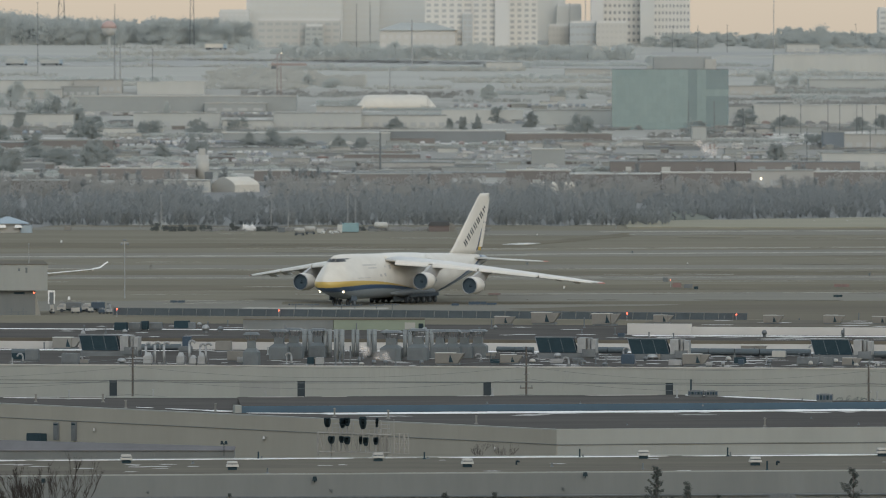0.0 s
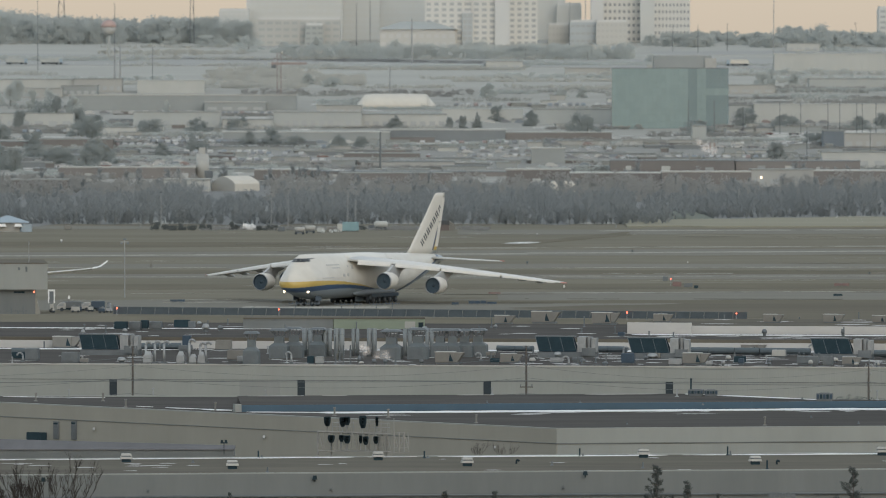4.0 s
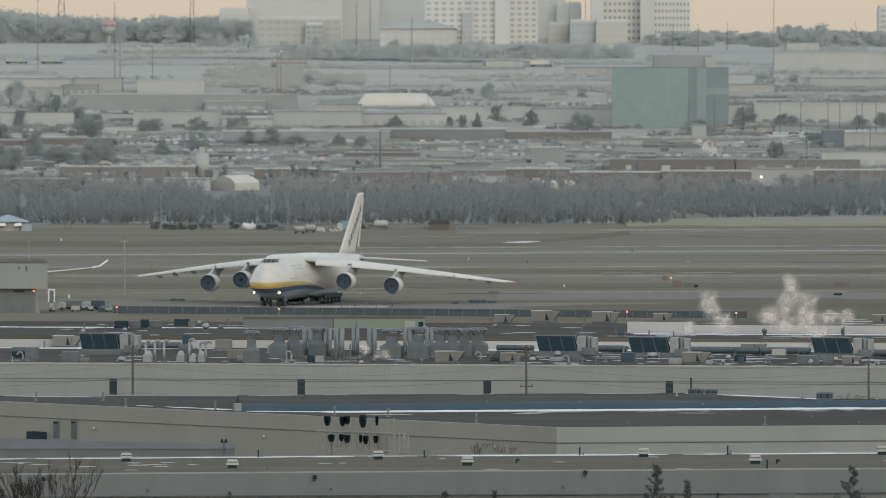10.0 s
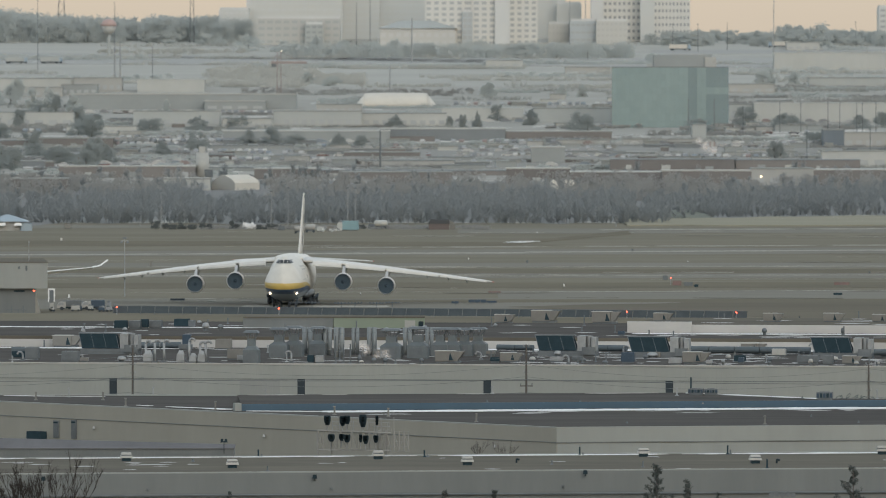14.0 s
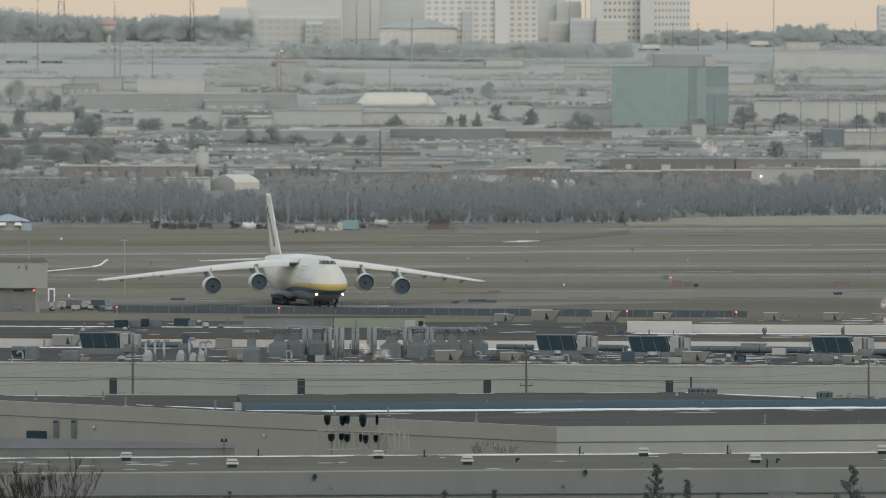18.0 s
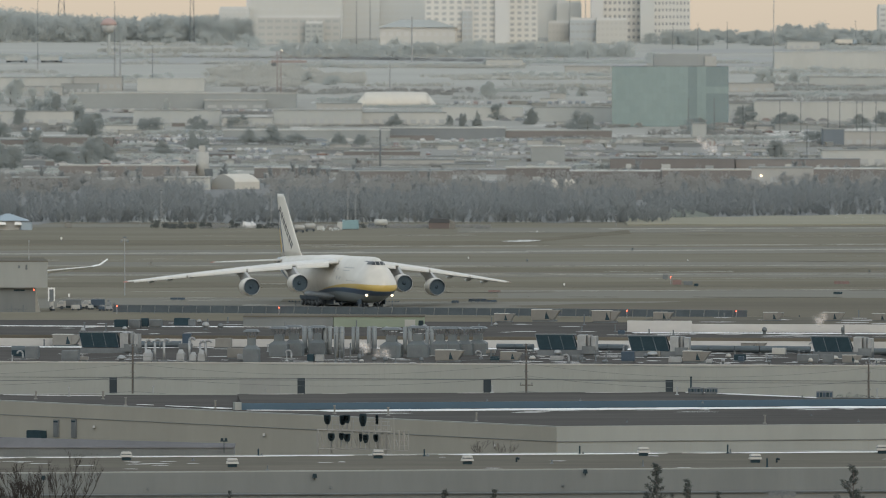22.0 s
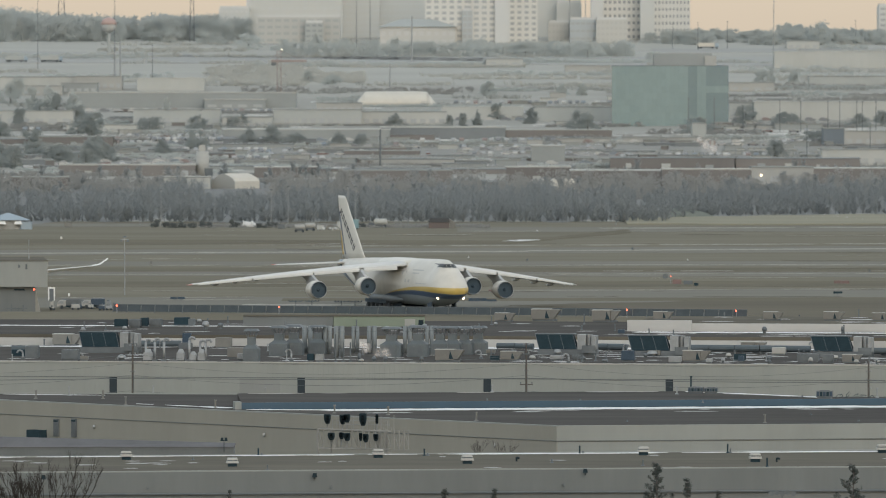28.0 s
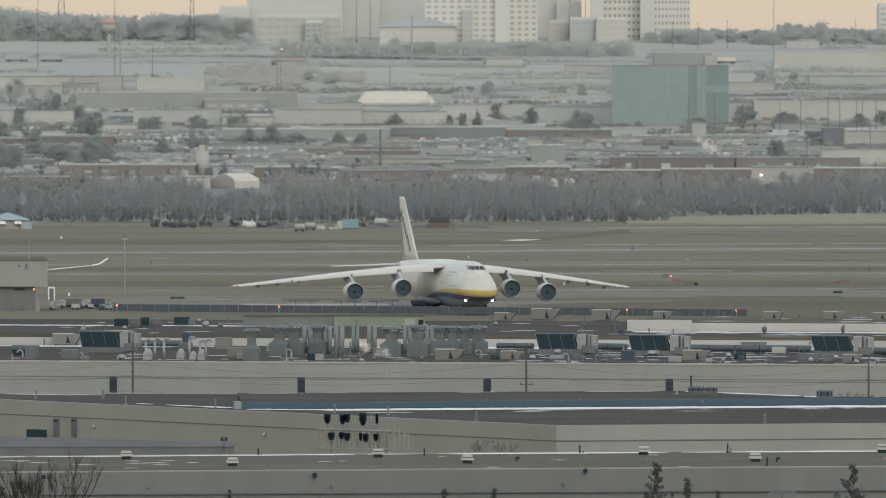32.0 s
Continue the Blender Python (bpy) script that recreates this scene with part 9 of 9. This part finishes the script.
# stone and glazing washed out here in place of haze
GREY_R = mat("hazed_stone_cladding", (0.57, 0.575, 0.56), (0.53, 0.535, 0.52), 0.03, 0.7)
GREY_BROWN = mat("hazed_brown_stone", (0.47, 0.468, 0.445), (0.44, 0.438, 0.416), 0.03, 0.8)
ROSE_W = mat("hazed_rose_stone", (0.50, 0.497, 0.468), (0.475, 0.472, 0.446), 0.03, 0.8)
PALE_WIN = mat("hazed_pale_glazing", (0.51, 0.51, 0.495), (0.48, 0.48, 0.465), 0.1, 0.4)
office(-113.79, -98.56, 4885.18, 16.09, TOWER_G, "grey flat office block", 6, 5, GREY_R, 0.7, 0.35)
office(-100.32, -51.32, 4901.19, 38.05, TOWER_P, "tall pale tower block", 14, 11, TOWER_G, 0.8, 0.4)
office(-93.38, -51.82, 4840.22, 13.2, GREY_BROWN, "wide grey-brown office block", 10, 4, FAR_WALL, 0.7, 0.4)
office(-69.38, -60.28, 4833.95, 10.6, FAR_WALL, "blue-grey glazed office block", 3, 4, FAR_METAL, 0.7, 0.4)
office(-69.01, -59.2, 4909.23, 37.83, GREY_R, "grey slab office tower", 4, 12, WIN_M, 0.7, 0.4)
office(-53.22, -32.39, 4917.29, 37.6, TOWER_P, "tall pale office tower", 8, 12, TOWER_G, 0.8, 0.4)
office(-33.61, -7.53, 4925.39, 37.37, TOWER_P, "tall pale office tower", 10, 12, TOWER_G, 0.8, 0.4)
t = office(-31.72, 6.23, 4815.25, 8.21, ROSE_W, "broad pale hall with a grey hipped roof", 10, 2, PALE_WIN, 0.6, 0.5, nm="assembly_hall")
d = inv(84)
bm = bmesh.new()
w, z, hh = 134 * d / 17001, 29 * d / 17001, 18 * d / 17001
v = [bm.verts.new(p) for p in ((-w / 2 - 1, -1, z + 1.3), (w / 2 + 1, -1, z + 1.3), (w / 2 + 1, 23, z + 1.3), (-w / 2 - 1, 23, z + 1.3), (-w * 0.22, 11, z + hh), (w * 0.2, 11, z + hh))]
for q in ((0, 1, 5, 4), (1, 2, 5), (2, 3, 4, 5), (3, 0, 4), (3, 2, 1, 0)):
    bm.faces.new([v[i] for i in q])
part("hipped_roof", bm, FAR_WALL, t, "grey hipped roof")
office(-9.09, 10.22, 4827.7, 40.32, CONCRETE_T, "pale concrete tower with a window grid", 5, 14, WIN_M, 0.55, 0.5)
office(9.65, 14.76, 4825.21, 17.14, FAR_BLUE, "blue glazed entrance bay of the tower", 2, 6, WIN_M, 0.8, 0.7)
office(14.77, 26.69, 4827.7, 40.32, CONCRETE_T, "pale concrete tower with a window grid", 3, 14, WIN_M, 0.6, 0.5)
# stands in front; its greyer colour stands in for a recess in shade
office(26.11, 33.49, 4824.58, 40.44, GREY_R, "grey slab coloured as a shaded tower recess", 0, 0)
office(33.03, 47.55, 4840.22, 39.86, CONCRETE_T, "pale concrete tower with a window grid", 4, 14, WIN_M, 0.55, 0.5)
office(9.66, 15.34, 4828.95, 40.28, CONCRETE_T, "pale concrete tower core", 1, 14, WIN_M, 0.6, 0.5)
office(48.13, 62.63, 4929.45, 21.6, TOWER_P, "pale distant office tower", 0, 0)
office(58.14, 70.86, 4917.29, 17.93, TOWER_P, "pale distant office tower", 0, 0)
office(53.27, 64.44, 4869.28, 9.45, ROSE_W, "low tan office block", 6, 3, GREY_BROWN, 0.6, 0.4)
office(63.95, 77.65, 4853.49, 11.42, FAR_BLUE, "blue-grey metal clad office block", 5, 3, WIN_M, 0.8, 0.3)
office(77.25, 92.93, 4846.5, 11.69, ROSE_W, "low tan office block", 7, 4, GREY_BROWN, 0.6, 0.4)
# side shade of the tower given as a greyer slab
office(75.21, 81.53, 4880.4, 38.64, GREY_R, "grey slab coloured as shaded side of the tall tower", 0, 0)
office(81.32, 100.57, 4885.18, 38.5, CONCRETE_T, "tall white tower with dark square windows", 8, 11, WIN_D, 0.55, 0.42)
# recess shade put into the slab's colour; the slab stands forward
office(100.06, 107.22, 4874.04, 38.82, TOWER_G, "grey slab coloured as shaded recess of the tall tower", 0, 0)
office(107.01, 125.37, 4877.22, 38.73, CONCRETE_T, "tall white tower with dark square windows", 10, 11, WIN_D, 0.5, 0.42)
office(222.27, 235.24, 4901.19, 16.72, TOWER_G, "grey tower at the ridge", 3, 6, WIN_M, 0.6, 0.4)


def glass_block():
    d = inv(226)
    x0, x1 = (1083 - 784) * d / 17001, (1289 - 784) * d / 17001
    w, h, z0 = x1 - x0, 106 * d / 17001, ground_z(d)
    t = thing("glass_office", pose((x0 + x1) / 2, d, z0), "teal glass-clad office block with dark bands", "building")
    part("core", one_box(-w / 2 + 0.3, w / 2 - 0.3, 0.3, 24, -1.5, h - 0.2), TEAL_D, t)
    cols, rws = 26, 9
    cw, ch = w / cols, h / rws
    a = finish("pane", one_box(0.012, cw - 0.012, -0.06, 0.28, 0.012, ch - 0.012), TEAL)
    b = finish("pane", one_box(0.012, cw - 0.012, -0.03, 0.28, 0.012, ch - 0.012), TEAL_D)
    for r in range(rws):
        for c in range(cols):
            dark = c in (17, 18) or c >= 21 and r != 5 or 15 < c and r == 0
            shared("pane", b if dark else a, t, pose(-w / 2 + c * cw, 0, r * ch))
    part("roof", one_box(-w / 2, w / 2, 0.3, 24, h - 0.19, h + 0.25), GALV_D, t)
    part("penthouse", one_box(-w * 0.14, w * 0.36, 6, 18, h + 0.25, h + 5.2), FAR_METAL, t, "grey roof plant room")
    part("stair_house", one_box(w * 0.3, w * 0.4, 5, 9, h + 0.25, h + 4.2), PALE_M, t)


glass_block()

# bright beacon lamp, flag and other small marks
t = thing("yard_floodlight", pose(103.46, 3124.21, 0), "lit yard floodlight on a pole", "floodlight")
bm = bmesh.new()
tube(bm, (0, 0, -0.2), (0, 0, 2.8537), 0.1, 0.08, 6)
part("pole", bm, GALV_D, t)
bm = bmesh.new()
box(bm, -0.25, 0.25, -0.5, -0.1, 2.8537, 2.8537 + 0.5)
part("lamp", bm, WHITE_LAMP, t, "glowing white lamp")
t = thing("flagpole", pose(98.18, 3543.97, ground_z(3543.97)), "flagpole with a red and white flag", "flag")
bm = bmesh.new()
tube(bm, (0, 0, -0.2), (0, 0, 6.7761), 0.1, 0.07, 6)
part("pole", bm, GALV, t)
for x, m in ((0.1, CRANE), (0.75, FAR_PALE), (1.6, CRANE)):
    part("flag_field", one_box(x, x + (0.64 if m is CRANE else 0.84), -0.04, 0.04, 4.6585, 6.3526), m, t, "red field" if m is CRANE else "white field")


def semi(label, m=None):
    t = thing("semi_truck", pose(-112.42, 4790, ground_z(4790)), label, "truck", "highway trucks")
    part("trailer", one_box(-5.5, 3.2, -1.25, 1.25, 0.9, 2.9), m or WHITE_P, t, "white box trailer")
    part("cab", one_box(3.5, 5.2, -1.2, 1.2, 0.6, 2.7, taper=0.12), BLUE_W, t)
    part("frame", one_box(-5.3, 5.0, -0.9, 0.9, 0.45, 0.9), GALV_D, t)
    for px in (-4.6, -3.5, 2.2, 4.4):
        bm = bmesh.new()
        tube(bm, (px, -1.2, 0.5), (px, 1.2, 0.5), 0.5, 0.5, 10)
        part("axle_wheels", bm, TYRE, t)
    return t


# trailers get duller colours than white paint to stand in for haze
TRUCK = semi("white box-trailer truck driving along the highway", CANVAS)
for px, y in ((30, 4640), (92, 4640)):
    semi("haze-dimmed pale box-trailer truck on the highway", FAR_WALL).matrix_basis = pose((px - 784) * y / 17001, y, ground_z(y) + 0.2)


def drive(lorry, rows_p, rz):
    """Times, columns off centre and rows in the camera's view, as places on the ground; the speed holds outside them.
    """
    (t0, b0, h0), (t1, b1, h1) = rows_p[0], rows_p[1]
    (t2, b2, h2), (t3, b3, h3) = rows_p[-2], rows_p[-1]
    rows_p = [(0, b0 - (b1 - b0) / (t1 - t0) * t0, h0)] * (t0 > 0) + list(rows_p) + [(32, b3 + (b3 - b2) / (t3 - t2) * (32 - t3), h3)] * (t3 < 32)
    return lorry, [(t, b * inv(h) / 17001, inv(h), rz) for t, b, h in rows_p]


TRAFFIC = [drive(TRUCK, ((0, -401, 86), (3, -270, 94.5), (5.6, -124, 105), (7, -34, 108), (9, 104, 114), (11, 245, 121)), -3)]
for rows_p, rz in ((((12, 718, 84.5), (14, 594, 85.5), (17, 418, 92), (19.2, 300, 91), (21.5, 210, 90), (31, 205, 90)), 180), (((0, 285, 91), (10, 290, 91), (12, 346, 91.4), (14, 420, 90.6), (17, 527, 86.5), (19, 601, 84.6), (21, 676, 84.8), (23, 751, 81.5)), 0),
                   (((0, 150, 90), (22, 160, 90), (24.5, 315, 90), (28, 469, 90), (30, 556, 86.5), (32, 648, 84.6)), 0), (((28, 650, 116.3), (30, 574, 116.5), (32, 498, 116.6)), 180), (((3.4, 549, 116), (8, 352, 116), (9.6, 335, 132), (31, 334, 132)), 180)):
    TRAFFIC.append(drive(copy_thing(TRUCK, pose(0, 4640, 40)), rows_p, rz))


# steam from the roof stacks: faint drifting puffs
def steam_mat():
    m = bpy.data.materials.new("thin_steam")
    m.use_nodes = True
    nt = m.node_tree
    b = nt.nodes["Principled BSDF"]
    b.inputs["Base Color"].default_value = (0.80, 0.745, 0.70, 1)
    b.inputs["Roughness"].default_value = 1.0
    b.inputs["Specular IOR Level"].default_value = 0.0
    tc = nt.nodes.new("ShaderNodeTexCoord")
    n = nt.nodes.new("ShaderNodeTexNoise")
    n.inputs["Scale"].default_value = 1.3
    n.inputs["Detail"].default_value = 6
    nt.links.new(tc.outputs["Object"], n.inputs[0])
    mr = nt.nodes.new("ShaderNodeMapRange")
    mr.inputs[1].default_value, mr.inputs[2].default_value = 0.32, 0.7
    mr.inputs[3].default_value, mr.inputs[4].default_value = 0.06, 0.55
    nt.links.new(n.outputs[0], mr.inputs[0])
    # each veil thins out towards its rim
    sp = nt.nodes.new("ShaderNodeSeparateXYZ")
    nt.links.new(tc.outputs["UV"], sp.inputs[0])
    ml = nt.nodes.new("ShaderNodeMath")
    ml.operation = "MULTIPLY"
    nt.links.new(mr.outputs[0], ml.inputs[0])
    nt.links.new(sp.outputs[0], ml.inputs[1])
    nt.links.new(ml.outputs[0], b.inputs["Alpha"])
    return m


STEAM = steam_mat()


def puff(x, y, z, size, seed, tall=1.0, label="faint white puff of steam", veils=2):
    """A loose cloud of thin, soft-rimmed, uneven veils."""
    rng = random.Random(seed)
    bm = bmesh.new()
    uv = bm.loops.layers.uv.new("thinning")
    fade = {}
    for k in range(veils):
        p = Vector((rng.gauss(0, 0.3), 0.12 * k, rng.gauss(0, 0.3) * tall)) * size
        n = Vector((rng.gauss(0, 0.25), -1, rng.uniform(0.0, 0.4))).normalized()
        u = n.orthogonal().normalized()
        w = n.cross(u)
        rad = size * rng.uniform(0.8, 1.2)
        lob = [1 + 0.35 * noise.noise(Vector((1.3 * math.cos(j * math.tau / 18), 1.3 * math.sin(j * math.tau / 18), seed * 1.7 + k))) for j in range(18)]
        rings = []
        for f, e in ((0.25, 1.0), (0.5, 0.72), (0.75, 0.32), (1.0, 0.0)):
            rings.append([bm.verts.new(p + (u * math.cos(j * math.tau / 18) + w * math.sin(j * math.tau / 18)) * rad * f * lob[j]) for j in range(18)])
            fade.update((v, e) for v in rings[-1])
        bm.faces.new(rings[0])
        for q, r in zip(rings, rings[1:]):
            for j in range(18):
                bm.faces.new((q[j], q[(j + 1) % 18], r[(j + 1) % 18], r[j]))
    for f in bm.faces:
        for l in f.loops:
            l[uv].uv = (fade[l.vert], 0.5)
    me = bpy.data.meshes.new("steam_puff")
    bm.to_mesh(me)
    bm.free()
    me.materials.append(STEAM)
    ob = new("steam_puff", me)
    ob.matrix_basis = pose(x, y, z)
    return tagged(ob, label, "steam", "", "stuff")


# plumes drift off with the wind: bearing of each plume over time, then its billows
# (offset across, height over the roof line, radius, time when it sinks out of view)
STEAM_Y, STEAM_Z = 1232, 12.7
WISP = (((0, 138.0), (5.5, 53.6), (7, 47.5), (9, 39.0), (10, 34.5), (11.5, 27.5), (32, -60)),
        ((1.8, 0.1, 1.2, 11.0), (0.9, 1.1, 1.2, 10.6), (-0.1, 2.1, 1.3, 10.2), (-1.0, 3.2, 1.3, 10.4), (-2.2, 4.1, 1.2, 9.8), (-3.4, 4.6, 0.9, 9.4), (0.6, -2.6, 0.9, 8.6), (1.5, -1.2, 1.0, 9.2), (-1.9, 5.4, 0.8, 8.2)))
CLOUD = (((0, 160.0), (6.6, 60.5), (7.5, 55.0), (9, 49.0), (10, 44.8), (11, 39.4), (12, 34.2), (13, 29.4), (32, -70)),
         ((-3.4, 0.6, 1.3, 12.4), (-2.3, 1.4, 1.5, 11.6), (-1.0, 0.5, 1.5, 13.4), (-0.5, 2.3, 1.6, 12.2), (0.4, 3.6, 1.5, 13.2), (0.2, 5.0, 1.3, 11.4), (1.2, 1.0, 1.7, 11.0), (1.6, 2.8, 1.5, 10.6), (2.8, 1.6, 1.6, 10.2), (3.6, 3.0, 1.4, 9.8), (4.6, 1.2, 1.5, 10.4), (5.6, 2.0, 1.3, 9.6), (6.8, 1.0, 1.2, 10.9), (2.0, -2.0, 1.2, 9.3), (3.5, -1.4, 1.2, 9.0), (-0.4, 5.9, 0.8, 10.0)))
TRAIL = (((0, 150.0), (17.0, 64), (19, 52.5), (22.5, 48.0), (24, 44), (32, 20)),
         ((0.0, 0.6, 0.8, 22.8), (0.9, 1.6, 0.8, 21.8), (-0.6, 2.6, 0.7, 20.6)))
PUFFS = []
for n_p, (path, billows) in enumerate((WISP, CLOUD, TRAIL)):
    for k, (dx, dz, r, gone) in enumerate(billows):
        PUFFS.append((puff(60, STEAM_Y, 5, r, 40 + 20 * n_p + k, 1.0, "drifting white billow of steam", 2), path, dx, STEAM_Z + dz, gone))
for px, py, size in ((650, 622, 0.75), (668, 628, 0.7), (685, 629, 0.55), (641, 612, 0.5)):
    puff((px - 784) * 1175 / 17001, 1175, 50.26 - (py - 56.5) * 1175 / 17001, size, px, 0.7, "small white puff of steam over the roof")
for x, y, z, r in ((100.2, 3560, 6.4, 2.2), (97.4, 3561, 8.0, 2.2), (95.0, 3562, 9.6, 1.6)):
    puff(x, y, z, r, int(x * 10), 1.0, "pale puff of steam over a factory yard", 3)


# ---------------------------------------------------------------- motion
TAXI = ((0, -7.18, 1796.15, -26.28), (3, -12.8, 1790.59, -24.83), (6, -18.07, 1786.98, -22.33), (8, -21.64, 1784.1, -19.2), (9, -23.05, 1782.88, -17.17),
        (11, -25.59, 1779.69, -12.48), (13, -27.23, 1776.69, -6.13), (14.5, -27.81, 1772.85, -0.43), (17, -27.2, 1766.68, 8.69), (19, -25.14, 1762.58, 12.98),
        (21, -22.15, 1757.09, 16.22), (23, -18.5, 1750.8, 17.75), (25, -14.62, 1742.58, 18.6), (28, -8.14, 1730.52, 18.22), (30, -3.9, 1723.67, 16.43), (32, -0.28, 1715.37, 12.53))


def motions():
    walk(AIRLINER, [(t, pose(x, y, 0.03, -0.48, 0, a - 90)) for t, x, y, a in TAXI])
    rows, roll = [], 0.0
    for i, (t, x, y, a) in enumerate(TAXI):
        if i:
            roll += math.hypot(x - TAXI[i - 1][1], y - TAXI[i - 1][2]) / 0.62
        rows.append((t, roll))
    fine = []
    for (t0, r0), (t1, r1) in zip(rows, rows[1:]):
        n = max(1, math.ceil((r1 - r0) / radians(80)))
        fine += [(t0 + (t1 - t0) * k / n, r0 + (r1 - r0) * k / n) for k in range(n)]
    fine.append(rows[-1])
    # lorries on the highways beyond the trees
    for lorry, rows_t in TRAFFIC:
        walk(lorry, [(t, pose(x, y, ground_z(y) + 0.3, 0, 0, rz)) for t, x, y, rz in rows_t])
    # steam drifts across the roofs, then each billow sinks below them out of view
    for ob, path, dx, z, gone in PUFFS:
        at = lambda t: float(np.interp(t, [p[0] for p in path], [p[1] for p in path])) + dx
        times = [t for t, x in path if t < gone - 0.05] + [gone]
        walk(ob, [(t, pose(at(t), STEAM_Y, z)) for t in times] + [(gone + 0.5, pose(at(gone + 0.5), STEAM_Y, 4)), (32, pose(at(gone + 0.5), STEAM_Y, 4))])
    for w, x, y in WHEELS:
        walk(w, [(t, pose(x, y, 0.635, 0, math.degrees(r), 0)) for t, r in fine])


motions()
